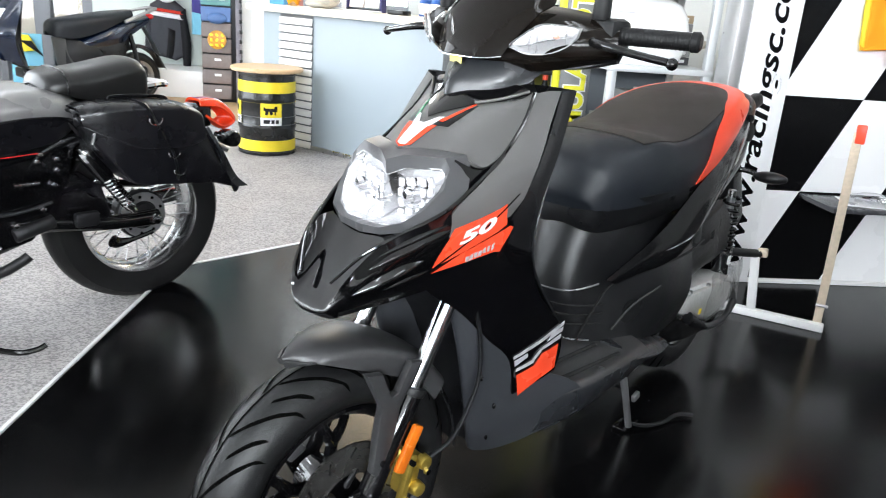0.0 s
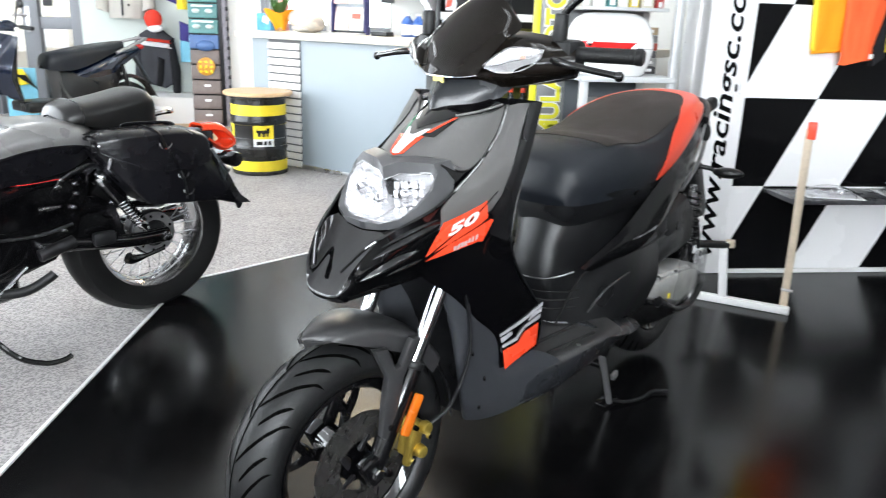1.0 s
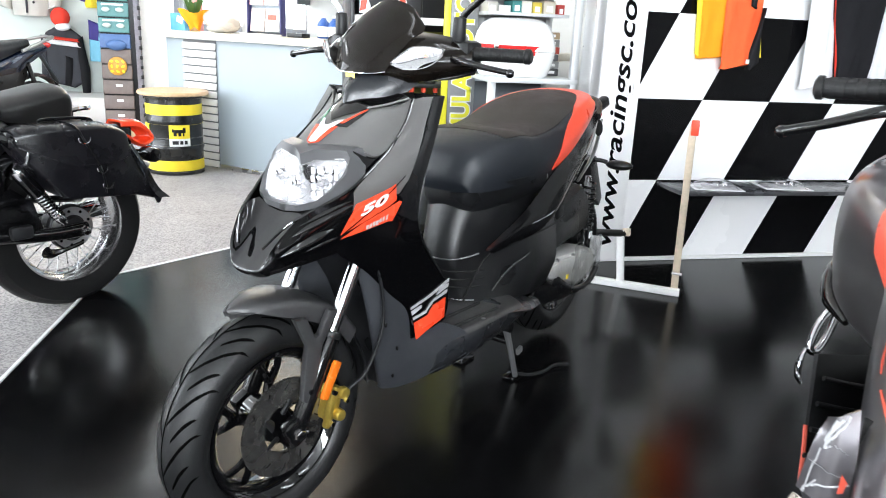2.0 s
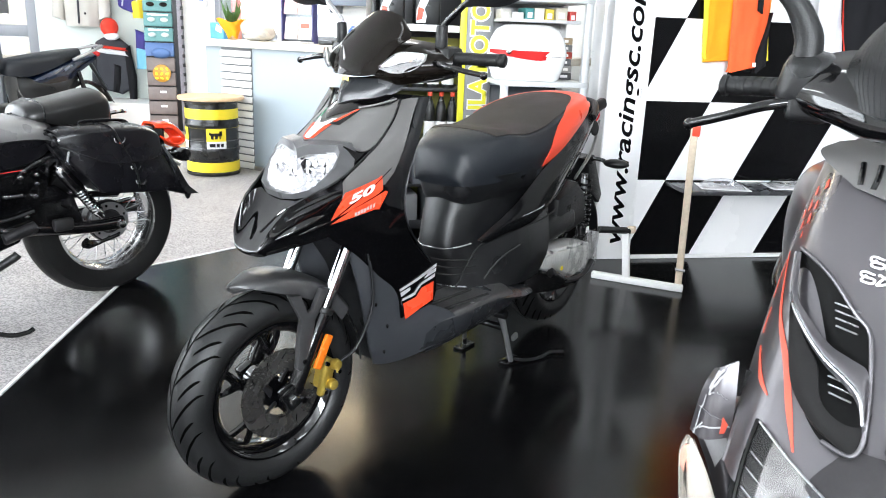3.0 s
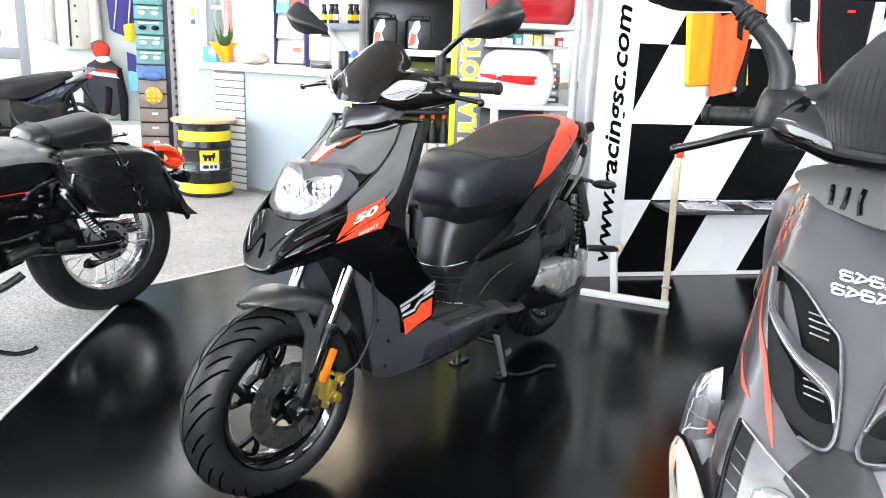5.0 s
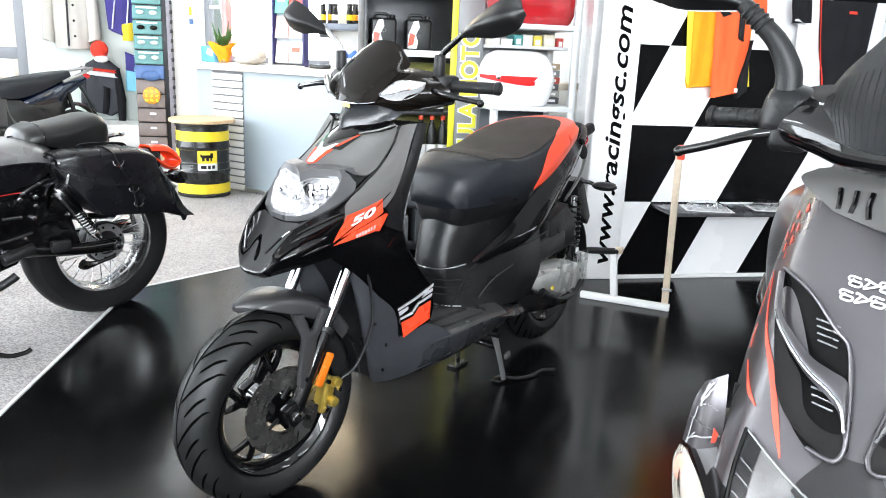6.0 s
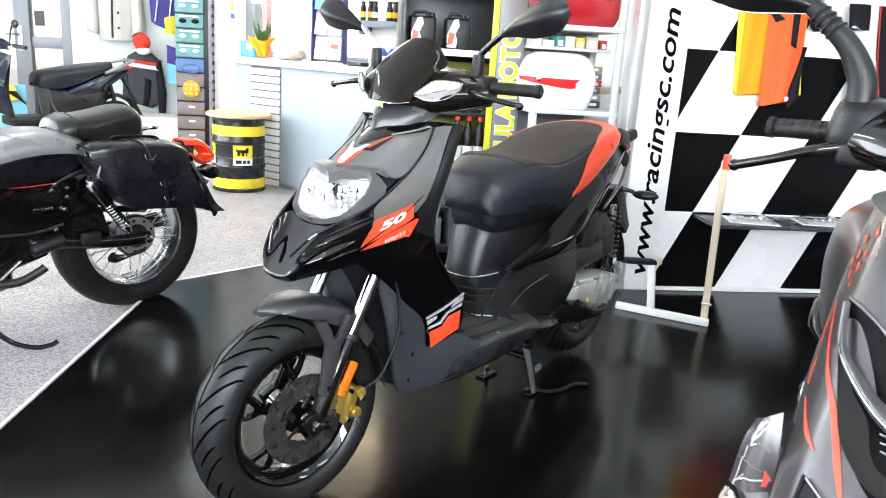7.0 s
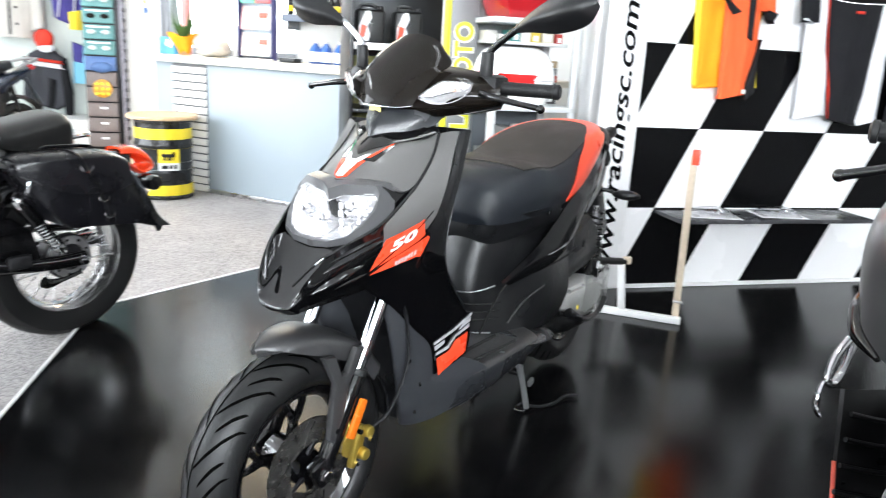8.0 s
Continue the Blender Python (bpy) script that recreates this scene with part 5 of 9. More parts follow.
part("windscreen", sheet(B(), SCREEN, 0.003, (1, 0, 0.4)), SMOKE, HB, "dark smoked fly screen")
part("screen_edge", tube(B(), [tuple(p) for p in SCREEN[-1] + np.array((0.002, 0, -0.002))], 0.0012, 6), CHROME, HB)
AMBER_BULB = mat("pale_amber_bulb", (0.7, 0.36, 0.27), 0.25)
for s in (1, -1):
    IND = surf(hbs([
        [(-0.309, 0.095 * s, 1.013), (-0.33, 0.113 * s, 1.004), (-0.354, 0.139 * s, 1.006), (-0.371, 0.163 * s, 1.019), (-0.379, 0.178 * s, 1.035)],
        [(-0.306, 0.098 * s, 1.017), (-0.32, 0.118 * s, 1.02), (-0.338, 0.143 * s, 1.03), (-0.362, 0.17 * s, 1.036), (-0.378, 0.181 * s, 1.042)],
        [(-0.31, 0.1 * s, 1.022), (-0.324, 0.122 * s, 1.042), (-0.335, 0.141 * s, 1.053), (-0.363, 0.169 * s, 1.053), (-0.378, 0.184 * s, 1.05)]]), 12, 19)
    IND = IND + np.array((0.008, 0.004 * s, 0.0))
    part("indicator_lens", sheet(B(), IND, 0.003, (1, s * 0.4, 0)), LENS, HB, "clear front indicator lens").visible_shadow = False
    part("indicator_reflector", sheet(B(), IND - np.array((0.007, 0.002 * s, 0)), 0.002, (1, s * 0.4, 0)), LAMP_BACK, HB)
    part("indicator_rim", tube(B(), [tuple(p) for p in np.vstack([IND[0], IND[:, -1], IND[-1][::-1], IND[::-1, 0]])], 0.0011, 6), STEEL, HB)
    for k in (5, 7, 13):
        part("indicator_rib", tube(B(), [tuple(p) for p in IND[2:-2, k] - np.array((0.004, 0, 0))], 0.0016, 6), LAMP_BACK, HB)
    part("indicator_bar", tube(B(), [tuple(p) for p in IND[5][2:-3] - np.array((0.003, 0, 0))], 0.001, 6), STEEL, HB)
    part("indicator_bulb", ball(B(), tuple(IND[6, 11] - np.array((0.005, 0, 0))), 0.0045, (0.7, 1.5, 0.8)), AMBER_BULB, HB)
    gr = part("grip", lathe(B(), [(0.014, 0.0), (0.0145, 0.002), (0.0145, 0.118), (0.0165, 0.12), (0.0165, 0.13), (0.012, 0.134)], 18, hb((-0.44, 0, 1.043)), "y") if s > 0 else lathe(B(), [(0.014, 0.0), (0.0145, -0.002), (0.0145, -0.118), (0.0165, -0.12), (0.0165, -0.13), (0.012, -0.134)], 18, hb((-0.44, 0, 1.043)), "y"), RUBBER, HB, "black rubber grip")
    sweep = Matrix.Translation(hb((-0.44, 0.2 * s, 1.043))) @ pose(0, 0, 0, 0, 0, 16 if s > 0 else -34) @ Matrix.Translation(-Vector(hb((-0.44, 0.2 * s, 1.043))))
    gr.matrix_basis = sweep @ Matrix.Translation((0, 0.214 * s, 0))
    bm = B()
    for k in range(16):
        lathe(bm, [(0.0146, 0.22 * s + s * 0.0068 * k), (0.0152, 0.2215 * s + s * 0.0068 * k), (0.0146, 0.2235 * s + s * 0.0068 * k)], 14, hb((-0.44, 0, 1.043)), "y")
    bmesh.ops.transform(bm, matrix=sweep, verts=bm.verts)
    part("grip_rib", bm, RUBBER, HB)
    part("brake_lever", tube(B(), [hb(p) for p in ((-0.4, 0.19 * s, 1.03), (-0.385, 0.235 * s, 1.026), (-0.39, 0.29 * s, 1.018), (-0.4, 0.335 * s, 1.012))], [0.009, 0.0075, 0.0065, 0.0065], 10, 14), BLACK_METAL, HB, "black brake lever")
    part("lever_ball", ball(B(), hb((-0.402, 0.342 * s, 1.01)), 0.0095), BLACK_METAL, HB)
    part("switch_box", box(B(), (0.06, 0.06, 0.06), hb((-0.445, 0.19 * s, 1.04)), 0.014), GREY_MATTE, HB)
    part("mirror_stem", cyl(B(), hb((-0.425, 0.185 * s, 1.065)), hb((-0.425, 0.187 * s, 1.118)), 0.0155, 0.014, 16, 0.003), RUBBER, HB)
    part("mirror_arm", tube(B(), [hb(p) for p in ((-0.425, 0.187 * s, 1.105), (-0.43, 0.195 * s, 1.125), (-0.432, 0.24 * s, 1.16), (-0.432, 0.27 * s, 1.18))], [0.009, 0.008, 0.0075, 0.0075], 10, 12), CHROME if s < 0 else BLACK_METAL, HB)
    MIR = surf(hbs([
        [(-0.432, 0.232 * s, 1.158), (-0.432, 0.236 * s, 1.162), (-0.432, 0.24 * s, 1.167)],
        [(-0.425, 0.29 * s, 1.162), (-0.405, 0.3 * s, 1.186), (-0.425, 0.29 * s, 1.205)],
        [(-0.425, 0.36 * s, 1.162), (-0.39, 0.365 * s, 1.2), (-0.425, 0.35 * s, 1.24)],
        [(-0.425, 0.42 * s, 1.18), (-0.397, 0.41 * s, 1.215), (-0.425, 0.395 * s, 1.256)],
        [(-0.427, 0.442 * s, 1.215), (-0.42, 0.436 * s, 1.228), (-0.427, 0.425 * s, 1.245)]]), 22, 15)
    mir = part("mirror", sheet(B(), MIR, 0.003, (1, 0, 0)), GREY_MATTE, HB, "black teardrop mirror")
    part("mirror_glass", sheet(B(), surf([[tuple(r[0]), tuple((r[0] + r[-1]) / 2), tuple(r[-1] * 0.9 + r[0] * 0.1)] for r in MIR[2:-2:3] * 0.82 + MIR[11].mean(0) * 0.18], 16, 9), 0.002, (-1, 0, 0)), MIRROR, mir)
NECK = [both(r) for r in ([(-0.256, 0, 0.912), (-0.274, 0.024, 0.92), (-0.316, 0.066, 0.937), (-0.362, 0.098, 0.953)], [(-0.264, 0, 0.95), (-0.287, 0.03, 0.953), (-0.332, 0.078, 0.963), (-0.385, 0.106, 0.971)], [(-0.298, 0, 0.986), (-0.314, 0.04, 0.986), (-0.352, 0.085, 0.986), (-0.41, 0.11, 0.986)])]
part("neck_cover", sheet(B(), surf(hbs(NECK), 10, 25), 0.004, (1, 0, 0)), PANEL_GREY, HB, "dark grey neck cover")
part("steering_tube", cyl(B(), (0, 0, -0.12), (-0.02, 0, 0.06), 0.03, seg=18), BLACK_METAL, HB)
part("paper_tag", box(B(), (0.003, 0.056, 0.012), (0.08, -0.024, 0.022), 0.001, (0, 0, -24)), mat("pale_yellow_paper", (0.82, 0.68, 0.2), 0.5), HB, "pale yellow paper strip")
for x, y, z in ((-0.29, 0.128, 0.36), (-0.3, 0.11, 0.28), (-0.25, 0.122, 0.43)):
    part("screw", ball(B(), (x, y + 0.004, z), 0.006, (0.6, 0.6, 1), u=8, v=6), BLACK_METAL, SC)

# ---- the cruiser motorcycle on the carpet ----
CB = thing("cruiser_motorcycle", pose(-0.76, 2.76, FLOOR_Z, 0, 0, 222), "black cruiser motorcycle with leather saddlebags on its side stand", "motorcycle")
cw = thing("wheel", pose(-0.02, 0, 0.315), "wire-spoked wheel with a chrome rim", "")
cw.parent = CB
R, h = 0.315, 0.075
part("tyre", lathe(B(), [(0.2, -h * 0.8), (0.24, -h), (R - 0.03, -h * 0.92), (R - 0.008, -h * 0.55), (R, 0), (R - 0.008, h * 0.55), (R - 0.03, h * 0.92), (0.24, h), (0.2, h * 0.8)], 72, axis="y", closed=True), DULL_RUBBER, cw)
rim = part("rim", lathe(B(), [(0.212, -0.066), (0.206, -0.07), (0.196, -0.055), (0.188, -0.03), (0.188, 0.03), (0.196, 0.055), (0.206, 0.07), (0.212, 0.066)], 72, axis="y", closed=True), mat("worn_chrome", (0.5, 0.5, 0.5), 0.16, 1.0, 0.06, 12.0), cw, "chrome rim")
part("hub", lathe(B(), [(0.02, -0.07), (0.05, -0.065), (0.06, -0.03), (0.06, 0.03), (0.066, 0.04), (0.066, 0.06), (0.02, 0.069)], 32, axis="y"), DARK_METAL, cw)
part("brake_drum", lathe(B(), [(0.03, 0.088), (0.042, 0.086), (0.046, 0.074), (0.076, 0.069), (0.086, 0.062), (0.088, 0.045), (0.03, 0.045)], 40, axis="y"), DARK_METAL, cw, "dark brake drum")
for k in range(36):
    a = 2 * math.pi * k / 36
    d = 0.34 * (1 if k % 2 else -1)
    y = 0.045 * (1 if (k // 2) % 2 else -1)
    part("wire_spoke", cyl(B(), (0.062 * math.cos(a + d), y, 0.062 * math.sin(a + d)), (0.192 * math.cos(a), y * 0.3, 0.192 * math.sin(a)), 0.002, seg=6), STEEL, rim)
part("sprocket_ring", lathe(B(), [(0.05, 0.07), (0.08, 0.07), (0.08, 0.075), (0.05, 0.075)], 48, axis="y", closed=True), ALU, cw, "grey steel rear sprocket ring")
for k in range(9):
    a = 2 * math.pi * k / 9
    part("ring_hole", cyl(B(), (0.066 * math.cos(a), 0.074, 0.066 * math.sin(a)), (0.066 * math.cos(a), 0.0765, 0.066 * math.sin(a)), 0.006, seg=10), BLACK_METAL, cw)
part("axle_nut", cyl(B(), (-0.03, 0.1, 0.315), (-0.03, 0.158, 0.315), 0.021, 0.017, 6, 0.002), CHROME, CB)
# swing arm, shock, frame
for s in (1, -1):
    part("swing_arm", tube(B(), [(-0.05, 0.115 * s, 0.315), (0.12, 0.115 * s, 0.32), (0.42, 0.1 * s, 0.36)], [0.028, 0.025, 0.03], 12, 12), BLACK_METAL, CB)
    sh2 = part("shock_absorber", cyl(B(), (0.05, 0.15 * s, 0.36), (0.21, 0.15 * s, 0.589), 0.013, seg=14), CHROME, CB, "chrome shock absorber with exposed spring")
    ax = np.array((0.16, 0, 0.229)) / math.hypot(0.16, 0.229)
    e1, e2 = np.array((-ax[2], 0, ax[0])), np.array((0, 1.0, 0))
    b0 = np.array((0.068, 0.15 * s, 0.386))
    part("spring", tube(B(), [tuple(b0 + ax * 0.12 * k / 90 + 0.02 * (e1 * math.cos(k * 0.62) + e2 * math.sin(k * 0.62))) for k in range(91)], 0.0042, 6), CHROME, sh2)
    part("shock_shroud", cyl(B(), tuple(b0 + ax * 0.115), tuple(b0 + ax * 0.205), 0.026, 0.028, 20, 0.004), BLACK_METAL, sh2, "black shroud over the spring")
    part("shock_cap", cyl(B(), tuple(b0 + ax * 0.2), tuple(b0 + ax * 0.235), 0.03, 0.026, 20, 0.006), CHROME, sh2)
    part("shock_foot", cyl(B(), tuple(b0 - ax * 0.02), tuple(b0 + ax * 0.01), 0.018, 0.022, 20, 0.004), CHROME, sh2)
    part("frame_tube", tube(B(), [(0.12, 0.12 * s, 0.63), (0.3, 0.12 * s, 0.58), (0.42, 0.11 * s, 0.45), (0.5, 0.11 * s, 0.3), (0.9, 0.12 * s, 0.22), (1.3, 0.1 * s, 0.3), (1.45, 0.05 * s, 0.75)], 0.02, 10, 40), BLACK_METAL, CB)
    part("side_cover", plate(B(), [(0.2, 0.6), (0.34, 0.62), (0.62, 0.6), (0.68, 0.5), (0.58, 0.42), (0.38, 0.42)], 0.115 * s, 0.135 * s, "xz", 0.012), BLACK_GLOSS, CB)
    part("red_pinstripe", tube(B(), [(0.33, 0.139 * s, 0.578), (0.45, 0.141 * s, 0.574), (0.6, 0.141 * s, 0.588)], 0.0018, 6, 8), RED_LENS, CB, "thin red pinstripe")
    for x, z in ((0.324, 0.571), (0.278, 0.554), (0.336, 0.55), (0.292, 0.475), (0.28, 0.52), (0.33, 0.4), (0.41, 0.36)):
        part("chrome_bolt", cyl(B(), (x, 0.12 * s, z), (x, 0.142 * s, z), 0.011, 0.009, 12, 0.002), CHROME, CB)
for s in (1, -1):
    part("engine_side_cover", plate(B(), [(0.21, 0.6), (0.23, 0.5), (0.29, 0.38), (0.36, 0.3), (0.5, 0.26), (0.78, 0.24), (0.84, 0.6)], 0.06 * s, 0.128 * s, "xz", 0.02), BLACK_METAL, CB, "black engine side cover")
    part("cover_seam", tube(B(), [(0.3, 0.132 * s, 0.42), (0.42, 0.134 * s, 0.4), (0.6, 0.134 * s, 0.41)], 0.006, 8, 10), DARK_METAL, CB)
    part("rear_master_cylinder", cyl(B(), (0.3, 0.13 * s, 0.36), (0.42, 0.135 * s, 0.33), 0.022, seg=16, bevel=0.004), DARK_METAL, CB)
for k in range(6):
    part("badge_bar", box(B(), (0.009, 0.004, 0.012), (0.4 - 0.012 * k, 0.138, 0.484), 0.001), CHROME, CB)
part("rear_mudguard", sheet(B(), surf([both([(-0.02 + 0.345 * math.cos(radians(a)), 0, 0.315 + 0.345 * math.sin(radians(a))), (-0.02 + 0.34 * math.cos(radians(a)), 0.07, 0.315 + 0.34 * math.sin(radians(a))), (-0.02 + 0.31 * math.cos(radians(a)), 0.1, 0.315 + 0.31 * math.sin(radians(a)))]) for a in (45, 70, 95, 120, 145, 165)], 26, 17), 0.005, (0, 0, 1)), BLACK_GLOSS, CB)
part("tail_lamp", sheet(B(), surf([both([(-0.27, 0, 0.7), (-0.268, 0.04, 0.697), (-0.266, 0.055, 0.68)]), both([(-0.36, 0, 0.695), (-0.352, 0.045, 0.69), (-0.345, 0.06, 0.67)]), both([(-0.425, 0, 0.625), (-0.415, 0.045, 0.622), (-0.4, 0.06, 0.62)]), both([(-0.36, 0, 0.585), (-0.355, 0.045, 0.588), (-0.35, 0.06, 0.6)]), both([(-0.29, 0, 0.63), (-0.288, 0.03, 0.632), (-0.286, 0.05, 0.64)])], 24, 21), 0.008, (-1, 0, 0)), mat("orange_red_lens", (0.8, 0.05, 0.01), 0.15, 0, 0.05, coat=0.4), CB, "orange-red tail lamp")
part("tail_lamp_base", box(B(), (0.08, 0.09, 0.09), (-0.28, 0, 0.64), 0.02), BLACK_METAL, CB)
for s in (1, -1):
    part("rear_indicator", lathe(B(), [(0.004, 0.06 * s), (0.01, 0.062 * s), (0.01, 0.1 * s), (0.027, 0.11 * s), (0.03, 0.125 * s), (0.03, 0.175 * s), (0.026, 0.185 * s), (0.004, 0.187 * s)], 18, (-0.32, 0, 0.575), "y"), BLACK_METAL, CB, "black bullet indicator")
    part("lamp_bracket", tube(B(), [(-0.27, 0.05 * s, 0.53), (-0.33, 0.06 * s, 0.53), (-0.36, 0.08 * s, 0.515)], 0.012, 8, 8), STEEL, CB)
# saddlebags: slouching leather body, two-tier flap, strap with rings, handle
for s in (1, -1):
    rows = []
    for x, zt, zb, w in ((0.25, 0.705, 0.68, 0.085), (0.215, 0.717, 0.625, 0.115), (0.16, 0.722, 0.55, 0.142), (0.11, 0.722, 0.492, 0.152), (0.08, 0.722, 0.478, 0.155), (0.0, 0.72, 0.47, 0.16), (-0.08, 0.71, 0.462, 0.155), (-0.13, 0.68, 0.455, 0.145), (-0.19, 0.6, 0.445, 0.13), (-0.25, 0.51, 0.425, 0.11), (-0.295, 0.43, 0.41, 0.09)):
        y0 = 0.135
        rows.append([(x, y0 * s, zt), (x, (y0 + w * 0.5) * s, zt + 0.006), (x, (y0 + w * 0.9) * s, zt - 0.004), (x, (y0 + w) * s, zt - 0.03), (x, (y0 + w + 0.008) * s, (zt + zb) / 2), (x, (y0 + w) * s, zb + 0.02), (x, (y0 + w * 0.85) * s, zb), (x, (y0 + 0.01) * s, zb)])
    bag = part("saddlebag", sheet(B(), surf(rows, 46, 41), 0.01, (0, s, 0)), LEATHER, CB, "black leather saddlebag with a buckled strap")
    part("bag_back", plate(B(), [(0.23, 0.7), (-0.08, 0.71), (-0.13, 0.68), (-0.28, 0.43), (-0.08, 0.462), (0.08, 0.482), (0.2, 0.58)], 0.13 * s, 0.14 * s, "xz", 0.003), LEATHER, bag)
    flap = surf([[(x, 0.13 * s, z + 0.004), (x - 0.002, (0.13 + w * 0.6) * s, z + 0.012), (x - 0.004, (0.137 + w) * s, z + 0.0), (x - 0.006, (0.148 + w) * s, z - 0.03), (x - 0.012, (0.15 + w) * s, z - d)] for x, z, w, d in ((0.245, 0.712, 0.1, 0.045), (0.19, 0.724, 0.135, 0.085), (0.1, 0.728, 0.158, 0.125), (0.02, 0.727, 0.166, 0.13), (-0.06, 0.72, 0.164, 0.12), (-0.115, 0.7, 0.155, 0.085), (-0.128, 0.69, 0.15, 0.05))], 30, 25)
    part("bag_flap", sheet(B(), flap, 0.006, (0, s, 1)), LEATHER, bag)
    part("flap_edge", tube(B(), [tuple(p) for p in flap[:, -1]], 0.003, 6), LEATHER, bag)
    part("bag_fringe", sheet(B(), surf([[(-0.15, 0.28 * s, 0.64), (-0.2, 0.275 * s, 0.56), (-0.24, 0.26 * s, 0.47), (-0.275, 0.262 * s, 0.425)], [(-0.17, 0.262 * s, 0.645), (-0.225, 0.258 * s, 0.56), (-0.28, 0.25 * s, 0.465), (-0.33, 0.25 * s, 0.418)]], 5, 16), 0.004, (0, s, 0)), LEATHER, bag, "drooping leather corner")
    part("strap", tube(B(), [(0.075, 0.2 * s, 0.738), (0.06, 0.296 * s, 0.728), (0.045, 0.312 * s, 0.69), (0.02, 0.316 * s, 0.64), (-0.012, 0.312 * s, 0.58), (-0.028, 0.308 * s, 0.52), (-0.032, 0.3 * s, 0.49)], 0.013, 8, 30, flat=0.3), LEATHER, bag)
    for x, z, r in ((0.045, 0.69, 0.02), (-0.012, 0.58, 0.018), (-0.029, 0.522, 0.019)):
        part("strap_ring", tube(B(), [(x + r * math.cos(a), 0.322 * s, z + r * 0.85 * math.sin(a)) for a in np.linspace(-math.pi - 0.2, 0.2, 13)], 0.0032, 6), CHROME, bag, "chrome strap ring")
    part("bag_handle", tube(B(), [(0.13, 0.19 * s, 0.728), (0.115, 0.19 * s, 0.746), (-0.03, 0.2 * s, 0.742), (-0.06, 0.2 * s, 0.722)], 0.01, 8, 18, flat=0.5), LEATHER, bag)
    part("side_ring", tube(B(), [(0.205 + 0.004 * k, 0.255 * s, 0.65 - 0.012 * k) for k in range(4)], 0.006, 8), CHROME, bag)
    for x, z in ((0.222, 0.708), (0.2, 0.716), (0.235, 0.69)):
        part("rivet", ball(B(), (x, 0.245 * s, z), 0.006, u=8, v=6), CHROME, bag)
part("rear_carrier", tube(B(), [(0.02, -0.06, 0.745), (-0.1, -0.05, 0.76), (-0.16, 0.0, 0.755), (-0.1, 0.05, 0.76), (0.02, 0.06, 0.745)], 0.012, 8, 24), CHROME, CB, "chrome rear bracket")
# seats
SEAT_HIDE = mat("polished_seat_leather", (0.01, 0.01, 0.01), 0.34, 0, 0.12, 6.0, 0.1, 300.0, coat=0.12, spec=0.3, rvar=0.03)
SEAT_HIDE.node_tree.nodes["Principled BSDF"].inputs["Coat Roughness"].default_value = 0.25
PIL = surf([both([(x, 0, t), (x, w * 0.6, t - 0.006), (x, w * 0.95, t - 0.03), (x, w, t - 0.06), (x, w * 0.92, b)]) for x, t, b, w in ((0.286, 0.772, 0.768, 0.012), (0.282, 0.784, 0.762, 0.06), (0.265, 0.804, 0.752, 0.1), (0.22, 0.817, 0.742, 0.12), (0.185, 0.816, 0.732, 0.122), (0.11, 0.828, 0.722, 0.124), (0.0, 0.85, 0.722, 0.12), (-0.045, 0.835, 0.73, 0.1), (-0.062, 0.785, 0.75, 0.05))], 30, 41)
part("passenger_seat", sheet(B(), PIL, 0.01, (0, 0, 1)), SEAT_HIDE, CB, "black leather passenger seat")
part("seat_seam", tube(B(), [tuple(p) for p in PIL[11] + np.array((0, 0, 0.001))], 0.003, 6), LEATHER, CB)
RID = surf([both([(x, 0, t), (x, w * 0.6, t - 0.004), (x, w * 0.92, t - 0.03), (x, w, t - 0.075), (x, w * 0.85, b)]) for x, t, b, w in ((0.165, 0.715, 0.69, 0.1), (0.2, 0.738, 0.655, 0.14), (0.28, 0.762, 0.61, 0.17), (0.42, 0.76, 0.585, 0.18), (0.56, 0.73, 0.575, 0.17), (0.72, 0.712, 0.6, 0.12), (0.84, 0.735, 0.64, 0.08))], 26, 41)
# top of the black seat coloured grey for the window's reflection on it
rs = part("rider_seat", sheet(B(), RID[:, 5:36], 0.01, (0, 0, 1)), LEATHER_SHEEN, CB, "black leather rider seat with its highlight coloured grey")
for g, s in ((RID[:, :6], -1), (RID[:, 35:], 1)):
    part("seat_skirt", sheet(B(), g, 0.009, (0, s, 0)), LEATHER, rs, "black leather seat skirt")
for k in (5, 35):
    part("seat_piping", tube(B(), [tuple(p) for p in RID[:, k]], 0.0035, 6), LEATHER, rs)
part("fuel_tank", sheet(B(), surf([both([(x, 0, t), (x, w * 0.55, t - 0.015), (x, w, t - 0.09), (x, w * 0.95, t - 0.17), (x, w * 0.5, b)]) for x, t, b, w in ((0.78, 0.77, 0.62, 0.08), (0.88, 0.84, 0.62, 0.15), (1.1, 0.88, 0.64, 0.165), (1.3, 0.88, 0.7, 0.13), (1.4, 0.84, 0.76, 0.06))], 20, 41), 0.005, (0, 0, 1)), BLACK_GLOSS, CB, "gloss black fuel tank")
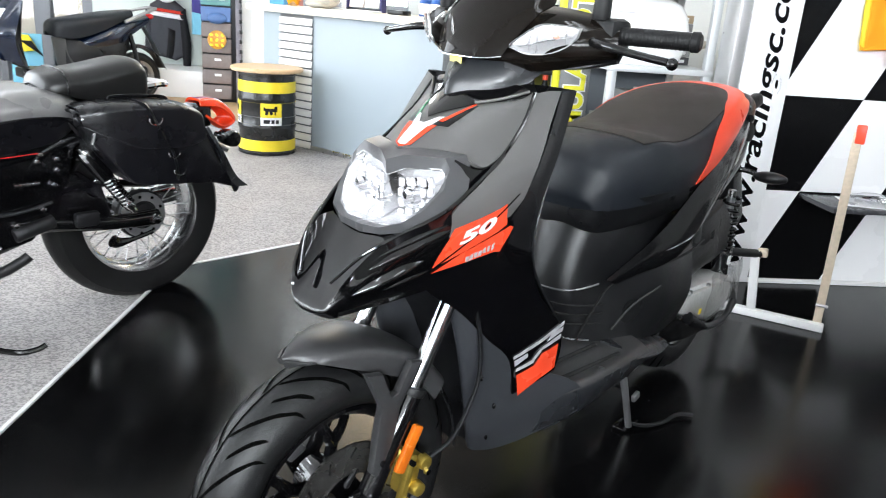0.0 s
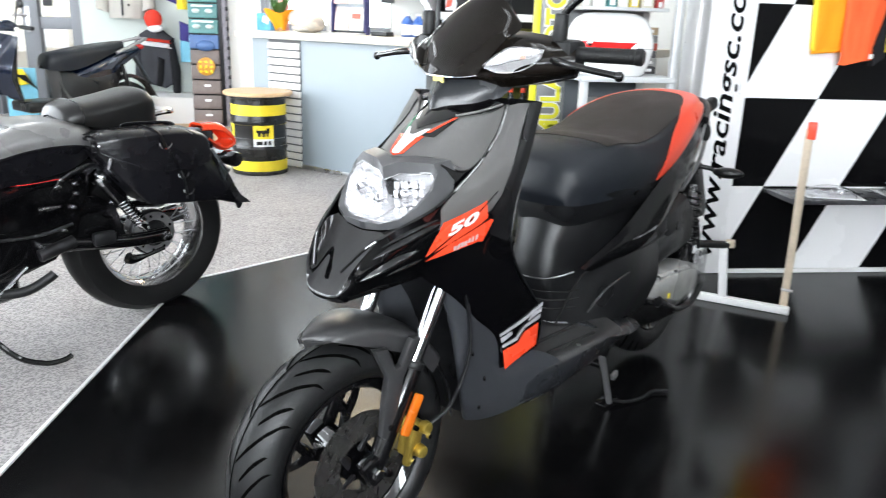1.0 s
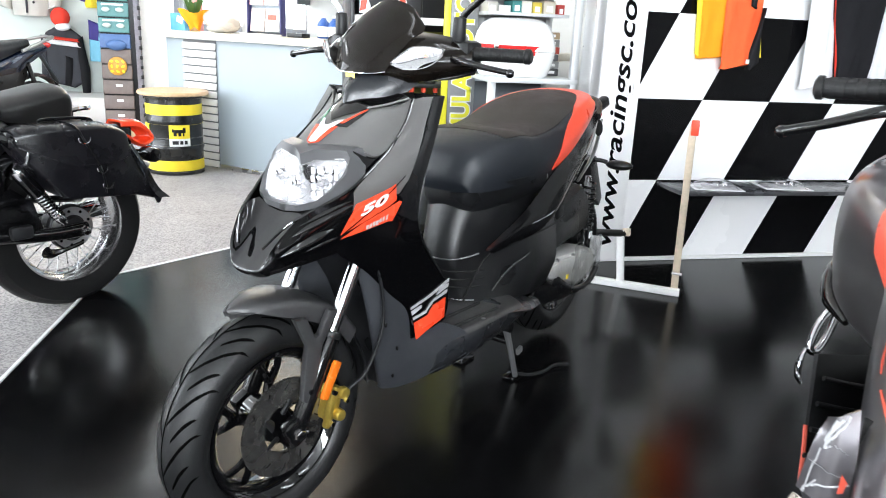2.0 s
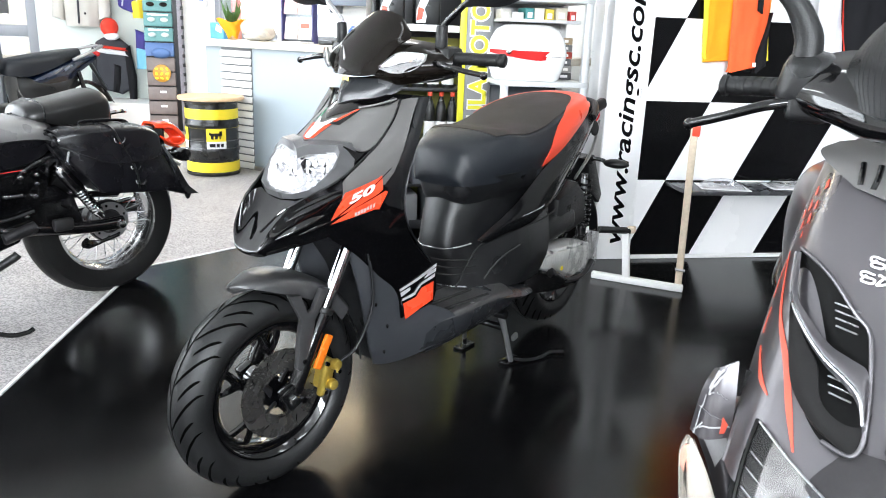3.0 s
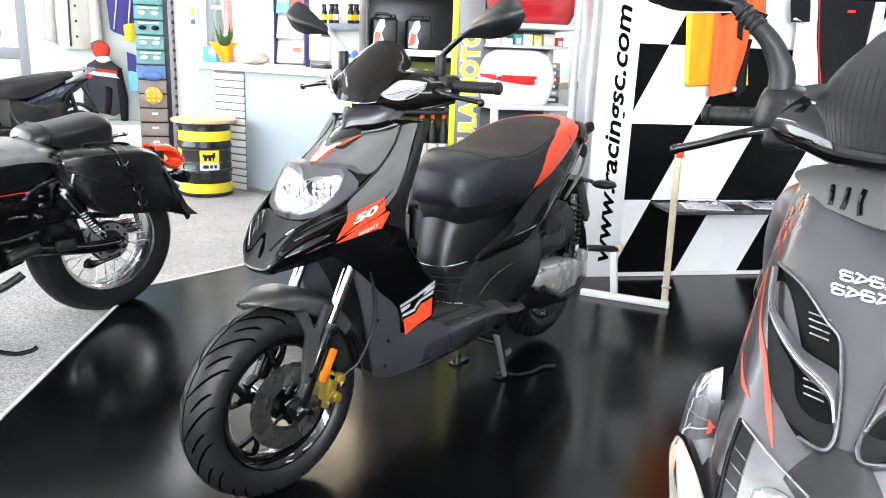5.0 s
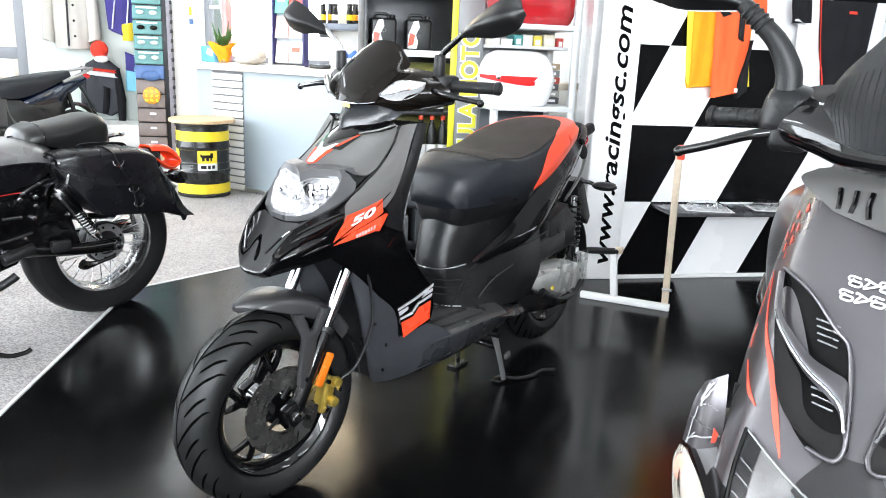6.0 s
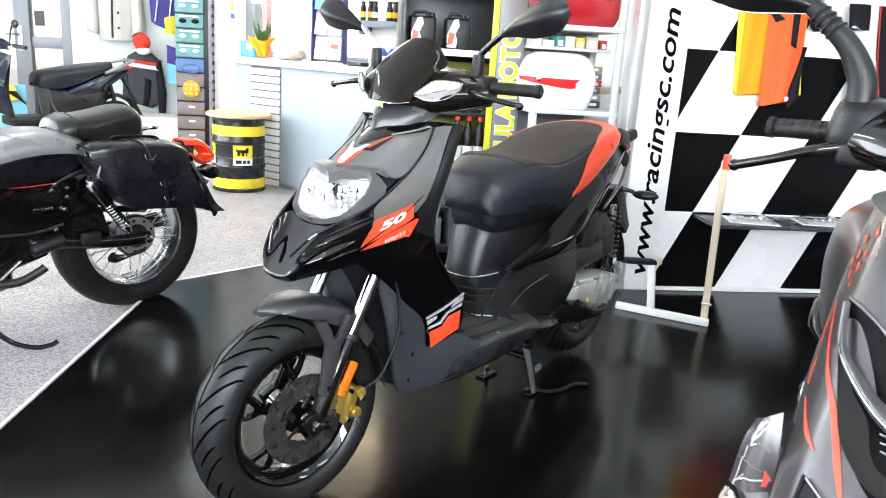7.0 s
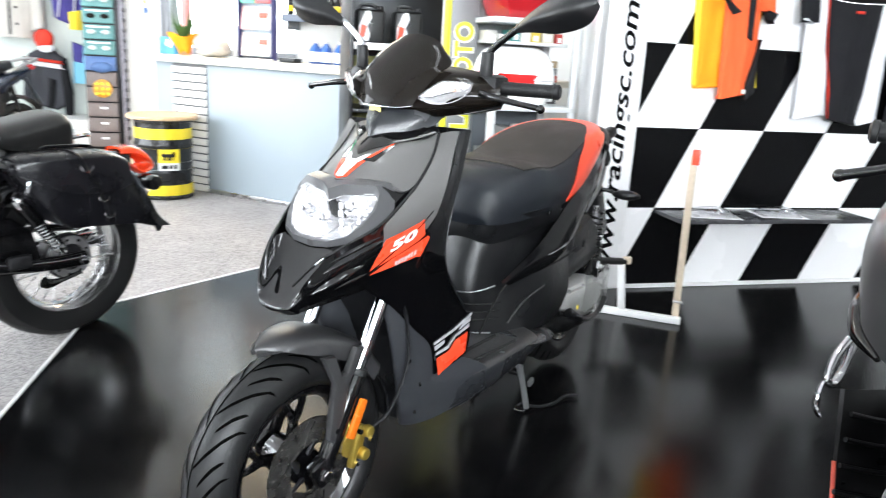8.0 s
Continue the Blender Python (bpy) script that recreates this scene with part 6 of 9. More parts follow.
# engine and pipes, front wheel
part("engine_case", box(B(), (0.5, 0.24, 0.26), (0.72, 0, 0.31), 0.05, (0, 0, 0), 3), BLACK_METAL, CB)
for a, x in ((-22, 0.62), (22, 0.86)):
    part("cylinder", cyl(B(), (x, 0, 0.4), (x + 0.25 * math.sin(radians(a)), 0, 0.62), 0.075, 0.07, 24, 0.01), DARK_METAL, CB)
part("clutch_cover", cyl(B(), (0.72, 0.12, 0.32), (0.72, 0.15, 0.32), 0.1, 0.085, 32, 0.01), CHROME, CB)
part("exhaust_pipe", tube(B(), [(0.9, -0.1, 0.5), (0.95, -0.17, 0.3), (0.6, -0.19, 0.23), (0.1, -0.2, 0.27), (-0.3, -0.2, 0.3)], [0.022, 0.024, 0.03, 0.045, 0.045], 14, 30), CHROME, CB)
part("foot_peg", tube(B(), [(0.58, 0.12, 0.23), (0.5, 0.2, 0.245), (0.44, 0.24, 0.285), (0.42, 0.245, 0.3)], 0.016, 10, 12), RUBBER, CB, "rubber foot pedal")
part("shift_linkage", tube(B(), [(0.46, 0.13, 0.3), (0.56, 0.16, 0.24), (0.62, 0.2, 0.235)], 0.008, 8, 8), CHROME, CB)
part("side_stand", tube(B(), [(0.66, 0.12, 0.2), (0.58, 0.25, 0.07), (0.5, 0.275, 0.02), (0.44, 0.278, 0.012), (0.41, 0.274, 0.018)], 0.009, 8, 18), BLACK_METAL, CB, "black side stand")
part("brake_rod", tube(B(), [(0.12, 0.13, 0.26), (0.1, 0.13, 0.25), (0.05, 0.135, 0.255), (-0.02, 0.135, 0.27)], [0.022, 0.018, 0.008, 0.008], 8, 10), BLACK_METAL, CB)
part("exhaust_hanger", box(B(), (0.08, 0.03, 0.05), (0.2, 0.135, 0.35), 0.012), DARK_METAL, CB)
for s in (1, -1):
    part("swing_arm_gusset", plate(B(), [(0.1, 0.33), (0.13, 0.44), (0.2, 0.5), (0.32, 0.5), (0.36, 0.32)], 0.088 * s, 0.104 * s, "xz", 0.006), BLACK_METAL, CB, "black swing arm gusset plate")
part("chain_guard", tube(B(), [(-0.05, 0.1, 0.43), (0.15, 0.1, 0.45), (0.4, 0.1, 0.42)], 0.02, 8, 10, flat=0.4), BLACK_METAL, CB)
fwh = thing("front_wheel", pose(1.55, 0, 0.315), "wire-spoked front wheel", "")
fwh.parent = CB
part("tyre", lathe(B(), [(0.225, -0.04), (0.27, -0.05), (0.31, -0.03), (0.318, 0), (0.31, 0.03), (0.27, 0.05), (0.225, 0.04)], 48, axis="y", closed=True), RUBBER, fwh)
part("rim", lathe(B(), [(0.228, -0.04), (0.21, -0.03), (0.21, 0.03), (0.228, 0.04)], 48, axis="y", closed=True), CHROME, fwh)
part("hub", cyl(B(), (0, -0.05, 0), (0, 0.05, 0), 0.05, seg=20), CHROME, fwh)
for s in (1, -1):
    part("fork_leg", cyl(B(), (1.55, 0.08 * s, 0.315), (1.3, 0.08 * s, 0.95), 0.022, seg=14), CHROME, CB)
part("handlebar", tube(B(), [(1.05, -0.4, 1.02), (1.12, -0.3, 1.05), (1.26, -0.1, 1.0), (1.26, 0.1, 1.0), (1.12, 0.3, 1.05), (1.05, 0.4, 1.02)], 0.012, 10, 30), CHROME, CB)
part("headlight", ball(B(), (1.42, 0, 0.86), 0.09, (0.9, 1, 1)), CHROME, CB)

# ---- the grey scooter beside the camera ----
S2 = thing("scooter", pose(0.637, 0.057, 0, 0, 0, 222), "dark metallic grey scooter with red line graphics", "scooter")
FROSTED = mat("frosted_lamp_bowl", (0.42, 0.38, 0.32), 0.4, 0.1, 0.15, 40.0, 0.3, 120.0)
METAL_GREY = mat("metallic_grey_paint", (0.185, 0.178, 0.188), 0.29, 0.85, 0.08, 5.0, 0.02, 2500.0, coat=0.35, rvar=0.03)
LAMP_MID = mat("bright_lamp_bowl", (0.36, 0.355, 0.345), 0.22, 0.75, 0.35, 30.0, 0.3, 90.0)
PALE_LINE = mat("pale_grey_print", (0.42, 0.42, 0.43), 0.4, 0.1, 0.05)
LINE_RED = mat("coral_line_decal", (0.7, 0.1, 0.06), 0.35, 0, 0.05)
wheel(S2, (0.0, 0, 0.24), 0.24, 0.12, 0.165, 5, 0, DARK_METAL)
wheel(S2, (-1.3, 0, 0.24), 0.24, 0.12, 0.165, 5, 0, DARK_METAL)
def fx(y, z):
    """Depth of the front fairing's skin at a height and distance from the middle."""
    return -0.285 - 0.85 * (z - 0.8) - 2.0 * y * y - 30 * max(0.0, abs(y) - 0.12) ** 2.2


def fp(y, z, off=0.0):
    return (fx(y, z) + off, y, z + off * 0.7)


FRONT = surf([both([fp(y, z - 0.25 * y * y) for y in (0, 0.05, 0.1, 0.14, 0.165, w)] + [(fx(0.18, z) - 0.1, w + 0.012, z - 0.01)]) for z, w in ((0.955, 0.172), (0.9, 0.182), (0.82, 0.188), (0.74, 0.188), (0.66, 0.182), (0.58, 0.172))], 40, 81)
fr2 = part("front_fairing", sheet(B(), FRONT, 0.005, (1, 0, 0.6)), METAL_GREY, S2, "metallic grey front fairing")
FR_F = surf([r for r in FRONT[::3, ::3]], 120, 160)
OUT2 = (1, 0, 0.6)
BOWL_SHADE = mat("shaded_metallic_grey", (0.014, 0.0135, 0.0135), 0.38, 0.3, 0.08, 5.0, spec=0.3)
SCOOP_DARK = mat("shade_and_mask_black", (0.003, 0.003, 0.003), 0.6, 0, 0.1, 6.0, spec=0.12)
for s in (1, -1):
    part("side_fairing", sheet(B(), surf([[(fx(0.18, z) - 0.1, (w + 0.012) * s, z - 0.01), (fx(0.18, z) - 0.17, (w + 0.01) * s, z - 0.02), (fx(0.18, z) - 0.22, (w - 0.005) * s, z - 0.03)] for z, w in ((0.955, 0.172), (0.9, 0.182), (0.82, 0.188), (0.74, 0.188), (0.66, 0.182), (0.58, 0.172))], 24, 8), 0.005, (0, s, 0)), METAL_GREY, S2, "grey side fairing")
    part("leg_guard", sheet(B(), surf([[(fx(0.18, z) - 0.222, (w - 0.005) * s, z - 0.03), (fx(0.18, z) - 0.26, (w + 0.006) * s, z - 0.04), (fx(0.18, z) - 0.3, w * s, z - 0.05)] for z, w in ((0.94, 0.172), (0.86, 0.185), (0.76, 0.19), (0.66, 0.185), (0.56, 0.172), (0.45, 0.16))], 20, 6), 0.008, (0, s, 0)), LINE_RED, S2, "coral red edge panel")
    part("under_guard", sheet(B(), surf([[(fx(0.18, z) - 0.1, w * s, z), (fx(0.18, 0.58) - 0.3, w * s, z - 0.02)] for z, w in ((0.575, 0.18), (0.48, 0.17), (0.36, 0.15))], 12, 6), 0.006, (0, s, 0)), GREY_MATTE, S2, "matte black lower guard")
    # air scoop: hollow's shade coloured on to a black sheet, slats, curved blade and bright trim
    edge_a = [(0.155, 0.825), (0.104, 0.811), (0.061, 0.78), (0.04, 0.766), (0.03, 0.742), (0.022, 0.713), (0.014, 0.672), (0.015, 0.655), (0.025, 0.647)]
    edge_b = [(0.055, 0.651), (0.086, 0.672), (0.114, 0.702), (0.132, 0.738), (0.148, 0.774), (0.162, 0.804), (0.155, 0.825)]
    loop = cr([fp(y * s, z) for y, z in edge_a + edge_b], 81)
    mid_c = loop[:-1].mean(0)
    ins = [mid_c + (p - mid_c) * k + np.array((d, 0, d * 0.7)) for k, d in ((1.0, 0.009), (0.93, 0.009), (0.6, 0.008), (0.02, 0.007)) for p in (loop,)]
    part("air_scoop", sheet(B(), np.array(ins), 0.002, OUT2), SCOOP_DARK, S2, "air scoop hollow, its shade coloured black on a shallow sheet")
    part("scoop_trim", tube(B(), [tuple(np.array(fp(y * s, z, 0.012))) for y, z in edge_a + edge_b[:1]], 0.003, 8, 40), METAL_GREY, S2, "grey trim round the scoop")
    low = ((0.161, 0.813), (0.146, 0.771), (0.119, 0.747), (0.081, 0.722), (0.046, 0.706), (0.028, 0.692), (0.017, 0.67))
    high = ((0.152, 0.821), (0.136, 0.778), (0.11, 0.759), (0.078, 0.741), (0.05, 0.734), (0.029, 0.727), (0.021, 0.7))
    blade = surf([[fp((a[0] + (b[0] - a[0]) * k) * s, a[1] + (b[1] - a[1]) * k, o) for k, o in ((0.0, 0.012), (0.35, 0.02), (1.0, 0.013))] for a, b in zip(low, high)], 30, 11)
    part("scoop_blade", sheet(B(), blade, 0.003, OUT2), METAL_GREY, S2, "grey blade across the scoop")
    # bright steel line laid along the blade as its highlight
    part("blade_glint", tube(B(), [tuple(p + np.array((0.001, 0, 0.001))) for p in blade[:, 3]], 0.002, 6), STEEL, S2)
    for k in range(4):
        for y0, z0 in ((0.055, 0.782), (0.04, 0.717)):
            part("scoop_slat", cyl(B(), fp((y0 - 0.001 * k) * s, z0 - 0.0075 * k, 0.012), fp((y0 + 0.032 - 0.003 * k) * s, z0 + 0.002 - 0.0075 * k, 0.012), 0.0013, seg=6), STEEL, S2)
    for q, r in ((((0.18, 0.81), (0.168, 0.775), (0.1574, 0.7537), (0.126, 0.712), (0.1023, 0.6677), (0.0826, 0.6317)), (0.002, 0.0035, 0.004, 0.0045, 0.0045, 0.001)), (((0.18, 0.8), (0.182, 0.775), (0.181, 0.75)), (0.001, 0.004, 0.002)), (((0.178, 0.74), (0.178, 0.722), (0.176, 0.71)), (0.002, 0.004, 0.002)), (((0.172, 0.698), (0.153, 0.679), (0.134, 0.669)), (0.002, 0.005, 0.001))):
        part("red_line", ribbon([FR_F], [fp(y * s, z) for y, z in q], r, 0.0016, OUT2), LINE_RED, fr2, "coral red line")
    # lower hollow: its shade is put into a dark sheet barely off the skin
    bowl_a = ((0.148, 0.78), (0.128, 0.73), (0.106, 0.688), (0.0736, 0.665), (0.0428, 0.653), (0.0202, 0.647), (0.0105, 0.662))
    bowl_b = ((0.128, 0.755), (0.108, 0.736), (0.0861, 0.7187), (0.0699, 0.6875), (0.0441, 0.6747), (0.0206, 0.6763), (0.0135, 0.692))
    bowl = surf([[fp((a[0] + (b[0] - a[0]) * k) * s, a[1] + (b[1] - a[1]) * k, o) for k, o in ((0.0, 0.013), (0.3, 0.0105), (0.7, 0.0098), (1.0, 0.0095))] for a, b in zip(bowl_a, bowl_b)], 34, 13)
    part("scoop_bowl", sheet(B(), bowl, 0.003, OUT2), BOWL_SHADE, S2, "sheet coloured dark for the shade below the scoop blade")
    for k, (y, z) in enumerate(((0.165, 0.905), (0.158, 0.89), (0.168, 0.885), (0.162, 0.872), (0.175, 0.87), (0.172, 0.855), (0.166, 0.848), (0.15, 0.92))):
        a = np.array(fp(y * s, z))
        part("red_fleck", patch(B(), FR_F, [a, a + (0.006, -0.006 * s, -0.01), a + (0.008, 0.001 * s, -0.014), a + (0.002, 0.004 * s, -0.002)], 0.002, OUT2, 3, 3), LINE_RED, fr2)
    # wedge headlight under the fairing, side lamp and its cover
    HL2 = surf([[fp(y * s, z, 0.006) for y, z in ((0.134, 0.642), (0.08, 0.622), (0.024, 0.6))], [fp(y * s, z, 0.014) for y, z in ((0.133, 0.6), (0.08, 0.585), (0.02, 0.57))], [fp(y * s, z, 0.012) for y, z in ((0.128, 0.55), (0.08, 0.54), (0.015, 0.53))]], 12, 18)
    part("headlight_lens", sheet(B(), HL2, 0.003, OUT2), LENS, S2, "clear wedge headlight").visible_shadow = False
    part("headlight_bowl", sheet(B(), HL2 - np.array((0.005, 0, 0.003)), 0.002, OUT2), LAMP_MID, S2)
    part("lens_mask", sheet(B(), HL2[:, :5] - np.array((0.003, 0, 0.002)), 0.002, OUT2), SCOOP_DARK, S2, "dark strip inside the lens")
    part("headlight_rim", tube(B(), [tuple(p) for p in HL2[0]], 0.0018, 6), STEEL, S2)
    part("headlight_rim", tube(B(), [tuple(p) for p in HL2[:, 0]], 0.003, 6), BLACK_GLOSS, S2)
    for k in range(1, 5):
        part("lens_rib", tube(B(), [tuple(p + np.array((0.001, 0, 0.001))) for p in HL2[2 + 2 * k][1:5]], 0.0008, 6), STEEL, S2)
    part("projector", ball(B(), fp(0.06 * s, 0.575, 0.002), 0.03, (0.35, 1, 1)), LAMP_MID, S2)
    SL = surf([[(-0.245, 0.24 * s, 0.558), (-0.232, 0.234 * s, 0.563), (-0.23, 0.226 * s, 0.561)], [(-0.245, 0.247 * s, 0.525), (-0.218, 0.225 * s, 0.522), (-0.225, 0.2 * s, 0.522)], [(-0.24, 0.236 * s, 0.449), (-0.212, 0.206 * s, 0.455), (-0.22, 0.174 * s, 0.47)]], 14, 12)
    part("side_lamp", sheet(B(), SL, 0.004, OUT2), LENS, S2, "clear side lamp with amber bulb").visible_shadow = False
    part("side_lamp_bowl", sheet(B(), SL - np.array((0.007, 0, 0.004)), 0.002, OUT2), FROSTED, S2)
    part("side_lamp_bulb", ball(B(), tuple(SL[5, 5] - np.array((0.008, 0, 0.004))), 0.015, (0.3, 0.75, 1.5)), AMBER_BULB, S2)
    WEB = surf([[(-0.26, 0.219 * s, 0.664), (-0.245, 0.204 * s, 0.676), (-0.255, 0.186 * s, 0.686)], [(-0.25, 0.229 * s, 0.63), (-0.235, 0.205 * s, 0.632), (-0.245, 0.18 * s, 0.635)], [(-0.25, 0.238 * s, 0.564), (-0.228, 0.21 * s, 0.568), (-0.24, 0.178 * s, 0.578)]], 30, 24)
    web = part("lamp_cover", sheet(B(), WEB, 0.004, OUT2), METAL_GREY, S2, "grey lamp cover with pale line graphics")
    part("lamp_bracket", box(B(), (0.08, 0.05, 0.12), (-0.31, 0.185 * s, 0.54), 0.015), GREY_MATTE, S2)
    for q, r in (
            (((0.2, 0.674), (0.216, 0.649), (0.218, 0.641)), 0.0022), (((0.227, 0.655), (0.217, 0.643), (0.214, 0.619), (0.212, 0.588)), 0.0034),
            (((0.192, 0.678), (0.206, 0.652), (0.214, 0.637)), 0.0028), (((0.211, 0.671), (0.214, 0.651), (0.214, 0.633), (0.206, 0.638)), 0.0024),
            (((0.204, 0.639), (0.188, 0.631)), 0.0012), (((0.22, 0.631), (0.225, 0.6), (0.23, 0.565)), 0.0015), (((0.233, 0.607), (0.215, 0.608), (0.194, 0.601)), 0.0012),
            (((0.212, 0.588), (0.228, 0.571), (0.236, 0.564)), 0.0014), (((0.233, 0.572), (0.208, 0.584), (0.181, 0.595)), 0.0012), (((0.225, 0.57), (0.21, 0.579)), 0.0026)):
        pts = []
        for y, z in cr([(y, 0.0, z) for y, z in q], 12)[:, ::2]:
            a, b = uv_of(WEB, (-0.24, y * s, z)).astype(int)
            pts.append(tuple(WEB[a, b] + np.array((0.0015, 0, 0.001))))
        part("pale_line", tube(B(), pts, r, 6, 0, flat=0.35), PALE_LINE, web)
    FLANK = surf([[(-0.275, 0.235 * s, 0.548), (-0.262, 0.21 * s, 0.562), (-0.268, 0.186 * s, 0.568)], [(-0.272, 0.207 * s, 0.496), (-0.26, 0.19 * s, 0.515), (-0.268, 0.175 * s, 0.53)], [(-0.272, 0.182 * s, 0.43), (-0.26, 0.168 * s, 0.44), (-0.27, 0.148 * s, 0.45)]], 14, 10)
    fl2 = part("lamp_flank", sheet(B(), FLANK, 0.005, OUT2), METAL_GREY, S2, "grey panel beside the lamp")
    part("white_wedge", patch(B(), FLANK, [(-0.26, 0.232 * s, 0.553), (-0.26, 0.188 * s, 0.567), (-0.26, 0.182 * s, 0.548), (-0.26, 0.203 * s, 0.515)], 0.002, OUT2, 8, 8), PALE_LINE, fl2)
    part("red_fleck", patch(B(), WEB, [(-0.24, 0.192 * s, 0.606), (-0.24, 0.186 * s, 0.598), (-0.24, 0.189 * s, 0.582), (-0.24, 0.195 * s, 0.582)], 0.002, OUT2, 4, 6), LINE_RED, web)
    part("cover_gap", tube(B(), [(-0.285, 0.172 * s, 0.665), (-0.274, 0.17 * s, 0.62), (-0.272, 0.166 * s, 0.56), (-0.278, 0.15 * s, 0.48)], 0.011, 8, 14), GROOVE, S2, "dark joint beside the lamp cover")
# lower nose in a darker copy of the paint, for the shadow there
part("lower_front", sheet(B(), surf([both([fp(0, 0.655, 0.006), fp(0.02, 0.655, 0.006), fp(0.03, 0.65, 0.004)]), both([fp(0, 0.6, 0.005), fp(0.03, 0.6, 0.005), fp(0.06, 0.6, 0.003)]), both([fp(0, 0.53, 0.004), fp(0.02, 0.53, 0.004), fp(0.03, 0.53, 0.004)])], 10, 13), 0.01, OUT2), mat("shaded_nose_paint", (0.05, 0.048, 0.05), 0.32, 0.7, 0.06, 5.0), S2, "lower nose, grey darkened for the shadow on it")
for z in (0.846, 0.828):
    for k in range(7):
        y = 0.062 - 0.0195 * k - 0.006 * (z < 0.84)
        f = (-1) ** k
        c = [fp(y + a * 0.0098, z - 0.006 + b * 0.0062, 0.003) for a, b in ((0.7 * f, 0.7), (-0.7, 0.9), (-0.8 * f, 0.1), (0.8, -0.1), (0.6 * f, -0.9), (-0.7, -0.7), (-0.2, 0.4))]
        part("badge_stroke", tube(B(), c, 0.0016, 6, 22), WHITE_DECAL, S2, "pale script badge stroke")
TOP2 = surf([both([(-0.44, 0, 0.995), (-0.445, 0.08, 0.99), (-0.46, 0.15, 0.975)]), both([(-0.405, 0, 0.96), (-0.412, 0.08, 0.957), (-0.44, 0.168, 0.958)]), both([fp(0, 0.9, 0.008), fp(0.05, 0.905, 0.008), fp(0.11, 0.916, 0.008), fp(0.165, 0.952, 0.006)][:3])], 12, 31)
part("upper_cover", sheet(B(), TOP2, 0.006, OUT2), GREY_SATIN, S2, "satin grey cover under the handlebar")
for y in (-0.107, -0.083, -0.059, 0.059, 0.083, 0.107):
    a, b, c = [TOP2[k, int(np.abs(TOP2[k, :, 1] - y).argmin())] for k in (6, 8, 10)]
    part("cover_slot", tube(B(), [tuple(a), tuple(b), tuple(c)], 0.0042, 8, 6), BLACK_METAL, S2)
# handlebar of the grey scooter
H2 = thing("handlebar", pose(0, 0, 0), "handlebar with gloss cowl and screen", "")
H2.parent = S2
C2 = surf([both(r) for r in (
    [(-0.43, 0, 1.105), (-0.43, 0.09, 1.1), (-0.435, 0.15, 1.102), (-0.44, 0.21, 1.088)],
    [(-0.37, 0, 1.085), (-0.372, 0.09, 1.08), (-0.39, 0.155, 1.078), (-0.425, 0.222, 1.062)],
    [(-0.33, 0, 1.035), (-0.335, 0.09, 1.034), (-0.36, 0.15, 1.04), (-0.415, 0.222, 1.038)],
    [(-0.33, 0, 0.99), (-0.337, 0.09, 0.996), (-0.365, 0.15, 1.01), (-0.42, 0.215, 1.02)],
    [(-0.39, 0, 0.975), (-0.392, 0.09, 0.982), (-0.41, 0.14, 0.998), (-0.44, 0.21, 1.012)])], 22, 41)
part("handlebar_cowl", sheet(B(), C2, 0.004, OUT2), BLACK_GLOSS, H2, "gloss black handlebar cowl")
SCR2 = surf([both(r) for r in (
    [(-0.42, 0, 1.192), (-0.423, 0.045, 1.19), (-0.43, 0.08, 1.178), (-0.434, 0.1, 1.158)],
    [(-0.38, 0, 1.15), (-0.386, 0.06, 1.146), (-0.4, 0.105, 1.134), (-0.412, 0.13, 1.118)],
    [(-0.33, 0, 1.085), (-0.338, 0.06, 1.083), (-0.356, 0.11, 1.078), (-0.378, 0.142, 1.074)],
    [(-0.296, 0, 1.02), (-0.304, 0.055, 1.02), (-0.322, 0.095, 1.024), (-0.346, 0.12, 1.034)])], 20, 33)
part("fly_screen", sheet(B(), SCR2, 0.004, OUT2), GREY_MATTE, H2, "ribbed black fly screen")
for k in range(2, 31, 1):
    part("screen_rib", tube(B(), [tuple(p) for p in SCR2[8:, k]], 0.0006, 6), GREY_MATTE, H2)
